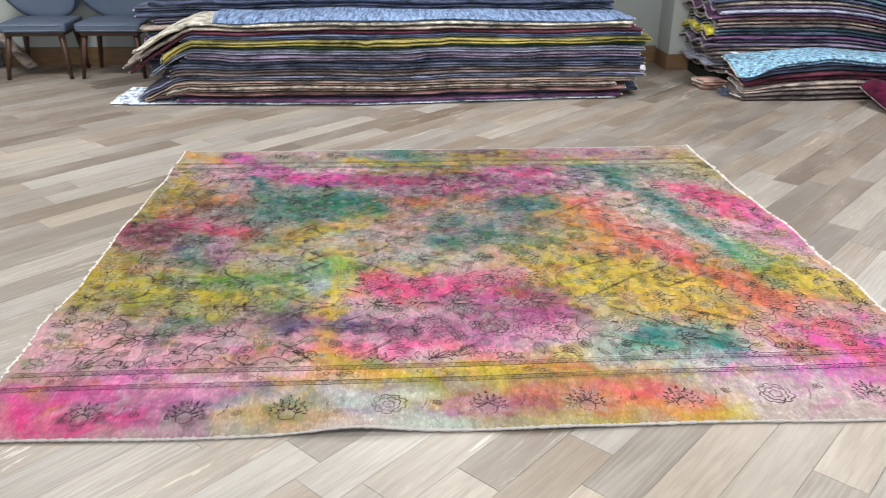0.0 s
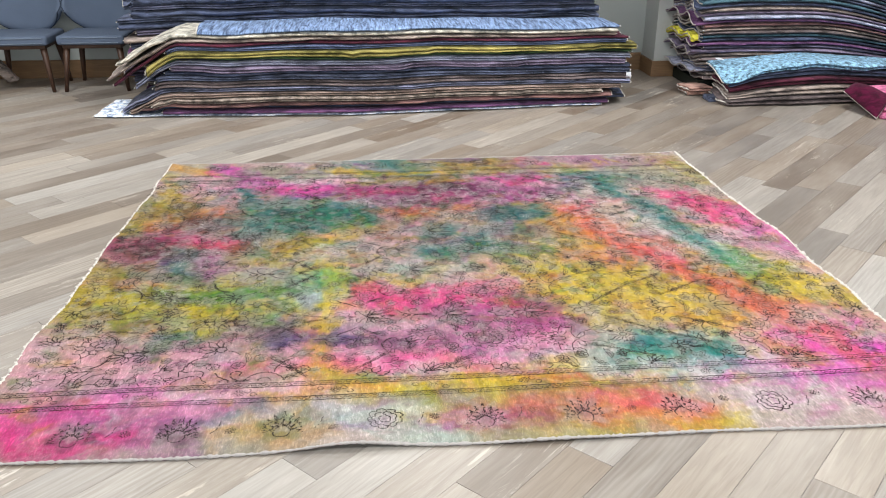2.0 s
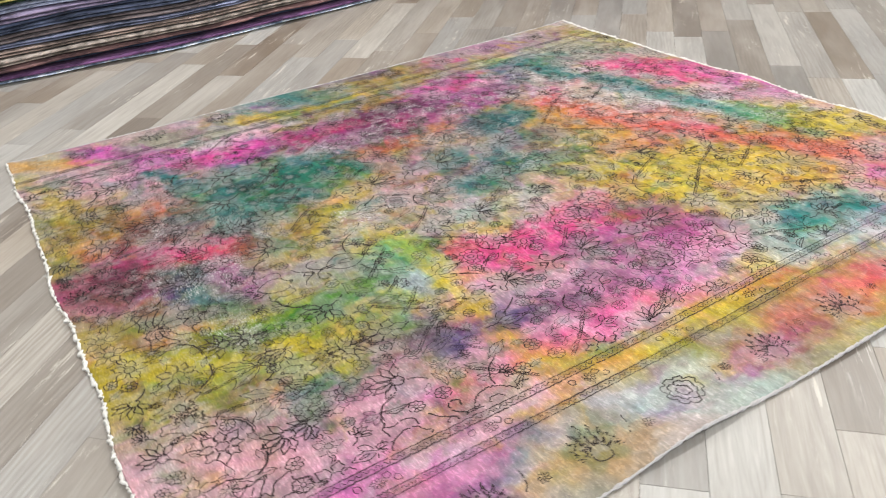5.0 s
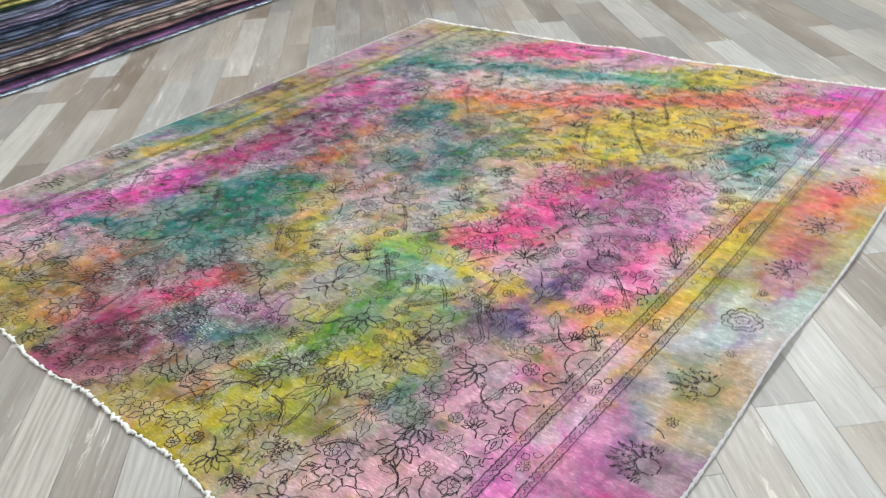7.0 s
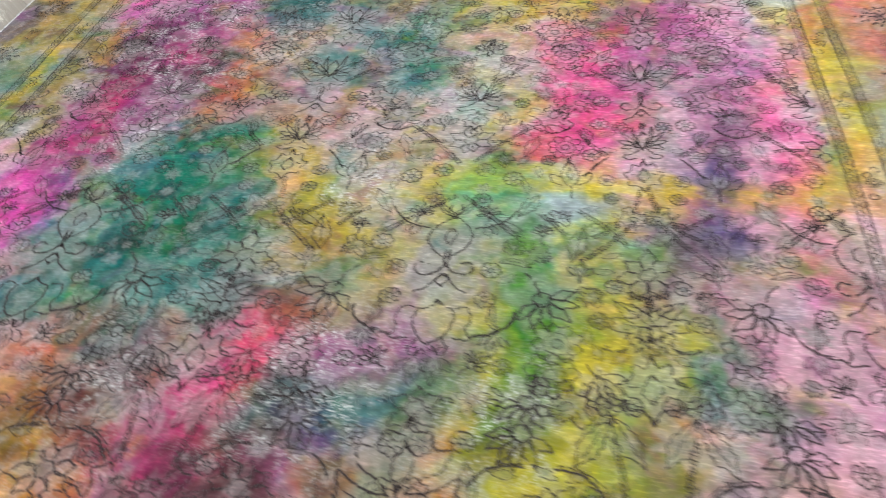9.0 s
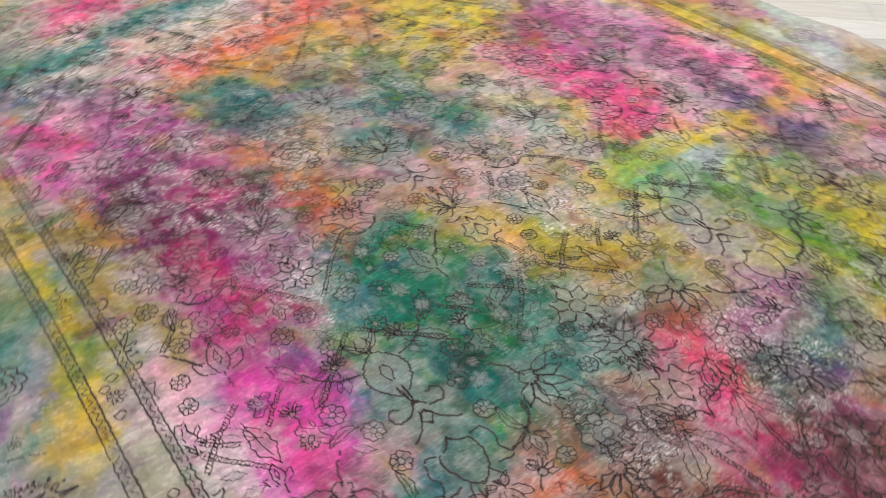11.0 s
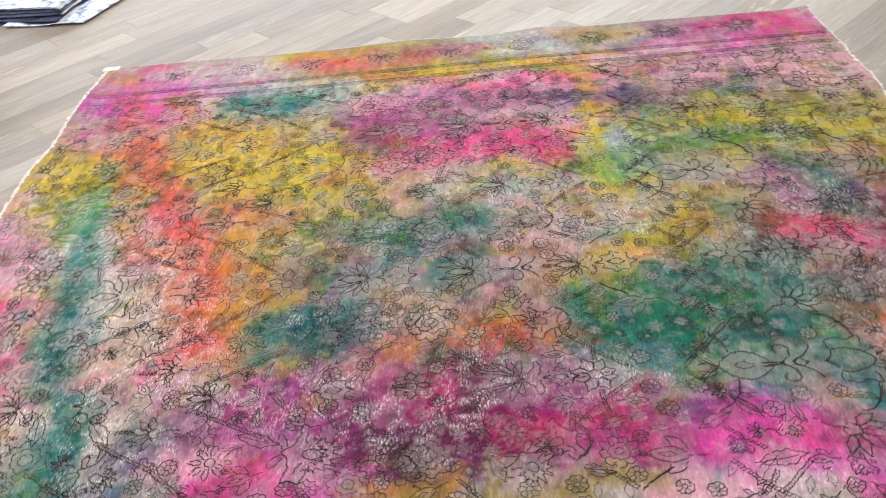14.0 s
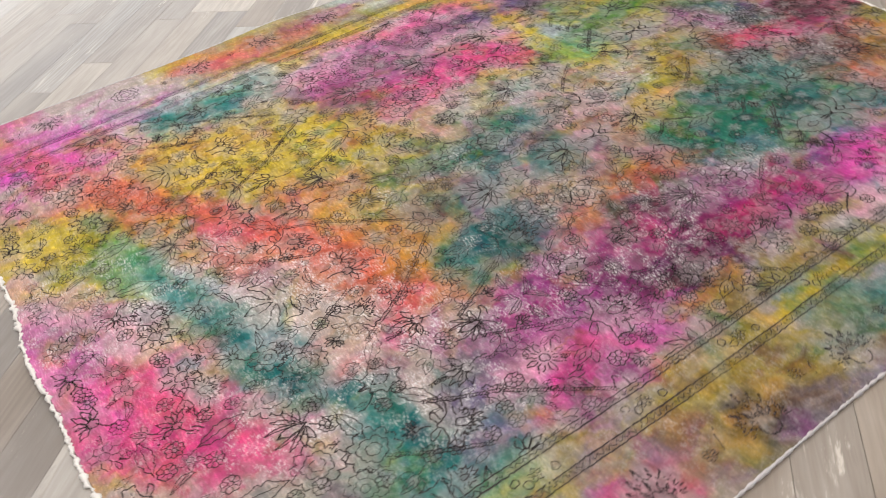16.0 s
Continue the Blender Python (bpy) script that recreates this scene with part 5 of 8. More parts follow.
dye(0.45, -1.16, 0.72, -1.15, 0.068, "W", 0.60)
dye(-0.62, -0.96, -0.19, -0.89, 0.126, "F", 0.60)
dye(-0.32, -1.01, 0.25, -0.96, 0.102, "F", 0.55)
dye(-0.50, -0.78, 0.05, -0.74, 0.105, "S", 0.50)
dye(-0.46, -0.53, 0.18, -0.48, 0.068, "K", 0.60)
dye(-1.68, -0.95, -1.11, -0.89, 0.128, "F", 0.60)
dye(-1.51, -1.08, -0.99, -1.02, 0.080, "S", 0.50)
dye(-1.57, -1.45, -1.40, -1.40, 0.079, "K", 0.50)
dye(-1.36, -1.40, -0.98, -1.32, 0.083, "F", 0.50)
dye(-0.47, -1.40, -0.25, -1.37, 0.049, "N", 0.50)
dye(0.61, -1.04, 0.95, -1.01, 0.043, "Q", 0.50)
dye(-1.59, 0.17, -1.46, 0.02, 0.088, "D", 0.45)
dye(-1.57, 0.26, -1.41, 0.20, 0.089, "P", 0.45)
dye(-1.39, 0.11, -1.23, 0.03, 0.064, "D", 0.40)
dye(-1.49, -0.39, -1.43, -0.55, 0.039, "L", 0.50)
dye(-1.54, -0.25, -1.44, -0.37, 0.042, "D", 0.35)
dye(1.26, -0.84, 0.93, -0.15, 0.015, "R", 0.85)
dye(0.93, -0.15, 0.72, 0.38, 0.055, "R", 0.85)
dye(1.07, -0.58, 0.54, -0.43, 0.174, "Y", 0.60)
dye(0.74, 0.55, 0.63, 0.42, 0.058, "O", 0.50)
dye(-1.01, 0.72, -1.28, 0.81, 0.098, "F", 0.70)
dye(-1.11, 0.90, -1.27, 0.99, 0.018, "W", 0.60)
dye(-1.09, 0.84, -1.17, 0.99, 0.032, "T", 0.75)
dye(-1.02, 0.65, -1.11, 0.84, 0.031, "T", 0.50)
dye(-0.64, 1.09, -0.92, 1.08, 0.034, "F", 0.70)
dye(-0.67, 0.98, -0.90, 0.91, 0.059, "M", 0.60)
dye(-0.46, 1.05, -0.64, 1.07, 0.051, "S", 0.50)
dye(-0.41, 0.91, -0.57, 0.90, 0.042, "V", 0.50)
dye(0.01, 0.89, -0.29, 0.88, 0.054, "C", 0.60)
dye(0.03, 0.93, -0.25, 0.94, 0.042, "P", 0.50)
dye(0.47, 0.92, 0.19, 0.84, 0.042, "V", 0.40)
dye(0.25, 0.68, 0.07, 0.56, 0.094, "S", 0.50)
dye(-0.52, 0.47, -0.76, 0.42, 0.083, "Q", 0.60)
dye(-0.69, 0.58, -0.88, 0.49, 0.072, "Q", 0.60)
dye(-0.81, 0.36, -0.94, 0.46, 0.035, "T", 0.50)
dye(-0.92, 0.59, -1.08, 0.64, 0.036, "S", 0.50)
dye(-1.40, -0.51, -1.70, -0.46, 0.118, "Y", 0.60)
dye(-0.88, -0.43, -1.04, -0.48, 0.088, "E", 0.50)
dye(-0.48, -0.35, -0.64, -0.37, 0.074, "E", 0.50)
dye(-0.63, -0.70, -0.83, -0.38, 0.053, "Y", 0.60)
dye(0.18, -0.60, -0.38, -0.55, 0.100, "K", 0.60)
dye(-1.16, -0.02, -1.64, -0.02, 0.087, "V", 0.50)
dye(-1.13, 0.12, -1.39, 0.11, 0.039, "R", 0.50)
dye(-1.40, 0.66, -1.52, 0.86, 0.037, "A", 0.50)
dye(-0.21, 0.59, -0.41, 0.53, 0.045, "O", 0.50)
dye(0.95, -0.23, 0.62, 0.21, 0.043, "B", 0.50)
dye(-0.12, -0.85, -0.77, -0.84, 0.058, "P", 0.50)
dye(-0.15, -0.75, -0.50, -0.80, 0.058, "B", 0.50)
dye(-0.52, -1.26, -0.26, -1.33, 0.068, "W", 0.60)
dye(-0.15, -1.27, 0.05, -1.43, 0.086, "V", 0.50)
dye(-1.07, -1.07, -0.74, -1.13, 0.078, "S", 0.50)
dye(-0.89, -1.16, -0.57, -1.18, 0.064, "F", 0.60)
dye(-0.49, -1.01, -0.18, -1.01, 0.082, "K", 0.50)
dye(-1.63, -0.06, -1.26, -0.19, 0.111, "L", 0.60)
dye(-1.60, 0.25, -1.29, 0.05, 0.098, "D", 0.50)
dye(-1.64, -0.41, -1.29, -0.50, 0.094, "L", 0.50)
dye(-1.55, 0.61, -1.30, 0.52, 0.117, "D", 0.40)
dye(-1.45, -0.20, -1.22, -0.25, 0.056, "E", 0.40)
dye(-1.60, -0.52, -1.44, -0.60, 0.061, "D", 0.35)
dye(-1.20, -0.50, -1.02, -0.50, 0.057, "E", 0.60)
dye(-1.45, -0.45, -1.15, -0.60, 0.128, "Y", 0.60)
dye(-0.90, -0.15, -0.88, -0.51, 0.123, "S", 0.50)
dye(-1.17, -0.80, -1.01, -0.78, 0.054, "T", 0.45)
dye(-1.63, 0.14, -1.51, 0.04, 0.066, "D", 0.50)
dye(-1.57, -0.10, -1.47, -0.23, 0.053, "L", 0.50)
dye(-1.44, -0.09, -1.36, -0.21, 0.045, "D", 0.40)
dye(-0.67, 1.10, -0.90, 1.07, 0.031, "W", 0.70)
dye(-0.49, 1.07, -0.67, 1.10, 0.044, "F", 0.60)
dye(-0.98, 1.01, -1.10, 1.05, 0.052, "S", 0.50)
dye(-0.56, 0.51, -0.83, 0.52, 0.085, "Q", 0.50)
dye(-0.89, 0.59, -1.01, 0.65, 0.041, "N", 0.40)
dye(-0.43, 0.43, -0.74, 0.54, 0.074, "Q", 0.60)
dye(-0.83, 0.61, -1.07, 0.75, 0.074, "T", 0.60)
dye(0.23, -0.46, -0.08, -0.49, 0.054, "F", 0.60)
dye(0.22, -0.69, 0.10, -0.92, 0.191, "V", 0.50)
dye(-0.13, -0.69, -0.42, -0.80, 0.068, "F", 0.60)
dye(-0.41, 0.29, -0.80, 0.00, 0.043, "Y", 0.60)
dye(-0.80, -0.12, -0.92, -0.33, 0.036, "S", 0.50)
dye(-0.92, -0.33, -1.19, -0.38, 0.026, "Y", 0.60)
dye(-0.88, -0.42, -1.00, -0.48, 0.033, "E", 0.60)
dye(-1.11, -0.41, -1.19, -0.45, 0.030, "E", 0.50)
dye(-0.91, -0.55, -1.02, -0.72, 0.061, "Y", 0.70)
dye(-0.72, -0.41, -0.85, -0.54, 0.053, "W", 0.50)
dye(-0.84, 0.00, -0.99, -0.12, 0.039, "L", 0.50)
dye(-1.06, 0.06, -1.11, -0.08, 0.038, "D", 0.40)
dye(-1.31, 0.50, -1.36, 0.40, 0.033, "R", 0.50)
dye(-1.26, 0.00, -1.32, -0.12, 0.041, "T", 0.50)
dye(-0.99, -0.16, -1.13, -0.20, 0.032, "V", 0.50)
dye(-1.05, 0.39, -1.15, 0.23, 0.042, "S", 0.50)
dye(-1.22, 0.95, -1.26, 0.72, 0.045, "B", 0.50)
dye(-1.06, 0.13, -1.27, 0.15, 0.043, "K", 0.50)
dye(1.55, -1.28, 0.97, -0.15, 0.048, "R", 0.80)
dye(0.97, -0.15, 0.71, 0.44, 0.050, "R", 0.80)
dye(0.71, 0.44, 0.80, 0.60, 0.073, "K", 0.60)
dye(0.23, 0.81, -0.20, 0.86, 0.076, "P", 0.50)
dye(-0.18, 0.90, -0.51, 0.93, 0.062, "C", 0.60)
dye(1.03, 0.62, 0.55, 0.64, 0.049, "F", 0.50)
dye(0.70, 1.08, 0.47, 0.95, 0.042, "K", 0.50)
dye(0.83, 0.93, 0.77, 0.89, 0.052, "I", 0.40)
dye(-0.52, 1.08, -0.70, 1.00, 0.055, "F", 0.60)
dye(-0.51, 1.17, -0.76, 1.16, 0.022, "W", 0.60)
dye(-0.88, 0.95, -1.19, 0.99, 0.030, "K", 0.50)
dye(-1.23, 0.75, -1.36, 0.88, 0.057, "S", 0.50)
dye(-1.03, 0.65, -1.17, 0.96, 0.031, "T", 0.60)
dye(-0.54, -1.11, -0.59, -0.29, 0.039, "Y", 0.70)
dye(-0.71, -0.44, -1.29, -0.39, 0.076, "E", 0.60)
dye(-0.45, 0.45, -0.70, 0.39, 0.077, "Q", 0.50)
dye(0.18, 0.57, -0.09, 0.54, 0.037, "O", 0.50)
dye(1.05, -0.28, 0.92, -0.05, 0.057, "R", 0.70)
dye(0.74, 0.12, 0.75, 0.48, 0.047, "R", 0.70)
dye(0.73, 0.34, 0.56, 0.49, 0.071, "O", 0.60)
dye(1.34, -0.35, 1.21, 0.02, 0.039, "Q", 0.50)
dye(1.18, 0.29, 1.03, 0.82, 0.024, "T", 0.70)
dye(0.98, 0.28, 0.85, 0.48, 0.061, "W", 0.50)
dye(1.65, -0.25, 1.38, 0.05, 0.075, "F", 0.60)
dye(1.52, 0.32, 1.33, 0.60, 0.041, "R", 0.50)
dye(-0.10, 0.85, -0.44, 0.88, 0.052, "C", 0.60)
dye(0.05, 0.85, -0.23, 0.85, 0.034, "P", 0.50)
dye(0.28, 0.73, 0.06, 0.74, 0.063, "S", 0.50)
dye(0.16, -0.61, -0.36, -0.50, 0.072, "K", 0.60)
dye(0.55, 0.69, 0.19, 0.89, 0.087, "V", 0.50)
dye(0.50, 0.40, 0.34, 0.52, 0.088, "T", 0.70)
dye(0.09, 0.99, -0.14, 1.01, 0.031, "D", 0.40)
dye(1.41, -0.95, 1.43, -1.45, 0.169, "M", 0.80)
dye(-0.10, -0.93, -0.48, -0.88, 0.061, "P", 0.65)
dye(-0.45, -0.86, -0.78, -0.86, 0.040, "I", 0.55)
dye(-0.56, -1.27, -0.36, -1.39, 0.072, "W", 0.60)
dye(0.40, -1.33, 0.61, -1.40, 0.069, "K", 0.50)
dye(-0.60, -1.34, -0.42, -1.39, 0.051, "B", 0.50)
dye(-1.19, -1.37, -0.96, -1.41, 0.041, "V", 0.50)
dye(-1.14, -1.47, -0.95, -1.49, 0.036, "P", 0.40)
dye(-0.81, -1.39, -0.62, -1.41, 0.038, "S", 0.60)
dye(-1.20, -1.09, -0.91, -1.09, 0.039, "F", 0.50)
dye(-0.75, 0.45, -1.05, 0.48, 0.024, "S", 0.55)
dye(-0.97, 0.58, -1.15, 0.63, 0.034, "B", 0.50)
dye(-0.63, 0.37, -0.89, 0.35, 0.033, "S", 0.50)
dye(-0.73, 0.76, -0.95, 0.82, 0.034, "N", 0.45)
dye(-0.46, 0.40, -0.63, 0.31, 0.046, "L", 0.50)
dye(-0.58, 0.83, -0.39, 0.75, 0.066, "S", 0.40)
dye(-0.71, 0.53, -0.83, 0.74, 0.037, "S", 0.50)
dye(-0.56, 0.58, -0.66, 0.75, 0.036, "B", 0.45)
dye(-0.90, 0.33, -1.04, 0.47, 0.030, "N", 0.40)
dye(0.50, -1.05, 0.66, -1.03, 0.062, "S", 0.50)
dye(-1.31, -1.04, -1.05, -1.03, 0.057, "F", 0.50)
dye(-1.36, -1.37, -1.12, -1.30, 0.082, "F", 0.45)
dye(-0.56, -1.29, -0.40, -1.27, 0.051, "W", 0.40)

# bald patches
wear(-0.13, 0.67, .10)
wear(0.10, 0.44, .09)
wear(0.20, 0.83, .10)
wear(0.01, 0.86, .09)
wear(-0.55, 0.71, .07)
wear(-0.43, 0.69, .08)
wear(0.83, 0.40, .11)
wear(1.00, 0.17, .09)
wear(1.16, -0.07, .08)
wear(-0.63, 0.06, .08)
wear(-0.13, -0.18, .08)
wear(0.86, 0.67, .09)
wear(0.88, 0.84, .10)
wear(-0.47, 0.04, .08)
wear(1.25, 0.66, .12)
wear(0.95, 0.18, .12)
wear(1.14, -0.05, .11)
wear(0.83, 0.45, .10)
wear(1.07, 0.65, .09)
wear(0.73, 0.60, .1)
wear(1.47, 0.01, .12)
wear(1.53, -0.27, .1)
wear(0.49, 0.03, .08)
wear(0.80, 0.91, .1)
wear(-1.25, 0.41, .1)
wear(-1.28, 0.02, .12)
wear(-1.20, -0.08, .12)
wear(-0.58, 0.03, .07)
wear(-1.26, -0.42, .1)

wear(1.64, -0.26, .08)
wear(1.41, -0.30, .09)
wear(1.16, -0.08, .10)
wear(1.00, 0.17, .07)
wear(0.85, 0.43, .06)
wear(1.27, 0.63, .12)
wear(1.01, 0.44, .06)
wear(0.28, -0.00, .06)
wear(0.31, 0.69, .08)
wear(-0.11, 0.71, .07)
wear(0.53, 0.71, .1)
wear(0.03, 0.80, .06)
wear(0.43, 0.40, .05)
wear(1.59, -0.06, .08)
wear(1.05, 0.65, .06)
wear(0.84, 0.92, .07)

rug = thing("rug", "worn over-dyed vintage rug with pink, yellow and teal blotches", "rug")


def rug_material():
    n = Nodes("over_dyed_wool", 0.93, 0.1)
    att = n.add("ShaderNodeAttribute")
    att.attribute_name = "dye"
    c = att.outputs["Color"]
    w = att.outputs["Alpha"]
    v = n.coords()
    weft = n.noise(n.coords((150, 40, 1)), 1.0, 4, 0.65, 0.6)
    cloud = n.noise(n.coords((1, 1.4, 1)), 13, 5, 0.65, 0.8)
    mid = n.noise(n.coords((1.3, 1, 1)), 46, 4, 0.7, 0.5)
    c = n.mix(n.ramp(cloud, ((0.50, grey(0)), (0.74, grey(0.40)))), c, n.mix(0.35, c, srgb(206, 196, 194)))
    c = n.mix(n.ramp(mid, ((0.44, grey(0)), (0.70, grey(0.45)))), c, (0.50, 0.50, 0.48, 1), "MULTIPLY")
    c = n.mix(n.maths("MULTIPLY", weft, 0.30), c, grey(0.50), "MULTIPLY")
    c = n.mix(n.ramp(weft, ((0.50, grey(0)), (0.66, grey(1)))), c, (1.55, 1.5, 1.5, 1), "MULTIPLY")
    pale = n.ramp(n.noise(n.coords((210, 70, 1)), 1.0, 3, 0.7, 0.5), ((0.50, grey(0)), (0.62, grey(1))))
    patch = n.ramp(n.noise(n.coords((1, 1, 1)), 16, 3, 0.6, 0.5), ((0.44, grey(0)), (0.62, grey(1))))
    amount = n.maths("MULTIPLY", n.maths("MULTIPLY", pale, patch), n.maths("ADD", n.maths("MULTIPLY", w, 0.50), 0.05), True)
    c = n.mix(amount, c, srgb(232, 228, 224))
    soft = n.maths("MULTIPLY", n.maths("MULTIPLY", patch, w), 0.08, True)
    c = n.mix(soft, c, srgb(160, 154, 150))
    n.colour(c)
    n.bsdf.inputs["Sheen Weight"].default_value = 0.08
    n.bump(n.maths("ADD", weft, n.maths("MULTIPLY", n.noise(v, 420, 2, 0.6), 0.6)), 0.35, 0.0025)
    return n.mat


def build_rug_field():
    nx, ny = RUG_NX, RUG_NY
    z = rug_height(rug_x, rug_y)
    top = np.stack([rug_x, rug_y, z], -1).reshape(-1, 3)
    idx = np.arange(nx * ny).reshape(nx, ny)
    quads = np.stack([idx[:-1, :-1], idx[1:, :-1], idx[1:, 1:], idx[:-1, 1:]], -1).reshape(-1, 4)
    ring = np.concatenate([idx[:, 0], idx[-1, 1:], idx[-2::-1, -1], idx[0, -2:0:-1]])
    low = top[ring].copy()
    low[:, 2] = np.maximum(low[:, 2] - 0.009, 0.0006)
    verts = np.concatenate([top, low])
    n0, m = nx * ny, len(ring)
    nxt = np.roll(np.arange(m), -1)
    skirt = np.stack([ring[nxt], ring, n0 + np.arange(m), n0 + nxt], -1)
    faces = np.concatenate([quads, skirt])
    me = bpy.data.meshes.new("field")
    me.vertices.add(len(verts)), me.loops.add(len(faces) * 4), me.polygons.add(len(faces))
    me.vertices.foreach_set("co", verts.ravel())
    me.loops.foreach_set("vertex_index", faces.ravel().astype(np.int32))
    me.polygons.foreach_set("loop_start", np.arange(0, len(faces) * 4, 4, dtype=np.int32))
    me.update(calc_edges=True)
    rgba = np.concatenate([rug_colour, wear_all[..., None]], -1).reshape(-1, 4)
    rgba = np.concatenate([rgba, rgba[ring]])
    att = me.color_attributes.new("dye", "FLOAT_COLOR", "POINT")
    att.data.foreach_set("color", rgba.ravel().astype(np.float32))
    me.materials.append(rug_material())
    me.shade_smooth()
    ob = new("field", me)
    ob.parent = rug
    return ob


# woven dark outlines: flowers, leaves and stems
drawn = {"verts": [], "faces": [], "edge": [], "count": 0}
ink = np.random.default_rng(21)
LINE_WEIGHT = 0.76
# the field repeats one strip of the design, mirrored about lines across the rug
AXIS_A, AXIS_B = -0.235, 0.240
STRIPS = ((-1.130, -0.680, 0.012), (-0.235, -0.680, 0.006), (-0.235, 0.240, 0.0), (0.705, 0.240, -0.004), (0.705, 1.155, -0.008))
repeat, fine = False, 1.0


def stroke(pts, width=0.0042, closed=False, worn=0.03):
    """A woven line through points, as a narrow uneven ribbon on the pile."""
    p = np.asarray(pts, float)
    if closed:
        p = np.vstack([p, p[:1]])
    for _ in range(2 if 3 < len(p) < 20 else 0):
        q = np.empty((2 * len(p) - 2, 2))
        q[0::2], q[1::2] = 0.8 * p[:-1] + 0.2 * p[1:], 0.2 * p[:-1] + 0.8 * p[1:]
        p = np.vstack([p[:1], q, p[-1:]])
    seg = np.hypot(*np.diff(p, axis=0).T)
    total = seg.sum()
    if total < 0.004:
        return
    n = max(3, int(total / 0.0062) + 1)
    at = np.concatenate([[0], np.cumsum(seg)])
    q = np.linspace(0, total, n)
    p = np.stack([np.interp(q, at, p[:, 0]), np.interp(q, at, p[:, 1])], -1)
    for strip in (STRIPS if repeat else (None,)):
        lay_line(p, n, width, closed, worn, strip)


def lay_line(p, n, width, closed, worn, strip):
    """Weaves one line, in the mirrored repeat that is named."""
    within = np.ones(n, bool)
    if strip is not None:
        m = (p[:, 1] - AXIS_A) / (AXIS_B - AXIS_A)
        within = (m > -0.02) & (m < 1.02)
        if not within.any():
            return
        p = np.column_stack([p[:, 0] + strip[2], strip[0] + m * (strip[1] - strip[0])])
    p = p + ink.normal(0, 0.0012, p.shape)
    if closed:
        p[-1] = p[0]
    d = np.gradient(p, axis=0)
    d /= np.hypot(d[:, 0], d[:, 1])[:, None] + 1e-9
    nrm = np.stack([-d[:, 1], d[:, 0]], -1)
    w = width * fine * LINE_WEIGHT * ink.uniform(0.75, 1.25, (n, 1))
    both = np.concatenate([p + nrm * w, p, p - nrm * w])
    s0 = drawn["count"]
    lo, hi = (-1.150, 1.126) if strip is not None else (-1.535, 1.49)
    inside = within & (np.abs(p[:, 0]) < 1.672) & (p[:, 1] > lo) & (p[:, 1] < hi)
    drawn["verts"].append(np.column_stack([both, rug_height(both[:, 0], both[:, 1]) + 0.0009]))
    drawn["edge"].append(np.repeat([0.0, 1.0, 0.0], n))
    show = inside[:-1] & inside[1:] & (ink.random(n - 1) > worn)
    for i in np.nonzero(show)[0]:
        for k in (0, n):
            drawn["faces"].append((s0 + k + i, s0 + k + n + i, s0 + k + n + i + 1, s0 + k + i + 1))
    drawn["count"] += 3 * n


def turned(pts, x, y, turn, size, flip=1):
    c, s = math.cos(turn), math.sin(turn)
    p = np.asarray(pts, float) * size
    p[:, 0] *= flip
    return np.stack([x + p[:, 0] * c - p[:, 1] * s, y + p[:, 0] * s + p[:, 1] * c], -1)


def lobes(count, depth, n=72, start=0.0, sharp=1.0, r=1.0):
    a = np.linspace(0, 2 * math.pi, n, endpoint=False)
    rr = r * (1 - depth + depth * np.abs(np.cos(count * (a - start) / 2)) ** sharp)
    if n > 50:
        rr = rr * (1 + 0.05 * np.sin(3 * a + ink.uniform(0, 6)) + 0.03 * np.sin(2 * count * a + ink.uniform(0, 6)) + ink.normal(0, 0.012, n))
    return np.stack([rr * np.cos(a), rr * np.sin(a)], -1)


def arc(x, y, r, a, b, n=14):
    t = np.linspace(a, b, n)
    return np.stack([x + r * np.cos(t), y + r * np.sin(t)], -1)


def rosette(x, y, r=0.027):
    t = ink.uniform(0, 6.3)
    r *= ink.uniform(0.85, 1.15)
    stroke(turned(lobes(8, 0.20, 48), x, y, t, r), 0.0050, True)
    stroke(turned(lobes(3, 0.0, 14, r=0.30), x, y, t, r), 0.0040, True)
    for k in range(8):
        a = t + (k + 0.5) * math.pi / 4
        stroke([(x + r * 0.30 * math.cos(a), y + r * 0.30 * math.sin(a)), (x + r * 0.80 * math.cos(a), y + r * 0.80 * math.sin(a))], 0.0034)


def large_rosette(x, y, r):
    t = ink.uniform(0, 6.3)
    stroke(turned(lobes(9, 0.22, 100), x, y, t, r), 0.0046, True)
    stroke(turned(lobes(9, 0.15, 60, r=0.55), x, y, t, r), 0.0038, True)
    stroke(turned(lobes(3, 0, 20, r=0.22), x, y, t, r), 0.0038, True)
    for k in range(9):
        a = t + (k + 0.5) * 2 * math.pi / 9
        stroke([(x + r * 0.58 * math.cos(a), y + r * 0.58 * math.sin(a)), (x + r * 0.82 * math.cos(a), y + r * 0.82 * math.sin(a))], 0.0036)


def pointed(n_leaf, spread, long, wide, base=0.25):
    """Pointed petals fanned about +y."""
    out = []
    for k in range(n_leaf):
        a = math.pi / 2 + (k - (n_leaf - 1) / 2) * spread
        l = long * (1 - 0.10 * abs(k - (n_leaf - 1) / 2))
        out.append([(base * math.cos(a - spread * 0.5), base * math.sin(a - spread * 0.5)),
                    (0.66 * l * math.cos(a - wide), 0.66 * l * math.sin(a - wide)), (l * math.cos(a), l * math.sin(a)),
                    (0.66 * l * math.cos(a + wide), 0.66 * l * math.sin(a + wide)), (base * math.cos(a + spread * 0.5), base * math.sin(a + spread * 0.5))])
    return out


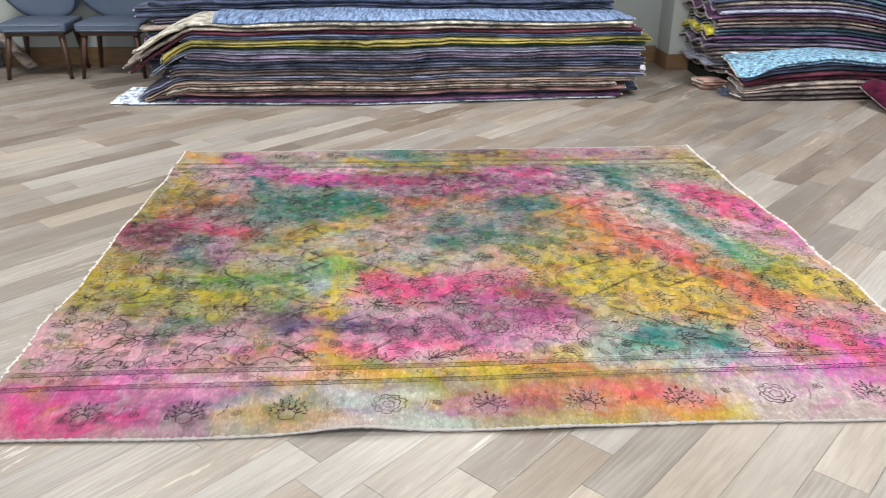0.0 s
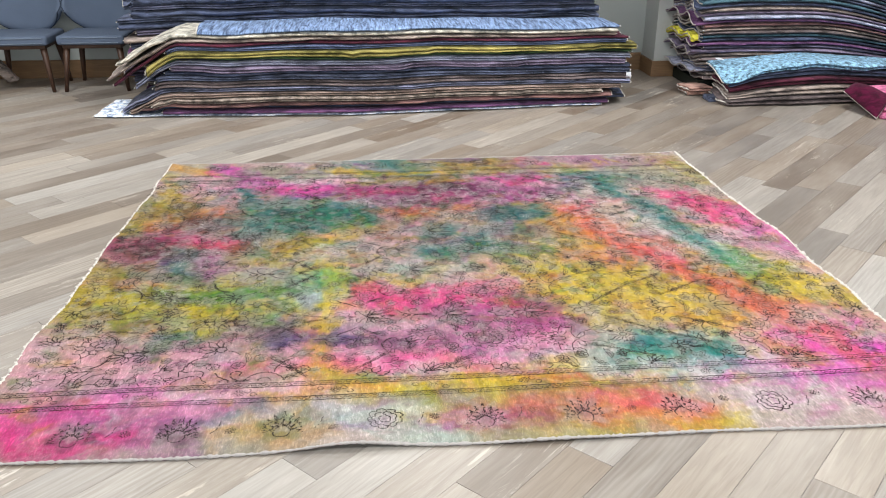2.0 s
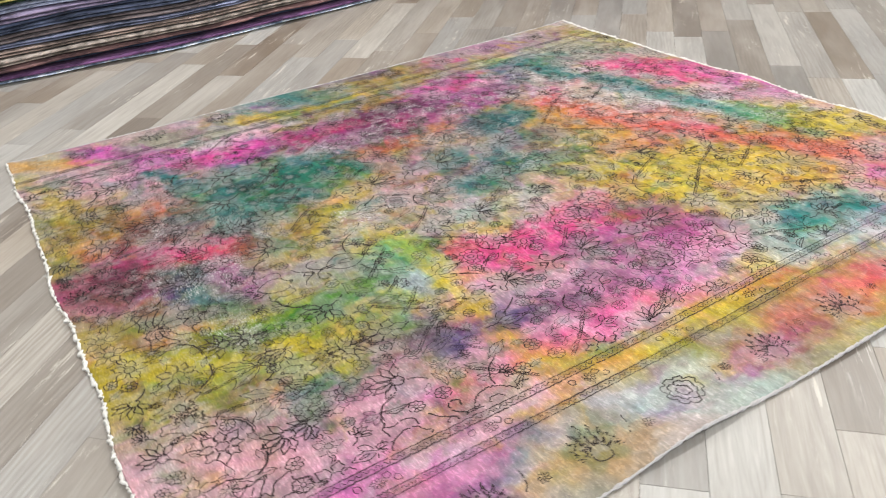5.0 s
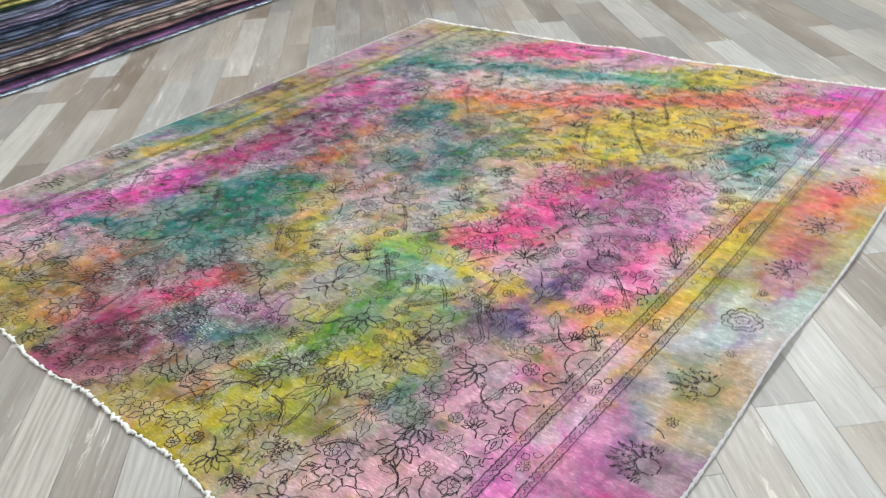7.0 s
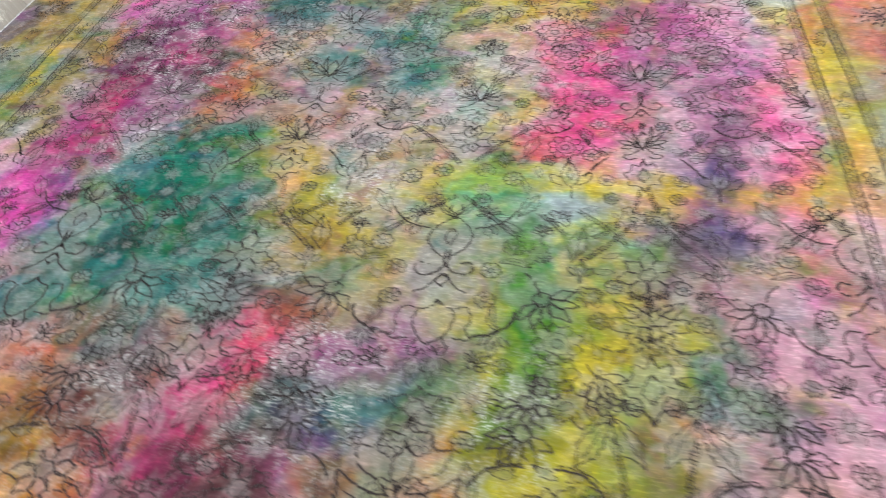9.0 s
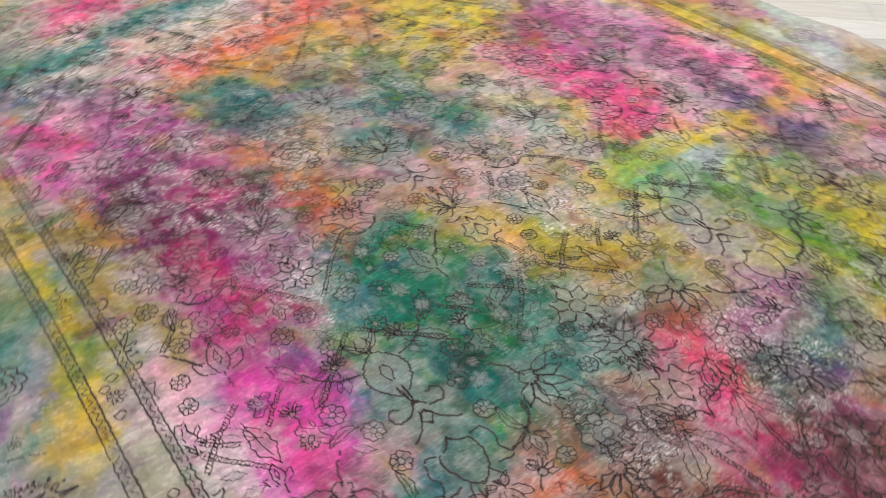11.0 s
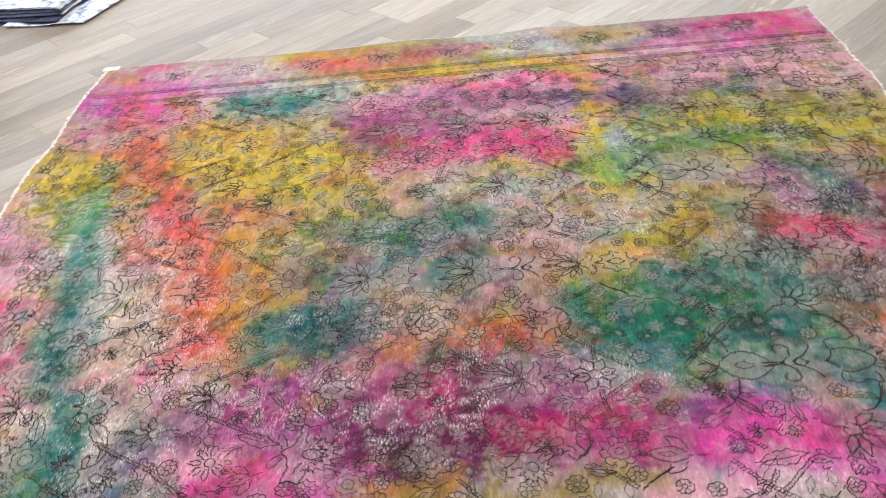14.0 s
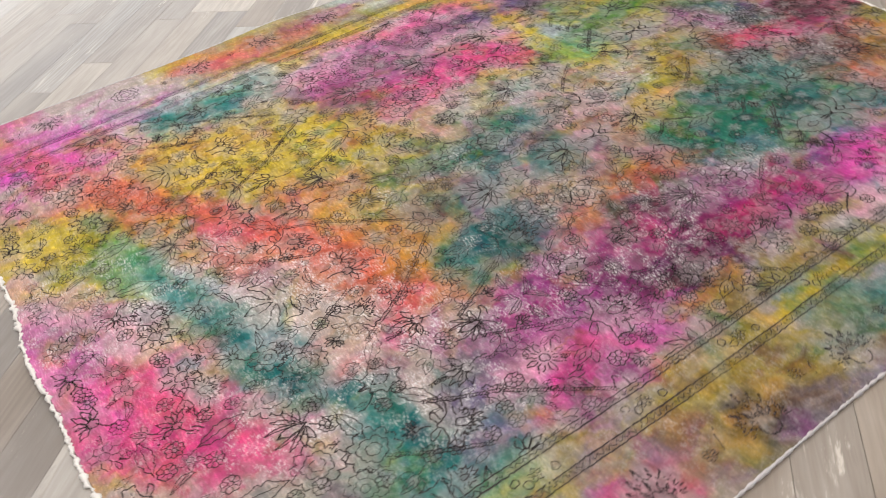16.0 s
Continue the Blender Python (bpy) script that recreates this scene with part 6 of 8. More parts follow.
def palmette(x, y, r, turn=None):
    """Lotus palmette: two ranks of pointed petals round a bud, on a calyx with side leaves."""
    t = ink.choice([0, 0.5, 1, 1.5]) * math.pi + ink.normal(0, 0.25) if turn is None else turn
    ranks = ((9, 0.36, 1.0, 0.11, 0.58), (5, 0.42, 0.62, 0.15, 0.30)) if r > 0.07 else ((7, 0.44, 1.0, 0.14, 0.5),)
    for count, spread, long, wide, base in ranks:
        for petal in pointed(count, spread, long * ink.uniform(0.92, 1.05), wide, base):
            stroke(turned(petal, x, y, t, r), 0.0044)
    stroke(turned([(-0.58, 0.10), (-1.02, 0.02), (-0.86, -0.22), (-1.00, -0.46), (-0.52, -0.40), (-0.2, -0.5), (0, -0.78), (0.2, -0.5), (0.52, -0.40), (1.00, -0.46), (0.86, -0.22), (1.02, 0.02), (0.58, 0.10)], x, y, t, r), 0.0046)
    stroke(turned([(0, 0.40), (-0.20, 0.14), (-0.12, -0.16), (0.12, -0.16), (0.20, 0.14)], x, y, t, r), 0.004, True)
    for k in range(4):
        a = 0.3 + k * 0.85
        stroke(turned([(0.33 * math.cos(a), 0.33 * math.sin(a)), (0.50 * math.cos(a), 0.50 * math.sin(a))], x, y, t, r), 0.0046)
    for sx in (-1, 1):
        stroke(turned([(0.30, -0.10), (0.46, -0.20), (0.66, -0.22)], x, y, t, r, sx), 0.0038)
        stroke(turned([(0.08, -0.70), (0.34, -0.98), (0.62, -0.92), (0.44, -0.74), (0.20, -0.62)], x, y, t, r, sx), 0.004)


def saz_leaf(x, y, r, t, flip):
    """A long bent leaf with a toothed edge."""
    u = np.linspace(0, 1, 15)
    mid = np.stack([0.55 * np.sin(u * 2.2) - 0.3, 2 * u - 1], -1)
    body = 0.34 * np.sin(np.pi * np.clip(u * 1.02, 0, 1)) ** 0.8
    tooth = np.where(np.arange(15) % 2 == 0, 1.0, 0.66)
    for k, edge in ((1, body * tooth), (-1, body * tooth[::-1] * 0.9)):
        stroke(turned(mid + np.stack([k * edge, 0 * u], -1), x, y, t, r, flip), 0.0042)
    stroke(turned(mid[1:12], x, y, t, r, flip), 0.0036)


def double_flower(x, y, r):
    t = ink.uniform(0, 6.3)
    stroke(turned(lobes(11, 0.26, 110, sharp=0.6), x, y, t, r), 0.0046, True)
    stroke(turned(lobes(7, 0.2, 60, r=0.6), x, y, t + 0.3, r), 0.004, True)
    stroke(turned(lobes(5, 0.2, 36, r=0.3), x, y, t, r), 0.0038, True)


def star_flower(x, y, r):
    """A small flower of pointed, notched petals."""
    t, w = ink.uniform(0, 6.3), min(0.0042, max(0.0026, r * 0.06))
    count = ink.choice([5, 7, 8])
    for k in range(count):
        l = ink.uniform(0.8, 1.1)
        stroke(turned([(-0.14, 0.28), (-0.27, 0.58 * l), (-0.10, 0.72 * l), (0, 1.0 * l), (0.10, 0.72 * l), (0.27, 0.58 * l), (0.14, 0.28)], x, y, t + k * 2 * math.pi / count, r), w)
    stroke(turned(lobes(6, 0.2, 24, r=0.26), x, y, t, r), w, True)


def dark_flower(x, y, r):
    t = ink.uniform(0, 6.3)
    for k in range(8):
        for off in (-0.07, 0.07):
            stroke(turned([(off, 0.36), (off * 2.2, 0.68), (off * 0.6, 0.98)], x, y, t + k * math.pi / 4, r), 0.0062 if r > 0.065 else 0.0055, worn=0.15)
    stroke(turned(lobes(6, 0.1, 20, r=0.24), x, y, t, r), 0.005, True)


def leaf(x, y, r, t):
    w = min(0.0042, max(0.0024, r * 0.07))
    side = [(0, -1), (0.28, -0.55), (0.2, -0.45), (0.42, -0.1), (0.3, -0.02), (0.40, 0.32), (0.22, 0.45), (0, 1)]
    stroke(turned(side, x, y, t, r), w)
    stroke(turned(side, x, y, t, r, -1), w)
    if r > 0.03:
        stroke(turned([(0, -1.2), (0.03, 0), (0, 0.6)], x, y, t, r), w * 0.8)


def tendril(x, y, r, t, flip):
    a = arc(0, 0, 1.0, 0.3, 2.3)
    stroke(turned(a, x, y, t, r, flip), 0.005)
    stroke(turned(a * 0.86, x, y, t, r, flip), 0.0034)


def stem(ax, ay, bx, by):
    d = np.array([bx - ax, by - ay])
    l = np.hypot(*d)
    nrm = np.array([-d[1], d[0]]) / (l + 1e-9) * 0.0065
    bow = nrm * ink.uniform(-1.2, 1.2)
    a, b = np.array([ax, ay]), np.array([bx, by])
    m = (a + b) / 2 + bow
    for side in (nrm * 0.75, -nrm * 0.75):
        stroke([a + side, m + side, b + side], 0.0030, worn=0.10)
    for k in np.arange(0.006, l, 0.0085):
        q = a + d * (k / l) + 4 * (k / l) * (1 - k / l) * bow
        stroke([q - nrm * 0.7 - d / l * 0.002, q + nrm * 0.7 + d / l * 0.002], 0.0026, worn=0.0)


def curl(ax, ay, bx, by, cx, cy):
    """A thick curved stalk with a hooked tip."""
    t = np.linspace(0, 1, 16)[:, None]
    p = (1 - t) ** 2 * np.array([ax, ay]) + 2 * t * (1 - t) * np.array([2 * bx - (ax + cx) / 2, 2 * by - (ay + cy) / 2]) + t ** 2 * np.array([cx, cy])
    stroke(p, 0.0062)
    stroke(p + 0.006, 0.0032, worn=0.2)


def vase(x, y, r):
    """A heart-shaped cup with a toothed lower rim, lying along the rug's width."""
    u = np.linspace(0, 1, 29)
    tooth = np.where(np.arange(29) % 2 == 0, 1.0, 0.86)
    for sx in (-1, 1):
        stroke(turned(np.column_stack([0.62 * np.sin(np.pi * u) ** 0.8 * tooth + 0.02, 0.85 - 1.6 * u]), x, y, -math.pi / 2, r, sx), 0.0046)
        stroke(turned([(0.03, 0.85), (0.22, 1.1), (0.12, 1.4)], x, y, -math.pi / 2, r, sx), 0.0046)
        stroke(turned([(0.02, 0.35), (0.16, 0.2), (0.12, -0.1), (0.02, -0.2)], x, y, -math.pi / 2, r, sx), 0.0036, worn=0.1)


def scroll(x, y, r):
    """A pair of curled arms on a crossing."""
    for sx in (-1, 1):
        stroke(turned([(0, 0.35), (0.2, 0.05), (0.55, -0.02), (0.72, 0.22), (0.58, 0.42), (0.36, 0.34)], x, y, -math.pi / 2, r, sx), 0.0062)
        stroke(turned([(0.05, 0.02), (0.16, -0.16), (0.34, -0.42), (0.62, -0.55)], x, y, -math.pi / 2, r, sx), 0.0052)
        stroke(turned([(0, -0.34), (0.17, -0.16), (0, 0.02)], x, y, -math.pi / 2, r, sx), 0.0042)
        stroke(turned([(0.03, 0.35), (0.06, 0.8)], x, y, -math.pi / 2, r, sx), 0.0042)


def bulb(x, y, r):
    for sx in (-1, 1):
        stroke(turned([(0, 0.85), (0.18, 0.6), (0.48, 0.55), (0.55, 0.1), (0.30, -0.42), (0, -0.62)], x, y, -math.pi / 2, r, sx), 0.0046)
        stroke(turned([(0.50, 0.58), (0.86, 0.66), (1.02, 0.18), (0.82, -0.06), (1.10, -0.50), (0.55, -0.40)], x, y, -math.pi / 2, r, sx), 0.0048)
        stroke(turned([(0.30, -0.42), (0.52, -0.80), (0.34, -1.02), (0.08, -0.7)], x, y, -math.pi / 2, r, sx), 0.0046)


def calyx(x, y, r):
    """A half-open flower with notched sepals, on the mirror line."""
    for sx in (-1, 1):
        stroke(turned([(0, 0.95), (0.14, 0.52), (0.44, 0.74), (0.46, 0.24), (0.80, 0.18), (0.52, -0.22), (0.62, -0.55), (0.2, -0.5), (0, -0.9)], x, y, -math.pi / 2, r, sx), 0.0046)
        stroke(turned([(0, 0.4), (0.16, 0.2), (0.24, -0.08), (0, -0.35)], x, y, -math.pi / 2, r, sx), 0.0038, worn=0.1)
        stroke(turned([(0.3, 0.1), (0.5, 0.05)], x, y, -math.pi / 2, r, sx), 0.0036)


def spear(x, y, r, t):
    """A closed bud with two bracts."""
    for sx in (-1, 1):
        stroke(turned([(0, 1.0), (0.30, 0.45), (0.34, 0.0), (0.12, -0.4)], x, y, t, r, sx), 0.0044)
        stroke(turned([(0.34, 0.1), (0.85, 0.35), (0.72, -0.2), (0.25, -0.42)], x, y, t, r, sx), 0.0044)
        stroke(turned([(0, 0.6), (0.12, 0.2), (0, -0.1)], x, y, t, r, sx), 0.0036)
    stroke(turned([(0, -0.4), (0.04, -1.1)], x, y, t, r), 0.0055)


def plume(x, y, r):
    """Feathered palmette: ranked narrow leaves round a bud, on the mirror line."""
    for k in range(4):
        a = 0.28 + k * 0.52
        l = 1.0 - 0.10 * k
        leaf_line = [(0.10, 0.05), (0.45 * l * math.sin(a) + 0.10, 0.45 * l * math.cos(a) + 0.10), (l * math.sin(a), l * math.cos(a)), (0.5 * l * math.sin(a + 0.28) + 0.05, 0.5 * l * math.cos(a + 0.28)), (0.10, -0.12)]
        for sx in (-1, 1):
            stroke(turned(leaf_line, x, y, -math.pi / 2, r, sx), 0.0044)
    for sx in (-1, 1):
        stroke(turned([(0, 0.62), (0.16, 0.35), (0.10, 0.0), (0, -0.2)], x, y, -math.pi / 2, r, sx), 0.0046)
        stroke(turned([(0.06, -0.15), (0.30, -0.45), (0.62, -0.5), (0.40, -0.68), (0.08, -0.55)], x, y, -math.pi / 2, r, sx), 0.0044)


def leaf_fan(x, y, r, t):
    """A spray of curved, pointed leaves with dark hollows."""
    for k in range(6):
        a = t + (k - 2.5) * 0.50 + ink.normal(0, 0.05)
        l = 1.0 - 0.06 * abs(k - 2.5)
        stroke(turned([(0.02, 0.15), (-0.16, 0.55 * l), (0.06, 1.0 * l)], x, y, a, r), 0.0052)
        stroke(turned([(0.06, 1.0 * l), (0.17, 0.6 * l), (0.06, 0.2)], x, y, a, r), 0.0044)
    stroke(turned(lobes(5, 0.2, 24, r=0.24), x, y, t, r), 0.0046, True)
    stroke(turned([(0, -0.1), (0.1, -0.6), (0, -0.95)], x, y, t, r), 0.0058)


def fleur(x, y, r):
    """Large ornate bloom with swept side leaves, on the mirror line."""
    for sx in (-1, 1):
        stroke(turned([(0, 0.9), (0.14, 0.6), (0.36, 0.72), (0.40, 0.35), (0.74, 0.42), (0.60, 0.02), (0.30, -0.1), (0.12, -0.35)], x, y, -math.pi / 2, r, sx), 0.0052)
        stroke(turned([(0, 0.45), (0.16, 0.2), (0.12, -0.1), (0, -0.3)], x, y, -math.pi / 2, r, sx), 0.0044)
        stroke(turned([(0.12, -0.35), (0.5, -0.3), (0.95, 0.05), (0.78, -0.42), (0.95, -0.75), (0.42, -0.62), (0.1, -0.75)], x, y, -math.pi / 2, r, sx), 0.0050)
        stroke(turned([(0.2, -0.48), (0.5, -0.46), (0.72, -0.34)], x, y, -math.pi / 2, r, sx), 0.0040)


def vine(ax, ay, bx, by):
    """A bowed stem with little leaves on both sides."""
    d = np.array([bx - ax, by - ay])
    l = np.hypot(*d)
    side = np.array([-d[1], d[0]]) / (l + 1e-9)
    c = np.array([(ax + bx) / 2, (ay + by) / 2]) + side * l * ink.choice([-0.3, 0.3])
    t = np.linspace(0, 1, 22)[:, None]
    p = (1 - t) ** 2 * np.array([ax, ay]) + 2 * t * (1 - t) * c + t ** 2 * np.array([bx, by])
    stroke(p, 0.0052)
    for k in (7, 14):
        leaf(*(p[k] + side * 0.018 * (1 if k % 2 else -1)), 0.017, ink.uniform(0, 6.3))


placed = []


def keep(x, y, r):
    for a, b, shift in STRIPS if repeat else ():
        placed.append((x + shift, a + (y - AXIS_A) / (AXIS_B - AXIS_A) * (b - a), r))
    if not repeat:
        placed.append((x, y, r))


def free(fx, fy, fr, slack):
    return all((fx - a) ** 2 + (fy - b) ** 2 > (c * slack + fr * slack) ** 2 for a, b, c in design)


design = []


def set_out(draw, x, y, r, *more):
    global fine
    fine = min(1.0, max(0.78, r / 0.075))
    draw(x, y, r, *more)
    fine = 1.0
    keep(x, y, r)
    design.append((x, y, r * 0.8))


repeat = True
set_out(rosette, -0.89, -0.124, 0.025)
set_out(rosette, -0.98, -0.128, 0.025)
set_out(rosette, -0.53, -0.179, 0.025)
set_out(rosette, -0.65, -0.174, 0.025)
set_out(rosette, -0.81, -0.076, 0.025)
set_out(rosette, -0.56, -0.101, 0.025)
set_out(rosette, 0.02, -0.174, 0.025)
set_out(rosette, 0.39, -0.122, 0.025)
set_out(rosette, 0.39, -0.151, 0.025)
set_out(rosette, -0.45, 0.101, 0.028)
set_out(rosette, -1.02, 0.131, 0.025)
set_out(rosette, -0.92, 0.163, 0.025)
set_out(rosette, -1.23, 0.151, 0.025)
set_out(rosette, -0.62, 0.157, 0.025)
set_out(rosette, -0.55, 0.144, 0.025)
set_out(rosette, -0.20, 0.127, 0.025)
set_out(rosette, -0.31, 0.121, 0.025)
set_out(rosette, -0.03, 0.150, 0.025)
set_out(rosette, 0.33, 0.096, 0.025)
set_out(rosette, -0.08, -0.072, 0.025)
set_out(rosette, -0.22, -0.107, 0.025)
set_out(rosette, 0.16, 0.141, 0.025)
set_out(rosette, -0.09, -0.039, 0.025)
set_out(rosette, -1.20, 0.012, 0.025)
set_out(rosette, -1.16, -0.069, 0.025)
stem(-0.50, -0.218, -0.33, -0.061)
stem(-0.63, -0.229, -0.78, -0.066)
stem(-0.01, -0.109, -0.14, -0.198)
set_out(vase, -0.79, -0.235, 0.088)
set_out(scroll, -0.91, -0.235, 0.1)
set_out(bulb, -1.06, -0.235, 0.085)
set_out(spear, -1.17, -0.214, 0.05, 1.57)
set_out(star_flower, -1.27, -0.235, 0.075)
set_out(star_flower, -0.40, -0.235, 0.075)
set_out(plume, -0.19, -0.235, 0.11)
set_out(calyx, -0.31, -0.235, 0.05)
set_out(calyx, 0.30, -0.235, 0.06)
set_out(leaf_fan, -0.97, 0.002, 0.095, 1.05)
curl(-1.01, -0.057, -1.06, -0.077, -1.09, -0.151)
set_out(large_rosette, -1.09, 0.042, 0.055)
set_out(large_rosette, -1.17, 0.033, 0.058)
set_out(leaf_fan, -1.24, -0.011, 0.075, 1.75)
set_out(leaf, -0.75, -0.087, 0.045, 0.70)
set_out(leaf, -0.66, -0.050, 0.05, -1.05)
stem(-0.67, 0.073, -0.79, 0.198)
stem(-0.70, 0.215, -0.85, 0.084)
set_out(large_rosette, -0.42, 0.030, 0.05)
set_out(palmette, -0.28, -0.013, 0.075, -1.05)
set_out(palmette, -0.21, 0.059, 0.07, 0.52)
stem(-0.45, 0.143, -0.34, 0.060)
curl(-0.46, 0.143, -0.50, 0.109, -0.54, 0.085)
set_out(spear, -0.31, -0.151, 0.045, -1.57)
set_out(spear, 0.09, -0.228, 0.05, -1.57)
curl(-0.34, -0.061, -0.36, -0.009, -0.33, 0.040)
set_out(leaf, -0.42, -0.062, 0.05, -1.22)
set_out(leaf, 0.09, 0.049, 0.06, 0.35)
set_out(double_flower, 0.04, 0.010, 0.075)
set_out(spear, 0.04, 0.125, 0.055, -1.05)
stem(-0.12, 0.182, -0.03, 0.085)
set_out(leaf, -0.13, 0.064, 0.045, 0.35)
set_out(leaf, 0.21, -0.161, 0.05, 0.17)
set_out(tendril, 0.14, -0.124, 0.06, 0.00, 1)
set_out(calyx, -0.53, 0.240, 0.07)
set_out(plume, -0.40, 0.240, 0.095)
set_out(scroll, -0.24, 0.240, 0.085)
set_out(plume, -0.07, 0.240, 0.11)
set_out(star_flower, -0.88, 0.240, 0.085)
set_out(palmette, -1.04, 0.230, 0.075, 1.57)
set_out(leaf, -1.00, 0.210, 0.06, 0.70)
set_out(calyx, -1.19, 0.240, 0.09)
curl(-1.09, 0.138, -1.10, 0.167, -1.09, 0.190)
set_out(spear, -1.19, 0.146, 0.06, 0.87)
set_out(leaf, -0.74, 0.113, 0.05, -0.70)
set_out(leaf, -0.79, 0.076, 0.06, 1.75)
set_out(leaf_fan, -1.31, -0.014, 0.085, 1.92)
set_out(rosette, -1.35, -0.209, 0.025)
set_out(fleur, -1.41, -0.235, 0.13)
set_out(rosette, -1.23, 0.199, 0.025)
set_out(leaf, -1.31, 0.191, 0.06, 1.05)
set_out(rosette, -1.43, 0.123, 0.025)
set_out(leaf, -1.32, 0.120, 0.06, 2.09)
set_out(palmette, -1.24, 0.073, 0.06, 2.62)
set_out(star_flower, -1.47, 0.051, 0.075)
curl(-1.38, -0.003, -1.39, -0.069, -1.43, -0.106)
curl(-1.44, 0.157, -1.39, 0.113, -1.38, 0.053)
set_out(leaf, -1.43, -0.106, 0.05, 1.40)
stem(-1.30, 0.159, -1.44, 0.186)
set_out(leaf, -1.22, 0.132, 0.06, 1.57)
set_out(large_rosette, -1.46, -0.213, 0.04)
set_out(star_flower, 0.50, 0.240, 0.08)
stem(0.52, 0.201, 0.75, 0.007)
stem(0.75, 0.007, 0.92, -0.091)
set_out(rosette, 0.45, 0.128, 0.025)
set_out(rosette, 0.84, 0.107, 0.025)
set_out(rosette, 0.77, 0.116, 0.025)
set_out(rosette, 0.15, 0.088, 0.025)
set_out(rosette, -0.02, 0.041, 0.025)
set_out(rosette, 0.75, -0.222, 0.025)
set_out(rosette, 0.22, -0.144, 0.025)
set_out(rosette, 0.31, -0.175, 0.025)
set_out(rosette, 0.34, 0.129, 0.025)
set_out(rosette, 0.60, 0.199, 0.025)
set_out(dark_flower, 0.59, -0.003, 0.06)
set_out(plume, 0.26, 0.240, 0.12)
set_out(palmette, 0.34, -0.014, 0.1, 1.40)
set_out(double_flower, 0.10, 0.026, 0.07)
set_out(double_flower, 0.23, 0.088, 0.055)
set_out(large_rosette, 0.19, -0.033, 0.06)
set_out(star_flower, 0.09, -0.235, 0.07)
set_out(plume, 0.65, -0.235, 0.09)
stem(0.67, -0.182, 0.45, -0.066)
stem(0.77, -0.186, 0.80, -0.128)
set_out(leaf, 0.34, -0.189, 0.06, 0.35)
set_out(leaf, 0.48, -0.070, 0.06, 1.22)
set_out(calyx, 0.15, 0.240, 0.07)
set_out(leaf, 0.92, -0.126, 0.06, 0.70)
set_out(rosette, 1.14, -0.192, 0.025)
set_out(rosette, 0.94, -0.180, 0.025)
set_out(rosette, 0.93, 0.083, 0.025)
set_out(leaf, 1.10, -0.148, 0.06, 0.17)
set_out(double_flower, 1.09, -0.046, 0.07)
set_out(fleur, 1.09, 0.240, 0.12)
set_out(double_flower, 1.22, -0.095, 0.07)
stem(0.85, 0.135, 1.08, -0.012)
set_out(palmette, 0.88, 0.026, 0.08, 1.05)
set_out(large_rosette, 1.16, 0.041, 0.055)
set_out(rosette, 1.11, 0.047, 0.025)
set_out(rosette, 1.24, -0.033, 0.025)
set_out(leaf, 1.36, -0.112, 0.07, 1.40)
set_out(palmette, 1.35, 0.049, 0.08, 1.75)
set_out(star_flower, 1.38, 0.137, 0.08)
set_out(plume, 1.20, -0.235, 0.1)
set_out(calyx, 0.96, -0.235, 0.07)
set_out(rosette, 1.41, -0.187, 0.025)
set_out(rosette, 1.48, -0.093, 0.025)
set_out(rosette, 1.45, 0.070, 0.025)
set_out(leaf, 1.55, -0.069, 0.06, 0.00)
set_out(double_flower, 1.27, 0.206, 0.06)

# lesser flowers, bent leaves and rosettes in the gaps of the strip
def bloom(fx, fy, fr):
    kind = ink.random()
    t = ink.choice([-1.6, -0.6, 0.6, 1.6]) + ink.normal(0, 0.2)
    if kind < 0.30:
        set_out(palmette, fx, fy, fr, t)
    elif kind < 0.50:
        set_out(leaf_fan, fx, fy, fr, t)
    elif kind < 0.75:
        set_out(spear, fx, fy, fr, t)
    else:
        set_out(star_flower, fx, fy, fr)


for size, tries in ((0.072, 700), (0.055, 900), (0.040, 900)):
    for _ in range(tries):
        fx, fy, fr = ink.uniform(-1.64, 1.64), ink.uniform(-0.20, 0.21), size * ink.uniform(0.85, 1.12)
        if free(fx, fy, fr, 0.98):
            bloom(fx, fy, fr)
for _ in range(1800):
    fx, fy, fr = ink.uniform(-1.65, 1.65), ink.uniform(-0.22, 0.23), ink.choice([0.026, 0.034])
    if free(fx, fy, fr, 0.95):
        t = ink.uniform(0, 6.3)
        if fr < 0.03:
            set_out(leaf, fx, fy, 0.026, t) if ink.random() < 0.6 else set_out(rosette, fx, fy, 0.024)
        else:
            set_out(saz_leaf, fx, fy, fr * 1.1, t, ink.choice([-1, 1]))
blooms = [q for q in design if q[2] > 0.036]
for i, (ax, ay, ar) in enumerate(blooms):
    for bx, by, br in sorted(blooms, key=lambda q: (q[0] - ax) ** 2 + (q[1] - ay) ** 2)[1:3]:
        l = math.hypot(bx - ax, by - ay)
        k0, k1 = ar * 0.9 / l, 1 - br * 0.9 / l
        if 0.10 < l < 0.36 and k1 - k0 > 0.12 and ink.random() < 0.5:
            (vine if ink.random() < 0.5 else stem)(ax + (bx - ax) * k0, ay + (by - ay) * k0, ax + (bx - ax) * k1, ay + (by - ay) * k1)
repeat = False

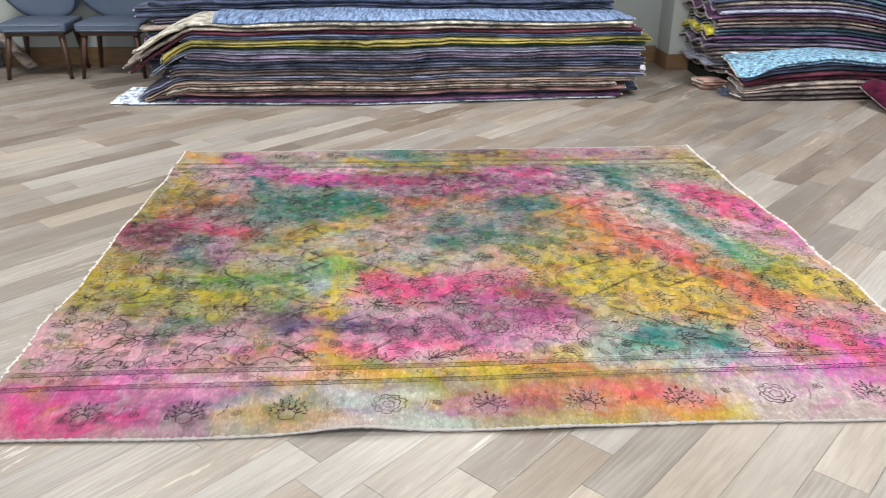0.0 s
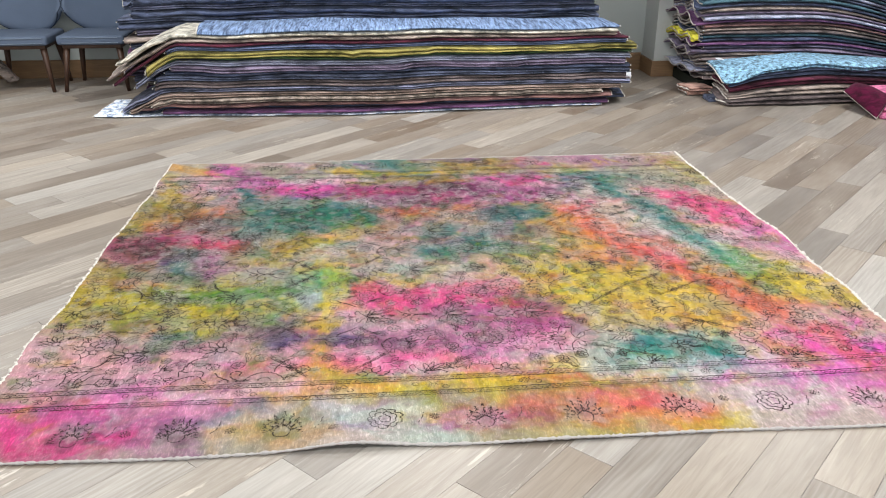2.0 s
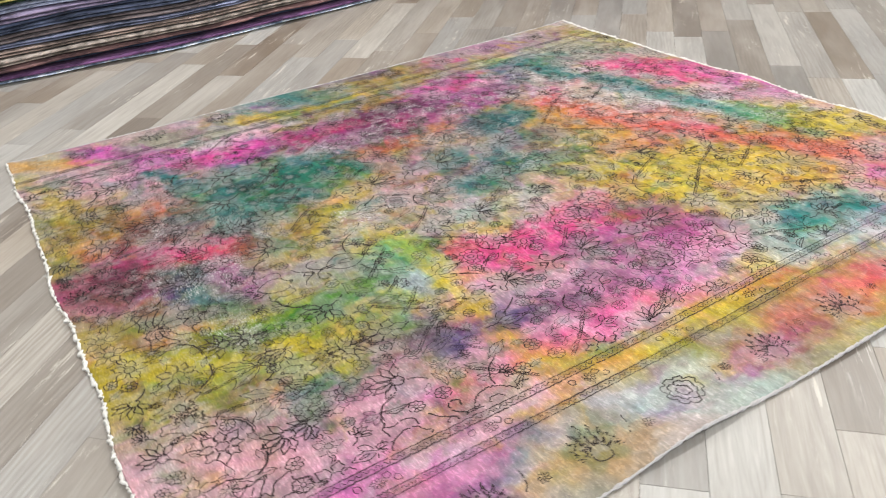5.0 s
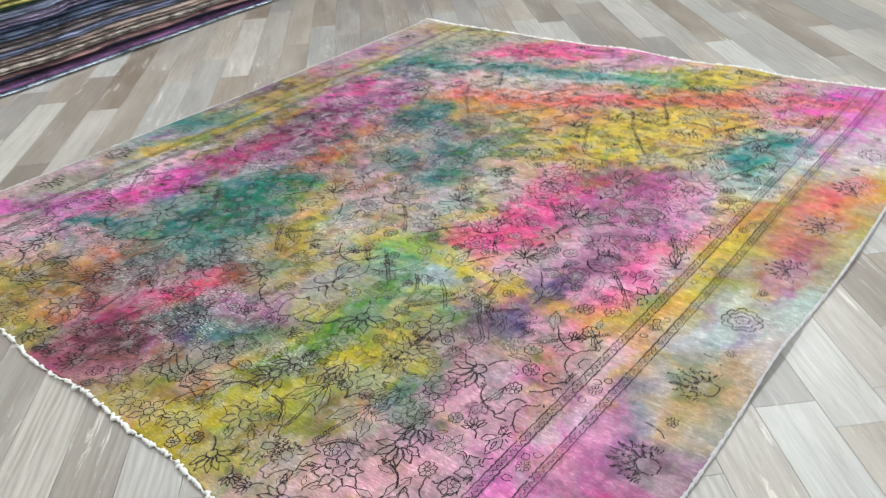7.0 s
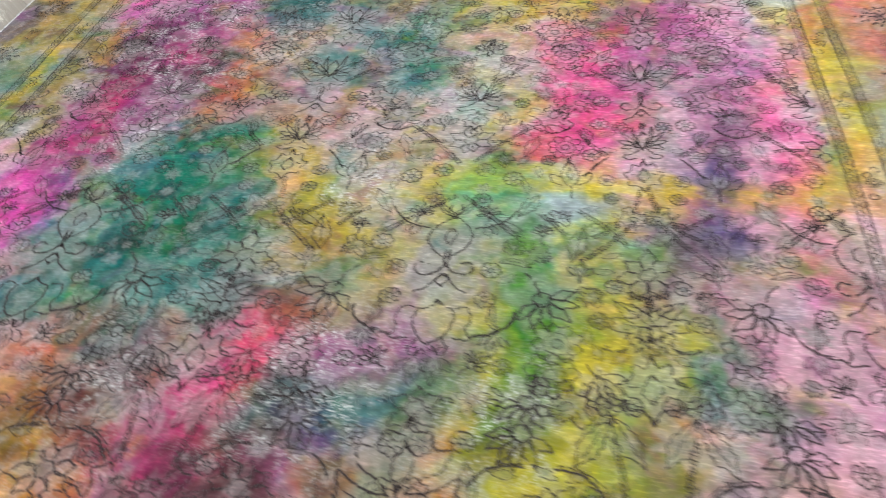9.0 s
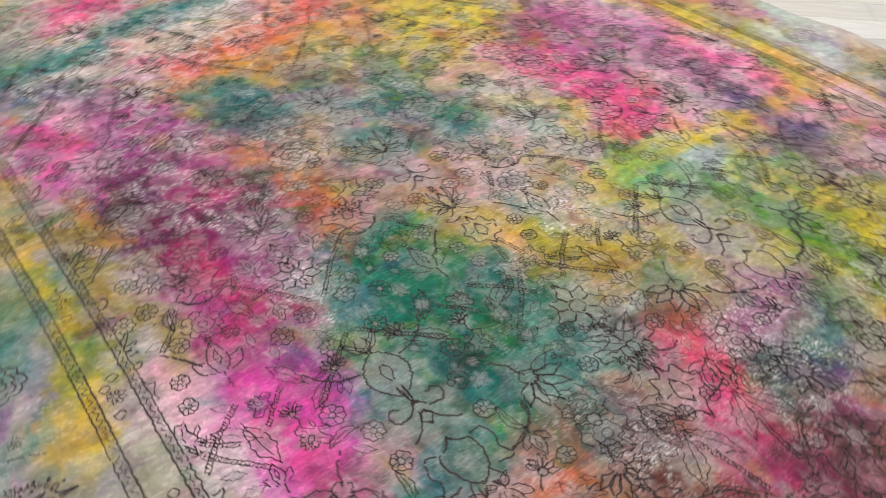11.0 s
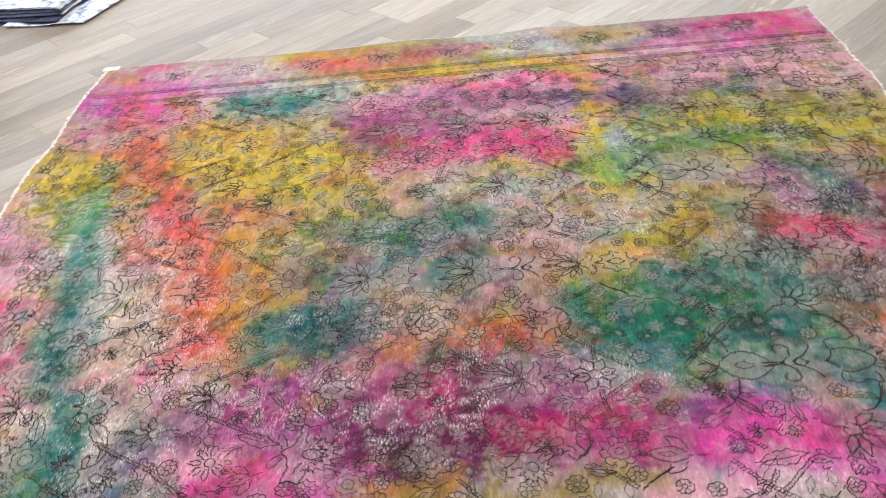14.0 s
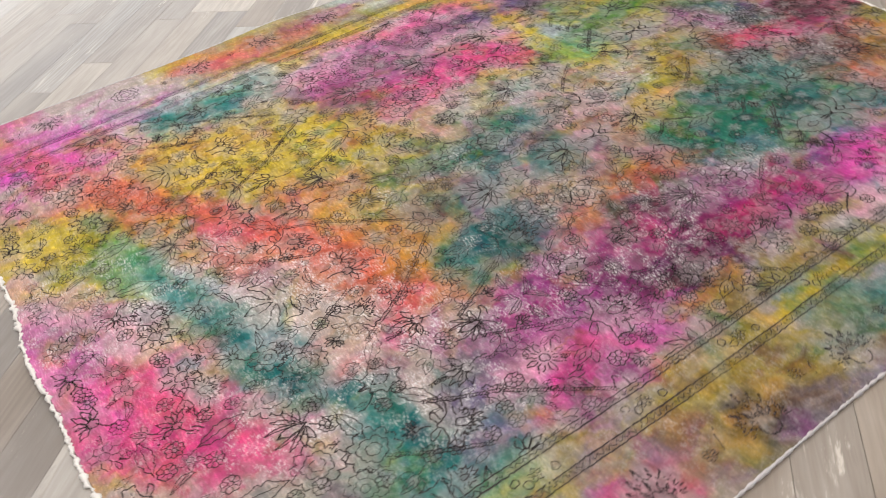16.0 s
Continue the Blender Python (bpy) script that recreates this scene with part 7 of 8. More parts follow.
# guard stripes with their line pairs, zigzags and little diamonds
for side, lines in ((-1, (1.152, 1.178, 1.246, 1.270)), (1, (1.128, 1.150, 1.222, 1.246))):
    xs = np.linspace(-1.68, 1.68, 220)
    lean = (0.022 * np.clip(xs, 0, 2) / 1.6 + 0.004 * np.sin(xs * 4)) if side < 0 else 0.004 * np.sin(xs * 5)
    for k, ly in enumerate(lines):
        stroke(np.column_stack([xs, side * ly + lean]), 0.0052 if k in (1, 2) else 0.0040, worn=0.03)
    for lo, hi in ((lines[0] + 0.006, lines[1] - 0.006), (lines[2] + 0.005, lines[3] - 0.005)):
        zx = np.arange(-1.68, 1.68, 0.010)
        zy = np.where(np.arange(len(zx)) % 2 == 0, lo, hi)
        stroke(np.column_stack([zx, side * zy + np.interp(zx, xs, lean)]), 0.0030, worn=0.18)
    mid = side * (lines[1] + lines[2]) / 2
    for gx in np.arange(-1.52, 1.6, 0.335):
        gy = mid + np.interp(gx, xs, lean)
        star_flower(gx, gy, 0.024)
        for ox, oy in ((-0.052, 0.010), (0.052, -0.010), (0.03, 0.012)):
            stroke(turned([(0, -1), (0.9, -0.2), (0.5, 0.9), (-0.5, 0.9), (-0.9, -0.2)], gx + ox, gy + oy, ink.uniform(0, 3), 0.013), 0.0036, True)
    # outer border: palmettes and roses in turn
    border_y = -1.405 if side < 0 else 1.375
    for k, bx in enumerate(np.arange(-1.345, 1.5, 0.333)):
        if k % 4 == 3:
            for rr, nn in ((0.060, 9), (0.042, 7), (0.022, 5)):
                stroke(turned(lobes(nn, 0.2, 70), bx, border_y, 0.4, rr), 0.0052, True)
        else:
            up = math.pi if side > 0 else 0.0
            by = border_y + side * 0.045
            for count, spread, long, wide, base in ((11, 0.30, 1.08, 0.085, 0.62), (7, 0.40, 0.66, 0.13, 0.30)):
                for petal in pointed(count, spread, long * ink.uniform(0.92, 1.06), wide, base):
                    stroke(turned(petal, bx, by, up, 0.112), 0.0035, worn=0.34)
                    stroke(turned([((petal[0][0] + petal[4][0]) / 2, (petal[0][1] + petal[4][1]) / 2), petal[2]], bx, by, up, 0.104), 0.0058, worn=0.38)
            keep(bx, by - side * 0.03, 0.10)
            stroke(turned([(0, 0.42), (-0.30, 0.1), (-0.2, -0.25), (0.2, -0.25), (0.30, 0.1)], bx, by, up, 0.10), 0.0046, True, worn=0.2)
        star_flower(bx + 0.166, border_y + 0.02 * ink.normal(), 0.022)
        stroke([(bx + 0.105, border_y - 0.035), (bx + 0.122, border_y - 0.005), (bx + 0.130, border_y + 0.03)], 0.0036, worn=0.25)


# the flowers keep a trace of their first colours under the dye
under = np.random.default_rng(77)
light_of, shade_of = np.zeros(rug_x.shape), np.zeros(rug_x.shape + (3,))
CAST = np.array([[1.0, 0.90, 0.95], [1.0, 0.55, 0.80], [1.0, 0.62, 0.72], [0.75, 1.0, 0.70], [1.0, 0.7, 0.6]])
for px, py, pr in placed:
    if pr < 0.022:
        continue
    i0, i1 = np.searchsorted(rug_x[:, 0], (px - pr * 1.3, px + pr * 1.3))
    j0, j1 = np.searchsorted(rug_y[0], (py - pr * 1.3, py + pr * 1.3))
    sx, sy = rug_x[i0:i1, j0:j1] - px, rug_y[i0:i1, j0:j1] - py
    a0, lob = under.uniform(0, 6.3), under.integers(5, 9)
    rr = np.hypot(sx, sy) / (pr * (0.82 + 0.2 * np.cos(lob * np.arctan2(sy, sx) + a0)))
    m = np.clip((1.05 - rr) / 0.25, 0, 1)
    core = np.clip((0.45 - rr) / 0.15, 0, 1)
    k, cast = under.uniform(0.25, 0.85), CAST[under.integers(0, 5)]
    if under.random() < 0.55:
        light_of[i0:i1, j0:j1] = np.maximum(light_of[i0:i1, j0:j1], m * k)
        shade_of[i0:i1, j0:j1] = np.maximum(shade_of[i0:i1, j0:j1], (core * k)[..., None] * cast)
    else:
        shade_of[i0:i1, j0:j1] = np.maximum(shade_of[i0:i1, j0:j1], (m * k)[..., None] * cast)
        light_of[i0:i1, j0:j1] = np.maximum(light_of[i0:i1, j0:j1], core * k)


drip = np.random.default_rng(91)
for _ in range(1700):
    px, py, a = drip.uniform(-1.66, 1.66), drip.uniform(-1.5, 1.46), drip.uniform(0, 6.3)
    l, wide = drip.uniform(0.02, 0.09), drip.uniform(0.010, 0.034)
    dye(px, py, px + l * math.cos(a), py + l * math.sin(a), wide, drip.choice(list("YLLENTNSFVBORVAWFDPLBWSB")), drip.uniform(0.12, 0.50))
# the wet dye was stirred a little before it dried
stir_x = 0.045 * lattice(rug_x * 9, rug_y * 7, 51, 4, 0.62) * RUG_NX / 3.35
stir_y = 0.045 * lattice(rug_x * 8, rug_y * 9, 52, 4, 0.62) * RUG_NY / 3.05
gi, gj = np.meshgrid(np.arange(RUG_NX), np.arange(RUG_NY), indexing="ij")
stirred = dye_root[np.clip(gi + stir_x, 0, RUG_NX - 1).astype(int), np.clip(gj + stir_y, 0, RUG_NY - 1).astype(int)]
dye_colour = (0.55 * stirred + 0.45 * dye_root) ** 2
mottle = 1 + 0.13 * lattice(rug_x * 44, rug_y * 14, 11) + 0.05 * lattice(rug_x * 60, rug_y * 60, 15, 2)
# colours deepen to the north, except at the east side and north-west corner
deepening = 1 / (1 + np.exp(-(rug_y + 0.05) / 0.28)) / (1 + np.exp((rug_x - 0.75) / 0.30))
deepening = deepening * (1 - 0.8 / (1 + np.exp(-(rug_y - 0.82) / 0.10)) / (1 + np.exp((rug_x + 0.40) / 0.14)))
rug_colour = np.clip(dye_colour * mottle[..., None], 0.004, 0.95) ** (RUG_POWER + 0.42 * deepening[..., None]) * RUG_GAIN
plain = rug_colour.mean(-1, keepdims=True)
rug_colour = np.clip(plain + 0.93 * (rug_colour - plain), 0.004, 0.95) * np.array([0.97, 1.02, 1.02])
bars = np.zeros(rug_x.shape)
for lo, hi in ((-1.275, -1.243), (-1.181, -1.149), (1.126, 1.152), (1.220, 1.248)):
    bars = np.maximum(bars, ((rug_y > lo) & (rug_y < hi)).astype(float))
rug_colour = rug_colour * (1 - bars[..., None] * np.array([0.18, 0.17, 0.14]))
rug_colour = rug_colour * (1 - 0.52 * shade_of)
rug_colour = rug_colour + (np.array([0.36, 0.33, 0.32]) - rug_colour) * 0.38 * light_of[..., None]
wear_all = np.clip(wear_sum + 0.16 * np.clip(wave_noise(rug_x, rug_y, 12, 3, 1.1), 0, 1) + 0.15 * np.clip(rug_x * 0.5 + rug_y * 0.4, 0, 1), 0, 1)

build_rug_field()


def ink_material():
    n = Nodes("dark_woven_outline", 0.95, 0.05)
    v = n.coords((70, 170, 1))
    n.colour(n.mix(n.noise(v, 0.6, 2), srgb(48, 40, 43), srgb(74, 64, 63)))
    clear = n.add("ShaderNodeBsdfTransparent")
    mixer = n.add("ShaderNodeMixShader")
    att = n.add("ShaderNodeAttribute")
    att.attribute_name = "edge"
    weave = n.noise(n.coords((330, 330, 1)), 1.0, 2, 0.6)
    body = n.ramp(n.maths("ADD", att.outputs["Fac"], n.maths("MULTIPLY", n.maths("SUBTRACT", weave, 0.5), 0.9)), ((0.15, grey(0)), (0.82, grey(1))))
    faded = n.ramp(n.noise(n.coords(), 6, 2), ((0.36, grey(0.55)), (0.60, grey(0.92))))
    fac = n.maths("MULTIPLY", body, faded)
    n.link(fac, mixer.inputs[0])
    n.link(clear.outputs[0], mixer.inputs[1])
    n.link(n.bsdf.outputs[0], mixer.inputs[2])
    n.link(mixer.outputs[0], n.tree.nodes["Material Output"].inputs["Surface"])
    return n.mat


outline = mesh_object("outline_pattern", np.concatenate(drawn["verts"]), drawn["faces"], ink_material(), rug)
edge = outline.data.attributes.new("edge", "FLOAT", "POINT")
edge.data.foreach_set("value", np.concatenate(drawn["edge"]).astype(np.float32))
tagged(outline, "dark brown woven outlines of flowers and stems", kind="stuff")

# whipped side cords and the flat bindings of the ends
vv = np.linspace(0, 1, 420)
for name, s in (("side_cord", 0.0), ("side_cord", 1.0)):
    cx, cy = rug_edge(np.full_like(vv, s), vv)
    out = -1 if s == 0 else 1
    jitter = np.random.default_rng(int(s) + 30)
    cx = cx + out * 0.003 + jitter.normal(0, 0.0034, len(vv))
    cz = np.maximum(rug_height(cx, cy) - 0.003, 0.0075)
    tube(name, np.column_stack([cx, cy, cz]), 0.0047 + 0.0016 * s, CORD, rug, 6, 0.85, "off-white whipped wool cord", 40 + int(s))
uu = np.linspace(0, 1, 420)
for s in (0.0, 1.0):
    cx, cy = rug_edge(uu, np.full_like(uu, s))
    cz = np.maximum(rug_height(cx, cy) - 0.003, 0.006)
    tube("end_binding", np.column_stack([cx, cy + (-0.001 if s == 0 else 0.001), cz]), 0.0050, BINDING, rug, 6, 0.5, "pale grey stitched end binding", 50 + int(s))
part("tag", box_bm(1.655, 1.735, -1.575, -1.535, 0.012, 0.0135), WHITE_TAG, rug, "small white label at the corner")


# ---- piles of folded rugs ----
def fluff(x, y, seed, size):
    return wave_noise(x, y, seed, 2, size)


class Pile:
    """Keeps the height of a growing pile on a grid, so that each folded rug rests on those below."""

    def __init__(self, x0, x1, y0, y1, nx=90, ny=14, soft_end=-99.0, flat_front=True, bend=None):
        self.soft_end, self.flat_front, self.bend = soft_end, flat_front, bend
        self.gx, self.gy = np.linspace(x0, x1, nx), np.linspace(y0, y1, ny)
        self.h = np.zeros((nx, ny))

    def sample(self, x, y):
        i = np.clip(np.interp(x, self.gx, np.arange(len(self.gx))), 0, len(self.gx) - 1.001)
        j = np.clip(np.interp(y, self.gy, np.arange(len(self.gy))), 0, len(self.gy) - 1.001)
        a, b = i.astype(int), j.astype(int)
        u, v = i - a, j - b
        h = self.h
        return (h[a, b] * (1 - u) + h[a + 1, b] * u) * (1 - v) + (h[a, b + 1] * (1 - u) + h[a + 1, b + 1] * u) * v

    def lay(self, material, label, group, x0, x1, front, back, thick, thin=None, wave=None, seed=0, nx=64, ny=9, double=True, cord=CORD, frame=None):
        """One folded rug: rounded edges, uneven thickness, its corded ends as parts."""
        across = np.concatenate([[0, 0.0025], np.linspace(0.012, 0.988, nx - 4), [0.9975, 1]])
        s, v = np.meshgrid(across, np.linspace(0, 1, ny) ** 1.3, indexing="ij")
        x = x0 + (x1 - x0) * s
        f = front(x) + 0.012 * fluff(x, 0 * x, seed + 3, 0.9)
        y = f + (back - f) * v
        x = x + 0.02 * fluff(y * 1.0, x * 0.2, seed + 7, 1.2) * np.where(s < 0.5, 1 - 2 * s, 2 * s - 1) ** 4
        low = self.sample(x, y)
        for o in np.linspace(-0.6, 0.6, 25):
            fall = np.where(x < self.soft_end, 0.74 * abs(o) ** 1.12, 0.05 * abs(o))
            low = np.maximum(low, self.sample(x + o, y) - fall)
        if self.flat_front:
            low = np.maximum(low, self.sample(x, y + 0.12) - 0.012)
        low = low + 0.007
        steep = np.clip(np.sqrt(1 + np.gradient(low, axis=0) ** 2 / (np.gradient(x, axis=0) ** 2 + 1e-9)), 1, 1.5)
        th = thick * steep * (1 + 0.09 * fluff(x, y * 0.4, seed, 0.5))
        if thin is not None:
            th = th * thin(x)
        top = low + np.maximum(th, 0.006)
        if wave is not None:
            top = top + wave(x, y)
        owner = thing("folded_rug", label, "folded rug", group)
        pieces = ((low, low + (top - low) * 0.45), (low + (top - low) * 0.55, top)) if double else ((low, top),)
        for pi, (lo, hi) in enumerate(pieces):
            self.slab(x, y + (0.022 * ((seed * 7) % 5) / 4 if pi == (seed % 2) else 0.0) * (1 - v), lo, hi, material, owner, frame)
        for end in (0, -1):
            mid = (low[end] + top[end]) / 2
            off = -1 if end == 0 else 1
            lean = (low[1] - low[0]) / (x[1] - x[0]) if end == 0 else (low[-1] - low[-2]) / (x[-1] - x[-2])
            pts = np.column_stack([x[end] + off * 0.004 + off * 0.1 * (top[end] - low[end]) - np.clip(lean, -1.5, 1.5) * (mid - low[end]) / (1 + lean ** 2), y[end], low[end] + (mid - low[end]) / (1 + lean ** 2) + 0.004 * np.sin(np.arange(ny) * 2.3 + seed)])
            if self.bend is not None:
                pts[:, 2] += self.bend(*pts.T)
            if frame is not None:
                pts = np.array([frame @ Vector(p) for p in pts])
            tube("end_cord", pts, 0.0055, cord, owner, 5, 0.35, "pale whipped end cord", seed)
        gi = (self.gx >= min(x0, x1)) & (self.gx <= max(x0, x1))
        for a in np.where(gi)[0]:
            col = int(np.argmin(np.abs(across - (self.gx[a] - x0) / (x1 - x0))))
            fy, ti = y[col], top[col]
            ok = self.gy >= fy[0] - 0.06
            self.h[a, ok] = np.maximum(self.h[a, ok], np.interp(self.gy[ok], fy, ti))
        return owner

    def slab(self, x, y, lo, hi, material, owner, frame):
        nx, ny = x.shape
        tilt = np.clip(np.gradient(lo, axis=0) / np.gradient(x, axis=0), -1.5, 1.5)
        rise = (hi - lo) / (1 + tilt ** 2)
        top, bot = np.stack([x - tilt * rise, y, lo + rise], -1).reshape(-1, 3), np.stack([x, y, lo], -1).reshape(-1, 3)
        idx = np.arange(nx * ny).reshape(nx, ny)
        ring = np.concatenate([idx[:, 0], idx[-1, 1:], idx[-2::-1, -1], idx[0, -2:0:-1]])
        mid = (top[ring] + bot[ring]) / 2
        nxt, prv = np.roll(mid, -1, 0), np.roll(mid, 1, 0)
        d = (nxt - prv)[:, :2]
        d /= np.hypot(d[:, 0], d[:, 1])[:, None] + 1e-9
        half = (top[ring] - bot[ring])[:, 2:3] / 2
        rings = []
        for a in (68, 40, 13, -13, -40, -68):
            r = mid.copy()
            nose = np.where(np.abs(d[:, 0:1]) > 0.7, 2.3, 0.15)
            r[:, 0:2] += np.column_stack([d[:, 1], -d[:, 0]]) * half * math.cos(radians(a)) ** 1.7 * nose
            r[:, 2] += half[:, 0] * math.sin(radians(a)) * 0.95
            rings.append(r)
        verts = np.concatenate([top, bot, *rings])
        n, m = nx * ny, len(ring)
        faces = []
        for i in range(nx - 1):
            for j in range(ny - 1):
                a, b, c, e = idx[i, j], idx[i + 1, j], idx[i + 1, j + 1], idx[i, j + 1]
                faces.append((a, b, c, e))
                faces.append((n + e, n + c, n + b, n + a))
        levels = [ring] + [2 * n + k * m + np.arange(m) for k in range(6)] + [n + ring]
        for u, w in zip(levels[:-1], levels[1:]):
            for k in range(m):
                k2 = (k + 1) % m
                faces.append((u[k2], u[k], w[k], w[k2]))
        if self.bend is not None:
            verts[:, 2] += self.bend(*verts.T)
        if frame is not None:
            verts = [frame @ Vector(p) for p in verts]
        mesh_object("fold", verts, faces, material, owner, True)


WOOL = {}
PLATFORM = plain_material("dark_platform", (36, 40, 34), 0.7, 0.2, 0.2, 9)
ASH_CORD = plain_material("ash_wool_cord", (186, 180, 176), 0.95, 0.1, 0.3, 40, 0.6, 260)


def wool(name, a, b, scale=9.0, accent=None, stretch=(0.45, 0.8, 1.3)):
    WOOL[name] = wool_material(name + "_wool", a, b, scale, accent, stretch)


wool("ice_blue", (150, 172, 206), (212, 220, 230), 12, (104, 126, 170), (1.6, 1.2, 1))
wool("plum", (67, 43, 73), (92, 63, 94))
wool("rust", (84, 60, 62), (104, 78, 76))
wool("cream", (108, 98, 92), (132, 122, 114), 14, (84, 70, 62), (1, 1, 1))
wool("taupe", (98, 89, 87), (132, 121, 115), 12)
wool("tan", (104, 90, 84), (124, 108, 100))
wool("grey", (85, 92, 110), (110, 113, 135), 10)
wool("brown", (74, 66, 66), (95, 85, 86))
wool("slate", (60, 67, 86), (88, 95, 116), 10)
wool("navy", (42, 47, 62), (62, 69, 90), 12)
wool("mauve", (88, 80, 100), (108, 98, 118), 9)
wool("lilac", (100, 104, 124), (128, 132, 151), 10)
wool("green", (36, 59, 43), (59, 80, 54))
wool("mustard", (104, 98, 46), (130, 122, 72), 10, (110, 104, 50))
wool("steel", (72, 83, 113), (96, 107, 139), 10)
wool("burgundy", (62, 27, 42), (81, 38, 53))
wool("denim", (68, 88, 126), (112, 132, 164), 16, (158, 170, 194), (4.0, 0.35, 1))
wool("ash", (120, 124, 141), (144, 147, 166), 10)
wool("violet", (58, 56, 72), (82, 79, 96))
wool("teal", (42, 64, 74), (64, 89, 100), 9)
wool("sky", (82, 108, 126), (122, 158, 182), 26, (56, 80, 98), (1.2, 1.2, 1))
wool("lemon", (189, 181, 39), (207, 199, 75), 12)
wool("rose", (160, 76, 114), (180, 104, 136), 16, (202, 142, 168))
wool("wine", (50, 3, 28), (62, 8, 36), 18, (80, 18, 50))
wool("salmon", (139, 106, 96), (155, 125, 115), 12)
wool("oyster", (150, 147, 138), (168, 164, 154), 14, (120, 112, 108), (1, 1, 1))


def front_a(x):
    return 2.72 + 0.09 * np.maximum(0, x + 0.5) + 0.035 * np.maximum(0, -x - 0.5)


def thin_a(x):
    return 1.0 + 0 * x


# low front pile, bottom to top: wool, thickness, west end, east end, set-back
pile_a = Pile(-2.75, 1.95, 2.6, 3.40, soft_end=-1.35)
for i, (w, th, xa, xb, setb, words) in enumerate((
        ("ice_blue", 0.013, -2.52, 1.55, 0.025, "pale blue and white flat rug at the bottom of a pile"),
        ("plum", 0.030, -2.02, 1.58, 0.02, "dark plum folded rug low in a pile"),
        ("navy", 0.022, -2.20, 1.74, 0.05, "navy folded rug low in a pile"),
        ("rust", 0.026, -2.15, 1.62, 0.01, "rust brown folded rug in a pile"),
        ("cream", 0.040, -2.06, 1.52, 0.00, "cream folded rug with worn pattern in a pile"),
        ("tan", 0.034, -2.26, 1.73, 0.02, "tan folded rug in a pile"),
        ("grey", 0.036, -2.32, 1.77, 0.03, "grey folded rug in a pile"),
        ("brown", 0.044, -2.06, 1.74, 0.03, "dark brown folded rug in a pile"),
        ("slate", 0.040, -2.02, 1.78, 0.04, "slate folded rug in a pile"),
        ("navy", 0.030, -1.98, 1.76, 0.05, "navy folded rug in a pile"),
        ("mauve", 0.040, -1.92, 1.75, 0.02, "mauve folded rug in a pile"),
        ("lilac", 0.034, -2.16, 1.76, 0.03, "lilac blue folded rug in a pile"),
        ("green", 0.026, -2.00, 1.78, 0.05, "dark green folded rug in a pile"),
        ("mustard", 0.044, -2.10, 1.80, 0.01, "mustard yellow folded rug sticking out of a pile"),
        ("steel", 0.034, -1.93, 1.74, 0.04, "steel blue folded rug in a pile"),
        ("burgundy", 0.023, -2.36, 1.70, 0.04, "burgundy folded rug in a pile"),
        ("taupe", 0.024, -2.43, 1.62, 0.03, "taupe folded rug hanging over the end of a pile"))):
    laid = pile_a.lay(WOOL[w], words, "low pile of folded rugs", xa, xb, lambda x, s=setb: front_a(x) + s, 3.36, th * 0.90, thin_a, seed=100 + i, double=th >= 0.034)
    if w == "brown":
        part("tag", box_bm(1.735, 1.775, 2.950, 2.952, 0.215, 0.27), WHITE_TAG, laid, "small white paper tag")
pile_a.lay(WOOL["oyster"], "cream patterned rug with its end hanging over the pile", "low pile of folded rugs", -2.29, 1.60, lambda x: front_a(x) + 0.05, 3.36, 0.028, thin_a, seed=131, double=False)
pile_a.lay(WOOL["denim"], "blue streaked rug with a white edge on top of the pile", "low pile of folded rugs", -1.70, 1.62, lambda x: front_a(x) + 0.02, 3.36, 0.020, None, seed=132, double=False)

# tall pile behind it
pile_back = Pile(-2.6, 1.8, 3.3, 4.30)
order = ("brown", "plum", "cream", "grey", "mauve", "taupe", "ash", "plum", "slate", "taupe", "violet", "navy", "slate", "navy", "grey",
         "navy", "slate", "violet", "plum", "slate", "navy", "grey", "slate", "navy", "violet", "slate", "navy", "slate")
jit = random.Random(5)
for i, w in enumerate(order):
    xa = -2.36 + jit.uniform(-0.06, 0.10)
    xb = 1.60 + jit.uniform(-0.05, 0.04)
    pile_back.lay(WOOL[w], w.replace("_", " ") + " folded rug in a tall pile against the wall", "tall pile of folded rugs", xa, xb,
                  lambda x, k=jit.uniform(0, 0.035): 3.42 + k + 0.02 * x, 4.28, jit.uniform(0.034, 0.056), seed=200 + i, nx=48, ny=6, double=i % 2 == 0)


# big pile by the wall corner: wavy west ends, slumping to the east
def droop(x):
    return 1 - 0.42 * np.clip((x - 3.7) / 1.3, 0, 1) ** 1.5


def slump(x, y, z):
    """Loose west ends lie in waves; the far end sinks."""
    loose = 0.024 * np.sin((y - 3.3) * 19.0 + 0.6 + z * 5) * np.exp(-np.clip(x - 2.42, 0, 9) / 0.16) * np.clip(z / 0.12, 0, 1)
    return loose - 0.42 * z * np.clip((x - 3.2) / 1.6, 0, 1) ** 2


pile_b = Pile(2.2, 5.3, 3.2, 4.06, ny=24, flat_front=False, bend=slump)
pile_b.h += 0.105
stand = thing("low_platform", "dark low platform under the big pile of rugs", "platform")
part("body", box_bm(2.53, 5.08, 3.38, 4.02, 0.001, 0.098, 0.006), PLATFORM, stand)
order_b = ("brown", "taupe", "ash", "grey", "taupe", "brown", "taupe", "mauve", "violet", "plum", "lemon", "navy", "teal", "brown", "taupe", "rust", "plum", "ash", "mauve", "taupe", "navy",
           "teal", "slate", "ash", "teal", "navy", "brown", "lilac", "slate", "violet", "ash", "mauve", "violet", "slate", "grey", "plum", "ash", "slate", "lilac", "navy", "ash", "slate", "grey")
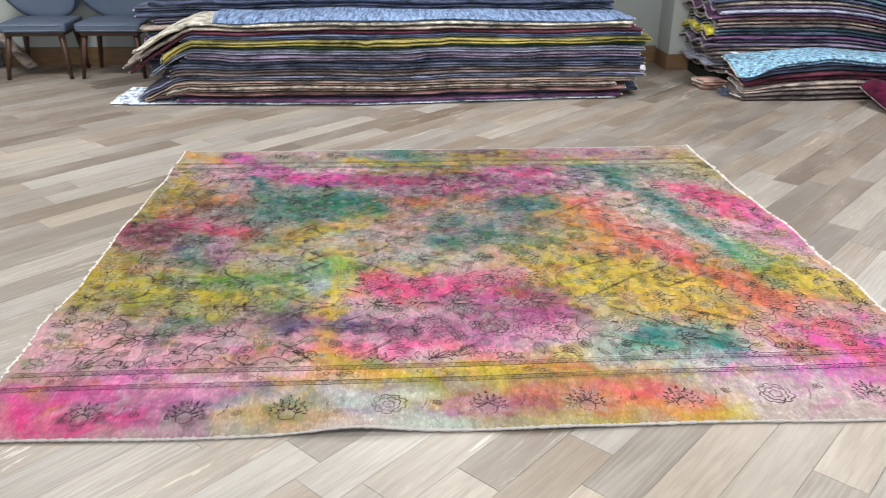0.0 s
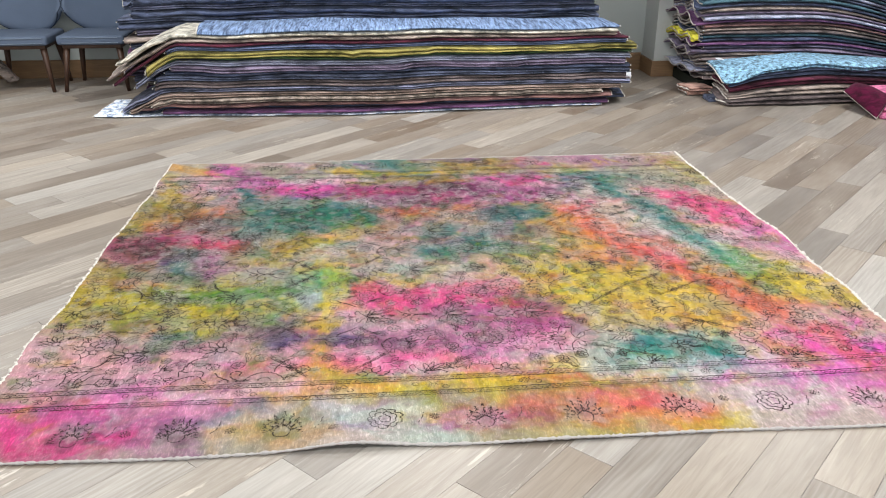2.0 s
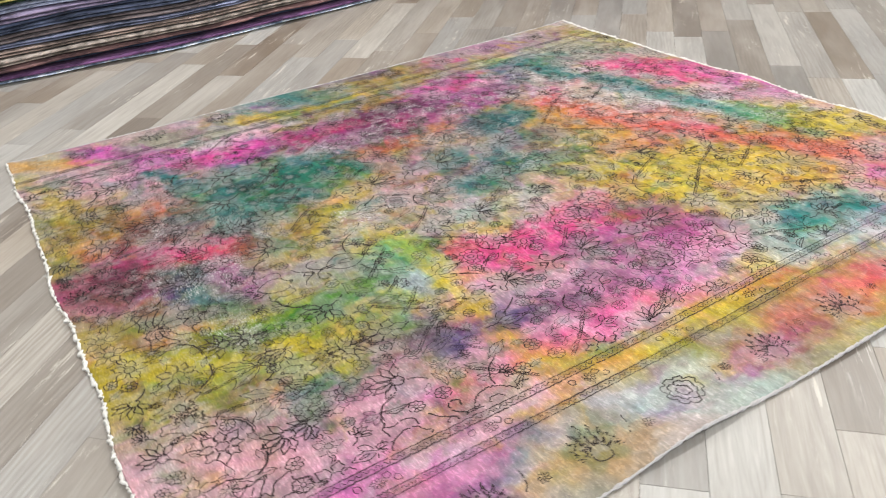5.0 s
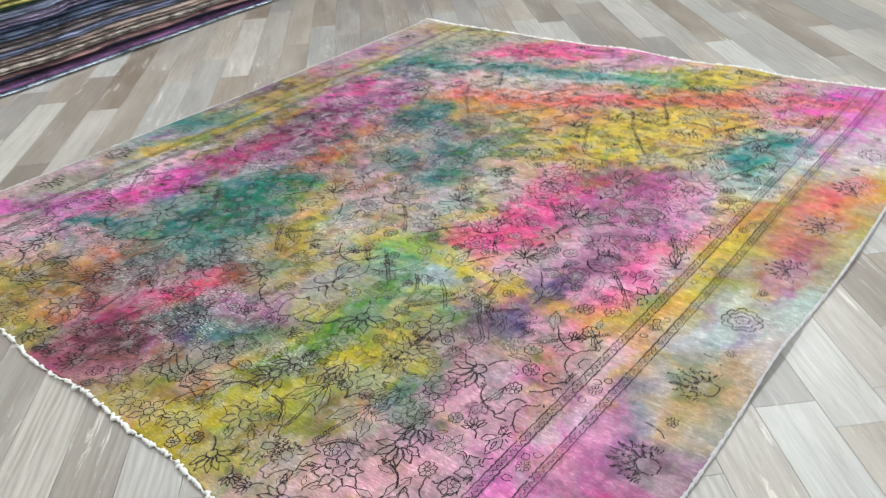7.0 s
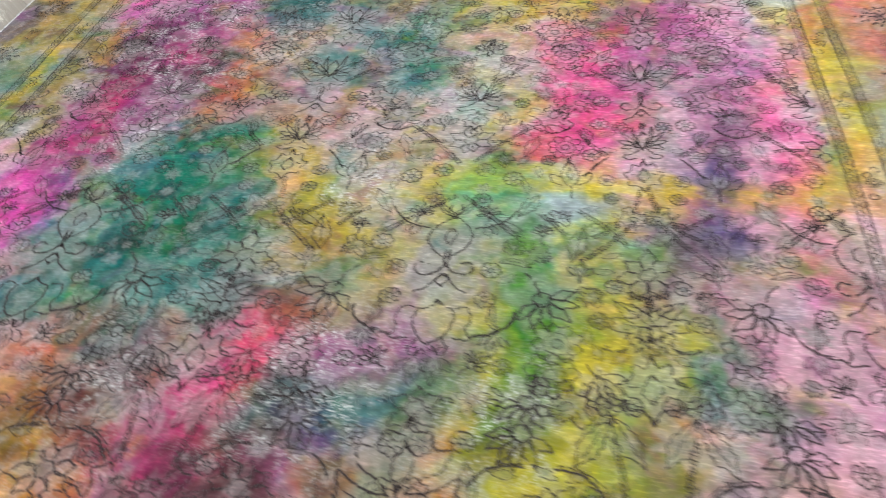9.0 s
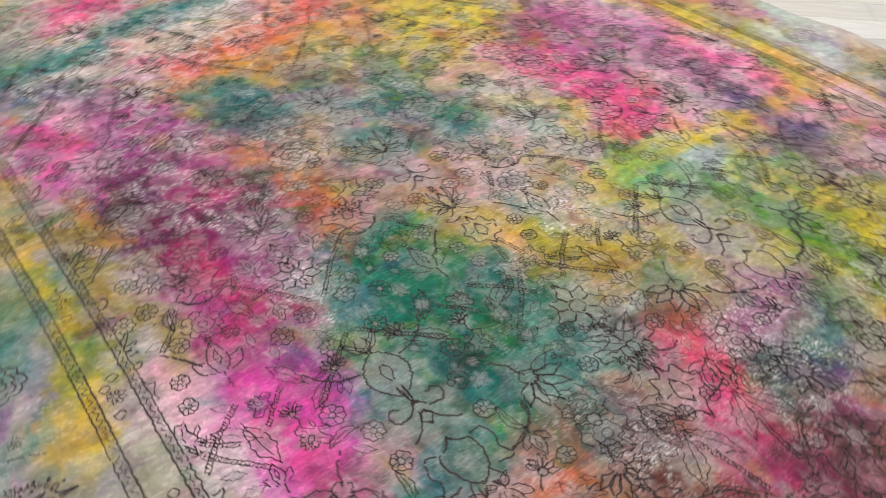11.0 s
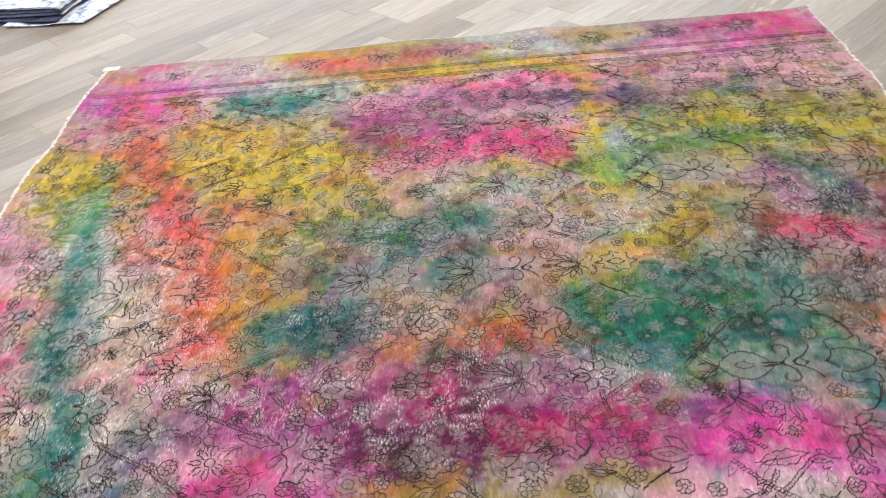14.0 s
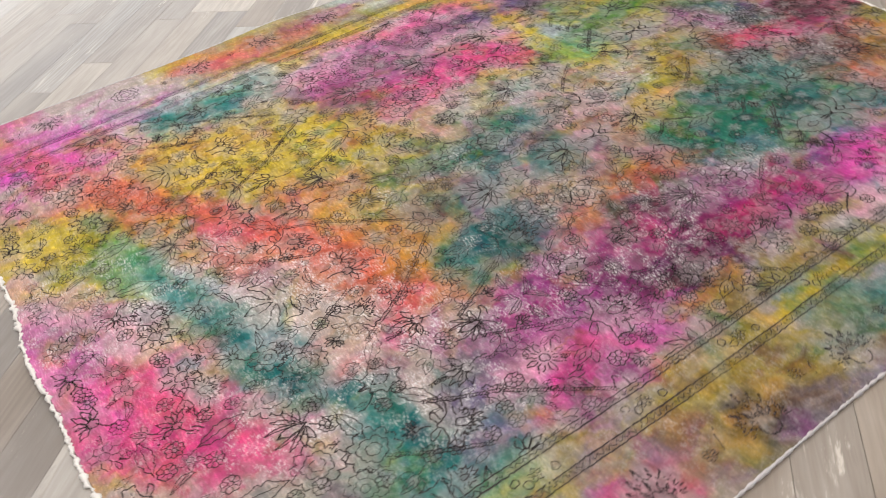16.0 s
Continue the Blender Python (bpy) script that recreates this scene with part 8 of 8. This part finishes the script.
for i, w in enumerate(order_b):
    xa = 2.50 + jit.uniform(-0.05, 0.06) - 0.003 * i - (0.07 if w == "lemon" else 0)
    pile_b.lay(WOOL[w], ("bright yellow folded rug end sticking out of the big pile" if w == "lemon" else w.replace("_", " ") + " folded rug with a wavy end in the big pile"),
               "big pile of folded rugs", xa, 2.60 if w == "lemon" else 5.1, lambda x, k=jit.uniform(0, 0.03) + (0.13 if w == "lemon" else 0): 3.30 + k + 0.03 * (x - 2.5), 4.02, jit.uniform(0.020, 0.030) * (2.0 if w == "lemon" else 1),
               droop, None, seed=300 + i, nx=48, ny=20, cord=ASH_CORD, double=False)

# small pile in front of it with a blue rug on top
def hanging_corner(x, y, z):
    return -0.34 * np.clip(z - 0.03, 0, 1) * np.exp(-((x - 2.55) / 0.20) ** 2) * np.exp(-((y - 2.78) / 0.20) ** 2)


pile_c = Pile(2.4, 5.2, 2.6, 3.32, bend=hanging_corner)


def front_c(x):
    return 2.80 + 0.03 * np.clip(x - 2.6, 0, 3)


def bulge(x):
    return 0.75 + 0.55 * np.exp(-((x - 3.35) / 0.5) ** 2)


for i, (w, th, xa, xb, setb, words) in enumerate((
        ("brown", 0.062, 2.58, 5.0, 0.00, "grey-brown folded rug at the bottom of a small pile"),
        ("taupe", 0.050, 2.60, 5.0, 0.02, "taupe folded rug in a small pile"),
        ("burgundy", 0.050, 2.62, 4.9, 0.05, "dark burgundy folded rug in a small pile"),
        ("navy", 0.048, 2.60, 4.9, 0.07, "dark folded rug in a small pile"),
        ("sky", 0.040, 2.52, 4.95, 0.03, "light blue patterned rug draped over a small pile"))):
    laid = pile_c.lay(WOOL[w], words, "small pile of folded rugs", xa, xb, lambda x, s=setb: front_c(x) + s, 3.27, th, bulge, seed=400 + i, nx=56, ny=10)
part("tag", box_bm(2.57, 2.62, 3.10, 3.18, 0.330, 0.333), WHITE_TAG, laid, "small pale paper tag")
pile_d = Pile(2.2, 2.7, 3.1, 3.6)
for i, (w, words) in enumerate((("salmon", "salmon folded rug end on the floor"), ("salmon", "salmon folded mat end on the floor"))):
    pile_d.lay(WOOL[w], words, "small folded mats", 2.36, 2.58, lambda x: 3.22 + 0 * x, 3.40, 0.03, seed=430 + i, nx=14, ny=8)
mat_roll = thing("small_mat", "small slate blue mat lying folded on the floor", "mat")
part("fold", box_bm(2.47, 2.60, 2.95, 3.10, 0.001, 0.045, 0.018, 3), WOOL["slate"], mat_roll, smooth=True)


# pink rug tossed on the floor with its wine red underside folded over
def cloth(name, fn, nu, nv, thick, material, parent, label=""):
    u, v = np.meshgrid(np.linspace(0, 1, nu), np.linspace(0, 1, nv), indexing="ij")
    p = np.stack(fn(u, v), -1)
    n = np.cross(np.gradient(p, axis=0), np.gradient(p, axis=1))
    n /= np.linalg.norm(n, axis=-1, keepdims=True) + 1e-9
    top, bot = p.reshape(-1, 3), (p - n * thick).reshape(-1, 3)
    idx = np.arange(nu * nv).reshape(nu, nv)
    m = nu * nv
    faces = []
    for i in range(nu - 1):
        for j in range(nv - 1):
            a, b, c, e = idx[i, j], idx[i + 1, j], idx[i + 1, j + 1], idx[i, j + 1]
            faces += [(a, b, c, e), (m + e, m + c, m + b, m + a)]
    ring = list(idx[:, 0]) + list(idx[-1, 1:]) + list(idx[-2::-1, -1]) + list(idx[0, -2:0:-1])
    for k in range(len(ring)):
        a, b = ring[k], ring[(k + 1) % len(ring)]
        faces.append((b, a, m + a, m + b))
    return mesh_object(name, np.concatenate([top, bot]), faces, material, parent, True, label), p


def sheet(a, b, c, d, puff, ripple_size=0.0):
    """A bent four-cornered sheet: corners a-b along u, d-c on the far side of v."""
    a, b, c, d = (np.array(q, float) for q in (a, b, c, d))

    def fn(u, v):
        p = (1 - v)[..., None] * ((1 - u)[..., None] * a + u[..., None] * b) + v[..., None] * ((1 - u)[..., None] * d + u[..., None] * c)
        z = p[..., 2] + puff * np.sin(np.pi * u) ** 0.7 * np.sin(np.pi * v) ** 0.7 + ripple_size * np.sin(u * 11 + v * 5)
        return p[..., 0], p[..., 1], np.maximum(z, 0.0125)

    return fn


pink = thing("crumpled_rug", "pink rug tossed on the floor with a wine red flap", "rug")
cloth("lower_fold", sheet((3.60, 2.30, 0.013), (4.75, 1.42, 0.013), (4.9, 2.60, 0.05), (3.72, 2.80, 0.05), 0.05, 0.006), 40, 22, 0.012, WOOL["rose"], pink)
cloth("middle_fold", sheet((3.66, 2.36, 0.06), (4.72, 1.86, 0.07), (4.9, 2.66, 0.09), (3.72, 2.82, 0.08), 0.05, 0.006), 40, 22, 0.012, WOOL["rose"], pink)
_, pf = cloth("upper_fold", sheet((3.74, 2.48, 0.115), (4.74, 2.12, 0.12), (4.9, 2.76, 0.15), (3.60, 2.80, 0.16), 0.035, 0.004), 40, 22, 0.012, WOOL["rose"], pink)
_, pw = cloth("flap", sheet((3.49, 2.68, 0.135), (3.64, 2.78, 0.178), (3.76, 2.47, 0.136), (3.55, 2.27, 0.013), 0.06), 16, 24, 0.012, WOOL["wine"], pink, "wine red velvety flap")
tube("edge_cord", pw[0] + np.array([0, 0, 0.002]), 0.006, CORD, pink, 5, 0.2, "pale edge cord")
tube("edge_cord", pw[:, -1] + np.array([0, 0, 0.002]), 0.006, CORD, pink, 5, 0.2, "pale edge cord")
tube("edge_cord", pf[:, 0] + np.array([0, 0, 0.002]), 0.006, CORD, pink, 5, 0.2, "pale edge cord")

# low pile of blue and white rugs on the other side of the room
turn_e = Matrix.Translation((2.26, -2.27, 0)) @ Matrix.Rotation(radians(-9), 4, "Z") @ Matrix.Rotation(radians(180), 4, "Z") @ Matrix.Diagonal((-1, 1, 1, 1))
pile_e = Pile(-0.1, 2.3, -0.1, 1.5)
for i, (w, th, words) in enumerate((("navy", 0.030, "dark folded rug at the bottom of a low pile"), ("slate", 0.026, "slate folded rug in a low pile"), ("ice_blue", 0.030, "white and pale blue rug on a low pile"))):
    pile_e.lay(WOOL[w], words, "low pile of pale rugs", 0.0 - 0.02 * i, 2.1, lambda x, k=i: 0.02 * k + 0.05 * x, 1.3, th, seed=450 + i, nx=30, ny=10, frame=turn_e)
cloth_rug = thing("pale_blue_rug", "pale blue thin rug spread under the low pile", "rug")
cloth("cloth", lambda u, v: (2.10 + 0.5 * u - 0.30 * v, -2.24 - 0.9 * v - 0.05 * u, 0.012 + 0.004 * np.sin(u * 8) + 0.03 * (1 - np.abs(2 * v - 1)) * u), 12, 16, 0.006, WOOL["ice_blue"], cloth_rug)


# ---- chairs ----
WELT_HIGHLIGHT = plain_material("pale_slate_welt_highlight", (128, 140, 158), 0.85, 0.2, 0.2, 40)

def dining_chair(at, turn):
    c = thing("dining_chair", "slate blue upholstered dining chair on dark walnut legs", "chair", "chairs along the wall", at, turn)
    bm = box_bm(-0.285, 0.285, -0.27, 0.25, 0.405, 0.485, 0.03, 4)
    for v in bm.verts:
        if v.co.z > 0.45:
            v.co.z += 0.012 * (1 - (v.co.x / 0.3) ** 2) * (1 - (v.co.y / 0.3) ** 2)
    seat = part("seat", bm, CHAIR_CLOTH, c, smooth=True)
    # pale welts along the seat front; their colour also paints in its highlights
    for z in (0.425, 0.468):
        tube("welt_highlight", [(-0.24, -0.272, z), (0, -0.2735, z), (0.24, -0.272, z)], 0.004, WELT_HIGHLIGHT, seat, 5)
    part("seat_frame", box_bm(-0.25, 0.25, -0.235, 0.22, 0.372, 0.404, 0.006), WALNUT, c, "dark walnut seat frame")
    # wrapped shell back
    nu, nv = 34, 14
    verts, faces = [], []
    for side in (0, 1):
        for i in range(nu):
            a = -1.22 + 2.44 * i / (nu - 1)
            for j in range(nv):
                h = j / (nv - 1)
                wide = 0.315 + 0.034 * math.sin(h * 3)
                low = 0.45 + 0.19 * abs(a / 1.22) ** 2.2
                high = 0.890 - 0.12 * abs(a / 1.22) ** 3
                z = low + (high - low) * h
                rim = 0.62 * math.sqrt(max(0.0, 1 - (2 * h - 1) ** 6)) * math.sqrt(max(0.0, 1 - abs(a / 1.23) ** 8)) + 0.38
                t = 0.034 * rim * (1 if side else -1)
                verts.append(((wide + t) * math.sin(a), 0.02 + (0.235 + t) * math.cos(a) + 0.055 * h, z))
    m = nu * nv
    for i in range(nu - 1):
        for j in range(nv - 1):
            k = i * nv + j
            faces += [(k, k + nv, k + nv + 1, k + 1), (m + k + 1, m + k + nv + 1, m + k + nv, m + k)]
    ring = [i * nv for i in range(nu)] + [(nu - 1) * nv + j for j in range(1, nv)] + [i * nv + nv - 1 for i in range(nu - 2, -1, -1)] + [j for j in range(nv - 2, 0, -1)]
    for k in range(len(ring)):
        a, b = ring[k], ring[(k + 1) % len(ring)]
        faces.append((b, a, m + a, m + b))
    back = mesh_object("backrest", verts, faces, CHAIR_CLOTH, c, True)
    rim = [Vector(verts[m + k]) * 0.5 + Vector(verts[k]) * 0.5 for k in ring]
    tube("piping", [tuple(p) for p in rim], 0.006, PIPING, back, 5)
    for lx, ly in ((-1, -1), (1, -1), (-1, 1), (1, 1)):
        bm = bmesh.new()
        bmesh.ops.create_cone(bm, cap_ends=True, segments=10, radius1=0.0165, radius2=0.029, depth=0.372, matrix=Matrix.Translation((0, 0, 0.186)))
        for v in bm.verts:
            k = 1 - v.co.z / 0.372
            v.co.x += lx * (0.225 + 0.045 * k)
            v.co.y += ly * (0.195 + 0.055 * k) - 0.01
        part("leg", bm, WALNUT, c, smooth=True)
    return c


chair = dining_chair((-2.80, 4.05, 0), 0)
copy_thing(chair, pose(-3.45, 4.03, 0, 0, 0, 2))

# patterned rug hanging over a low stack beyond the chairs
hung = thing("draped_rug", "grey mauve patterned rug draped over a low heap by chairs", "rug")


def heap(u, v):
    x = -3.67 - 0.95 * u + 0.05 * np.sin(v * 5)
    z = 0.36 * np.clip(u / 0.30, 0, 1) ** 0.8 * (1 - 0.35 * np.clip(u - 0.6, 0, 1)) + 0.012 * np.sin(v * 9 + u * 6)
    return x, 4.06 + 0.26 * v + 0.05 * u, np.maximum(z, 0.032)


cloth("cover", heap, 30, 10, 0.03, WOOL["taupe"], hung)
heap_body = box_bm(-4.60, -4.00, 4.10, 4.36, 0.001, 0.22, 0.03, 3)
part("stacked_fold", heap_body, WOOL["lilac"], hung, smooth=True)

# boarded ledge on the wall above the chairs
ledge = thing("wall_panel", "grey wood panel with a dark ledge on the wall above chairs", "panel")
part("board", box_bm(-5.0, -2.35, 4.395, 4.418, 0.94, 1.9), BOARD, ledge)
part("ledge_rail", box_bm(-5.0, -2.35, 4.36, 4.418, 0.90, 0.938, 0.004), WALNUT, ledge, "dark wooden ledge rail")
plate = thing("wall_plate", "small beige plate on the grey wall", "wall plate")
part("plate", box_bm(1.82, 1.94, 4.405, 4.4195, 0.86, 1.02, 0.003), SKIRTING, plate)


# ---- floor planks, laid at 45 degrees ----
floor = structure("floor", box_bm(x0 - 0.15, x1 + 0.15, y0 - 0.15, y1 + 0.15, -0.12, -0.0045), SUBFLOOR, "grey limed oak plank floor laid diagonally", "floor")
PLANK_W, PLANK_L, GAP = 0.161, 1.22, 0.0006
R2 = math.sqrt(0.5)


def to_world(d, n):
    return ((d - n) * R2, (d + n) * R2)


def clip_room(poly):
    for axis, limit, sign in ((0, x0, 1), (0, x1, -1), (1, y0, 1), (1, y1, -1)):
        out = []
        for i in range(len(poly)):
            a, b = poly[i], poly[(i + 1) % len(poly)]
            ia, ib = sign * (a[axis] - limit) >= 0, sign * (b[axis] - limit) >= 0
            if ia:
                out.append(a)
            if ia != ib:
                k = (limit - a[axis]) / (b[axis] - a[axis])
                out.append((a[0] + k * (b[0] - a[0]), a[1] + k * (b[1] - a[1])))
        poly = out
        if len(poly) < 3:
            return []
    return poly


def prism(poly):
    """A plank blank: top with a small bevel, sides."""
    cx, cy = sum(p[0] for p in poly) / len(poly), sum(p[1] for p in poly) / len(poly)
    n = len(poly)
    inner = []
    for p in poly:
        l = math.hypot(p[0] - cx, p[1] - cy)
        k = 1 - 0.0012 / max(l, 0.01)
        inner.append((cx + (p[0] - cx) * k, cy + (p[1] - cy) * k, 0.0))
    verts = inner + [(p[0], p[1], -0.0006) for p in poly] + [(p[0], p[1], -0.0045) for p in poly]
    faces = [tuple(range(n))]
    for ring in (0, n):
        for i in range(n):
            j = (i + 1) % n
            faces.append((ring + j, ring + i, ring + n + i, ring + n + j))
    return verts, faces


whole = [to_world(-PLANK_L / 2 + GAP, -PLANK_W / 2 + GAP), to_world(PLANK_L / 2 - GAP, -PLANK_W / 2 + GAP), to_world(PLANK_L / 2 - GAP, PLANK_W / 2 - GAP), to_world(-PLANK_L / 2 + GAP, PLANK_W / 2 - GAP)]
pv, pf2 = prism(whole)
plank_mesh = bpy.data.meshes.new("plank")
plank_mesh.from_pydata(pv, [], pf2)
plank_mesh.materials.append(PLANK)
tone = random.Random(17)
rest_v, rest_f, near = [], [], []
rows = range(-60, 60)
# plank ends and tones that stand out: row -> place of a joint; (row, place) -> warmth, lightness
JOINT = {0: -1.581, -6: 2.52, -1: 3.20, -3: 2.34, -4: 1.485, -9: 2.10, 15: 1.15}
TONE = {(0, -2.2): (0.1, 1.0), (0, 1.5): (0.3, 0.85), (-6, 1.9): (0.9, 0.04), (-1, 2.6): (0.5, 0.06), (-3, 1.7): (0.6, 0.22), (-4, 2.1): (0.4, 0.72),
        (-9, 1.5): (0.7, 0.10), (15, 1.8): (0.9, 0.08), (17, 1.0): (0.5, 1.0), (-5, 2.0): (0.3, 0.55), (-8, 1.6): (0.3, 0.60), (16, 1.4): (0.6, 0.35)}
for r in rows:
    n_mid = -0.637 - PLANK_W / 2 + r * PLANK_W
    start = JOINT.get(r, tone.uniform(0, PLANK_L)) - PLANK_L / 2
    for k in range(-9, 10):
        d_mid = start + k * PLANK_L
        centre = to_world(d_mid, n_mid)
        poly = [(p[0] + centre[0], p[1] + centre[1]) for p in whole]
        cut = clip_room(poly)
        shade = (tone.random(), min(1, max(0, tone.gauss(0.63, 0.24))), tone.random())
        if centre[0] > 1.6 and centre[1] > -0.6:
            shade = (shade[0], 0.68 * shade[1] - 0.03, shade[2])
        for (row, place), given in TONE.items():
            if row == r and abs(d_mid - place) < PLANK_L / 2:
                shade = (*given, shade[2])
        if not cut:
            continue
        uncut = all(x0 < p[0] < x1 and y0 < p[1] < y1 for p in poly)
        hidden = abs(centre[0]) < 1.1 and abs(centre[1]) < 0.95
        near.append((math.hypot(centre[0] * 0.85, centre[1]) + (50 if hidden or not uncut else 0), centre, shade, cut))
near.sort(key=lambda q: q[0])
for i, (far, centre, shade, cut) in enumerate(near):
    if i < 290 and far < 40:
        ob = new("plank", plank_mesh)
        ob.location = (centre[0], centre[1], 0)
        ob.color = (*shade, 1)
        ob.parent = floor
    else:
        v, f = prism(cut)
        base = len(rest_v)
        rest_v += v
        rest_f += [tuple(base + q for q in face) for face in f]
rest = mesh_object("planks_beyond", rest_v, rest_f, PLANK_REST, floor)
tagged(rest, kind="stuff")
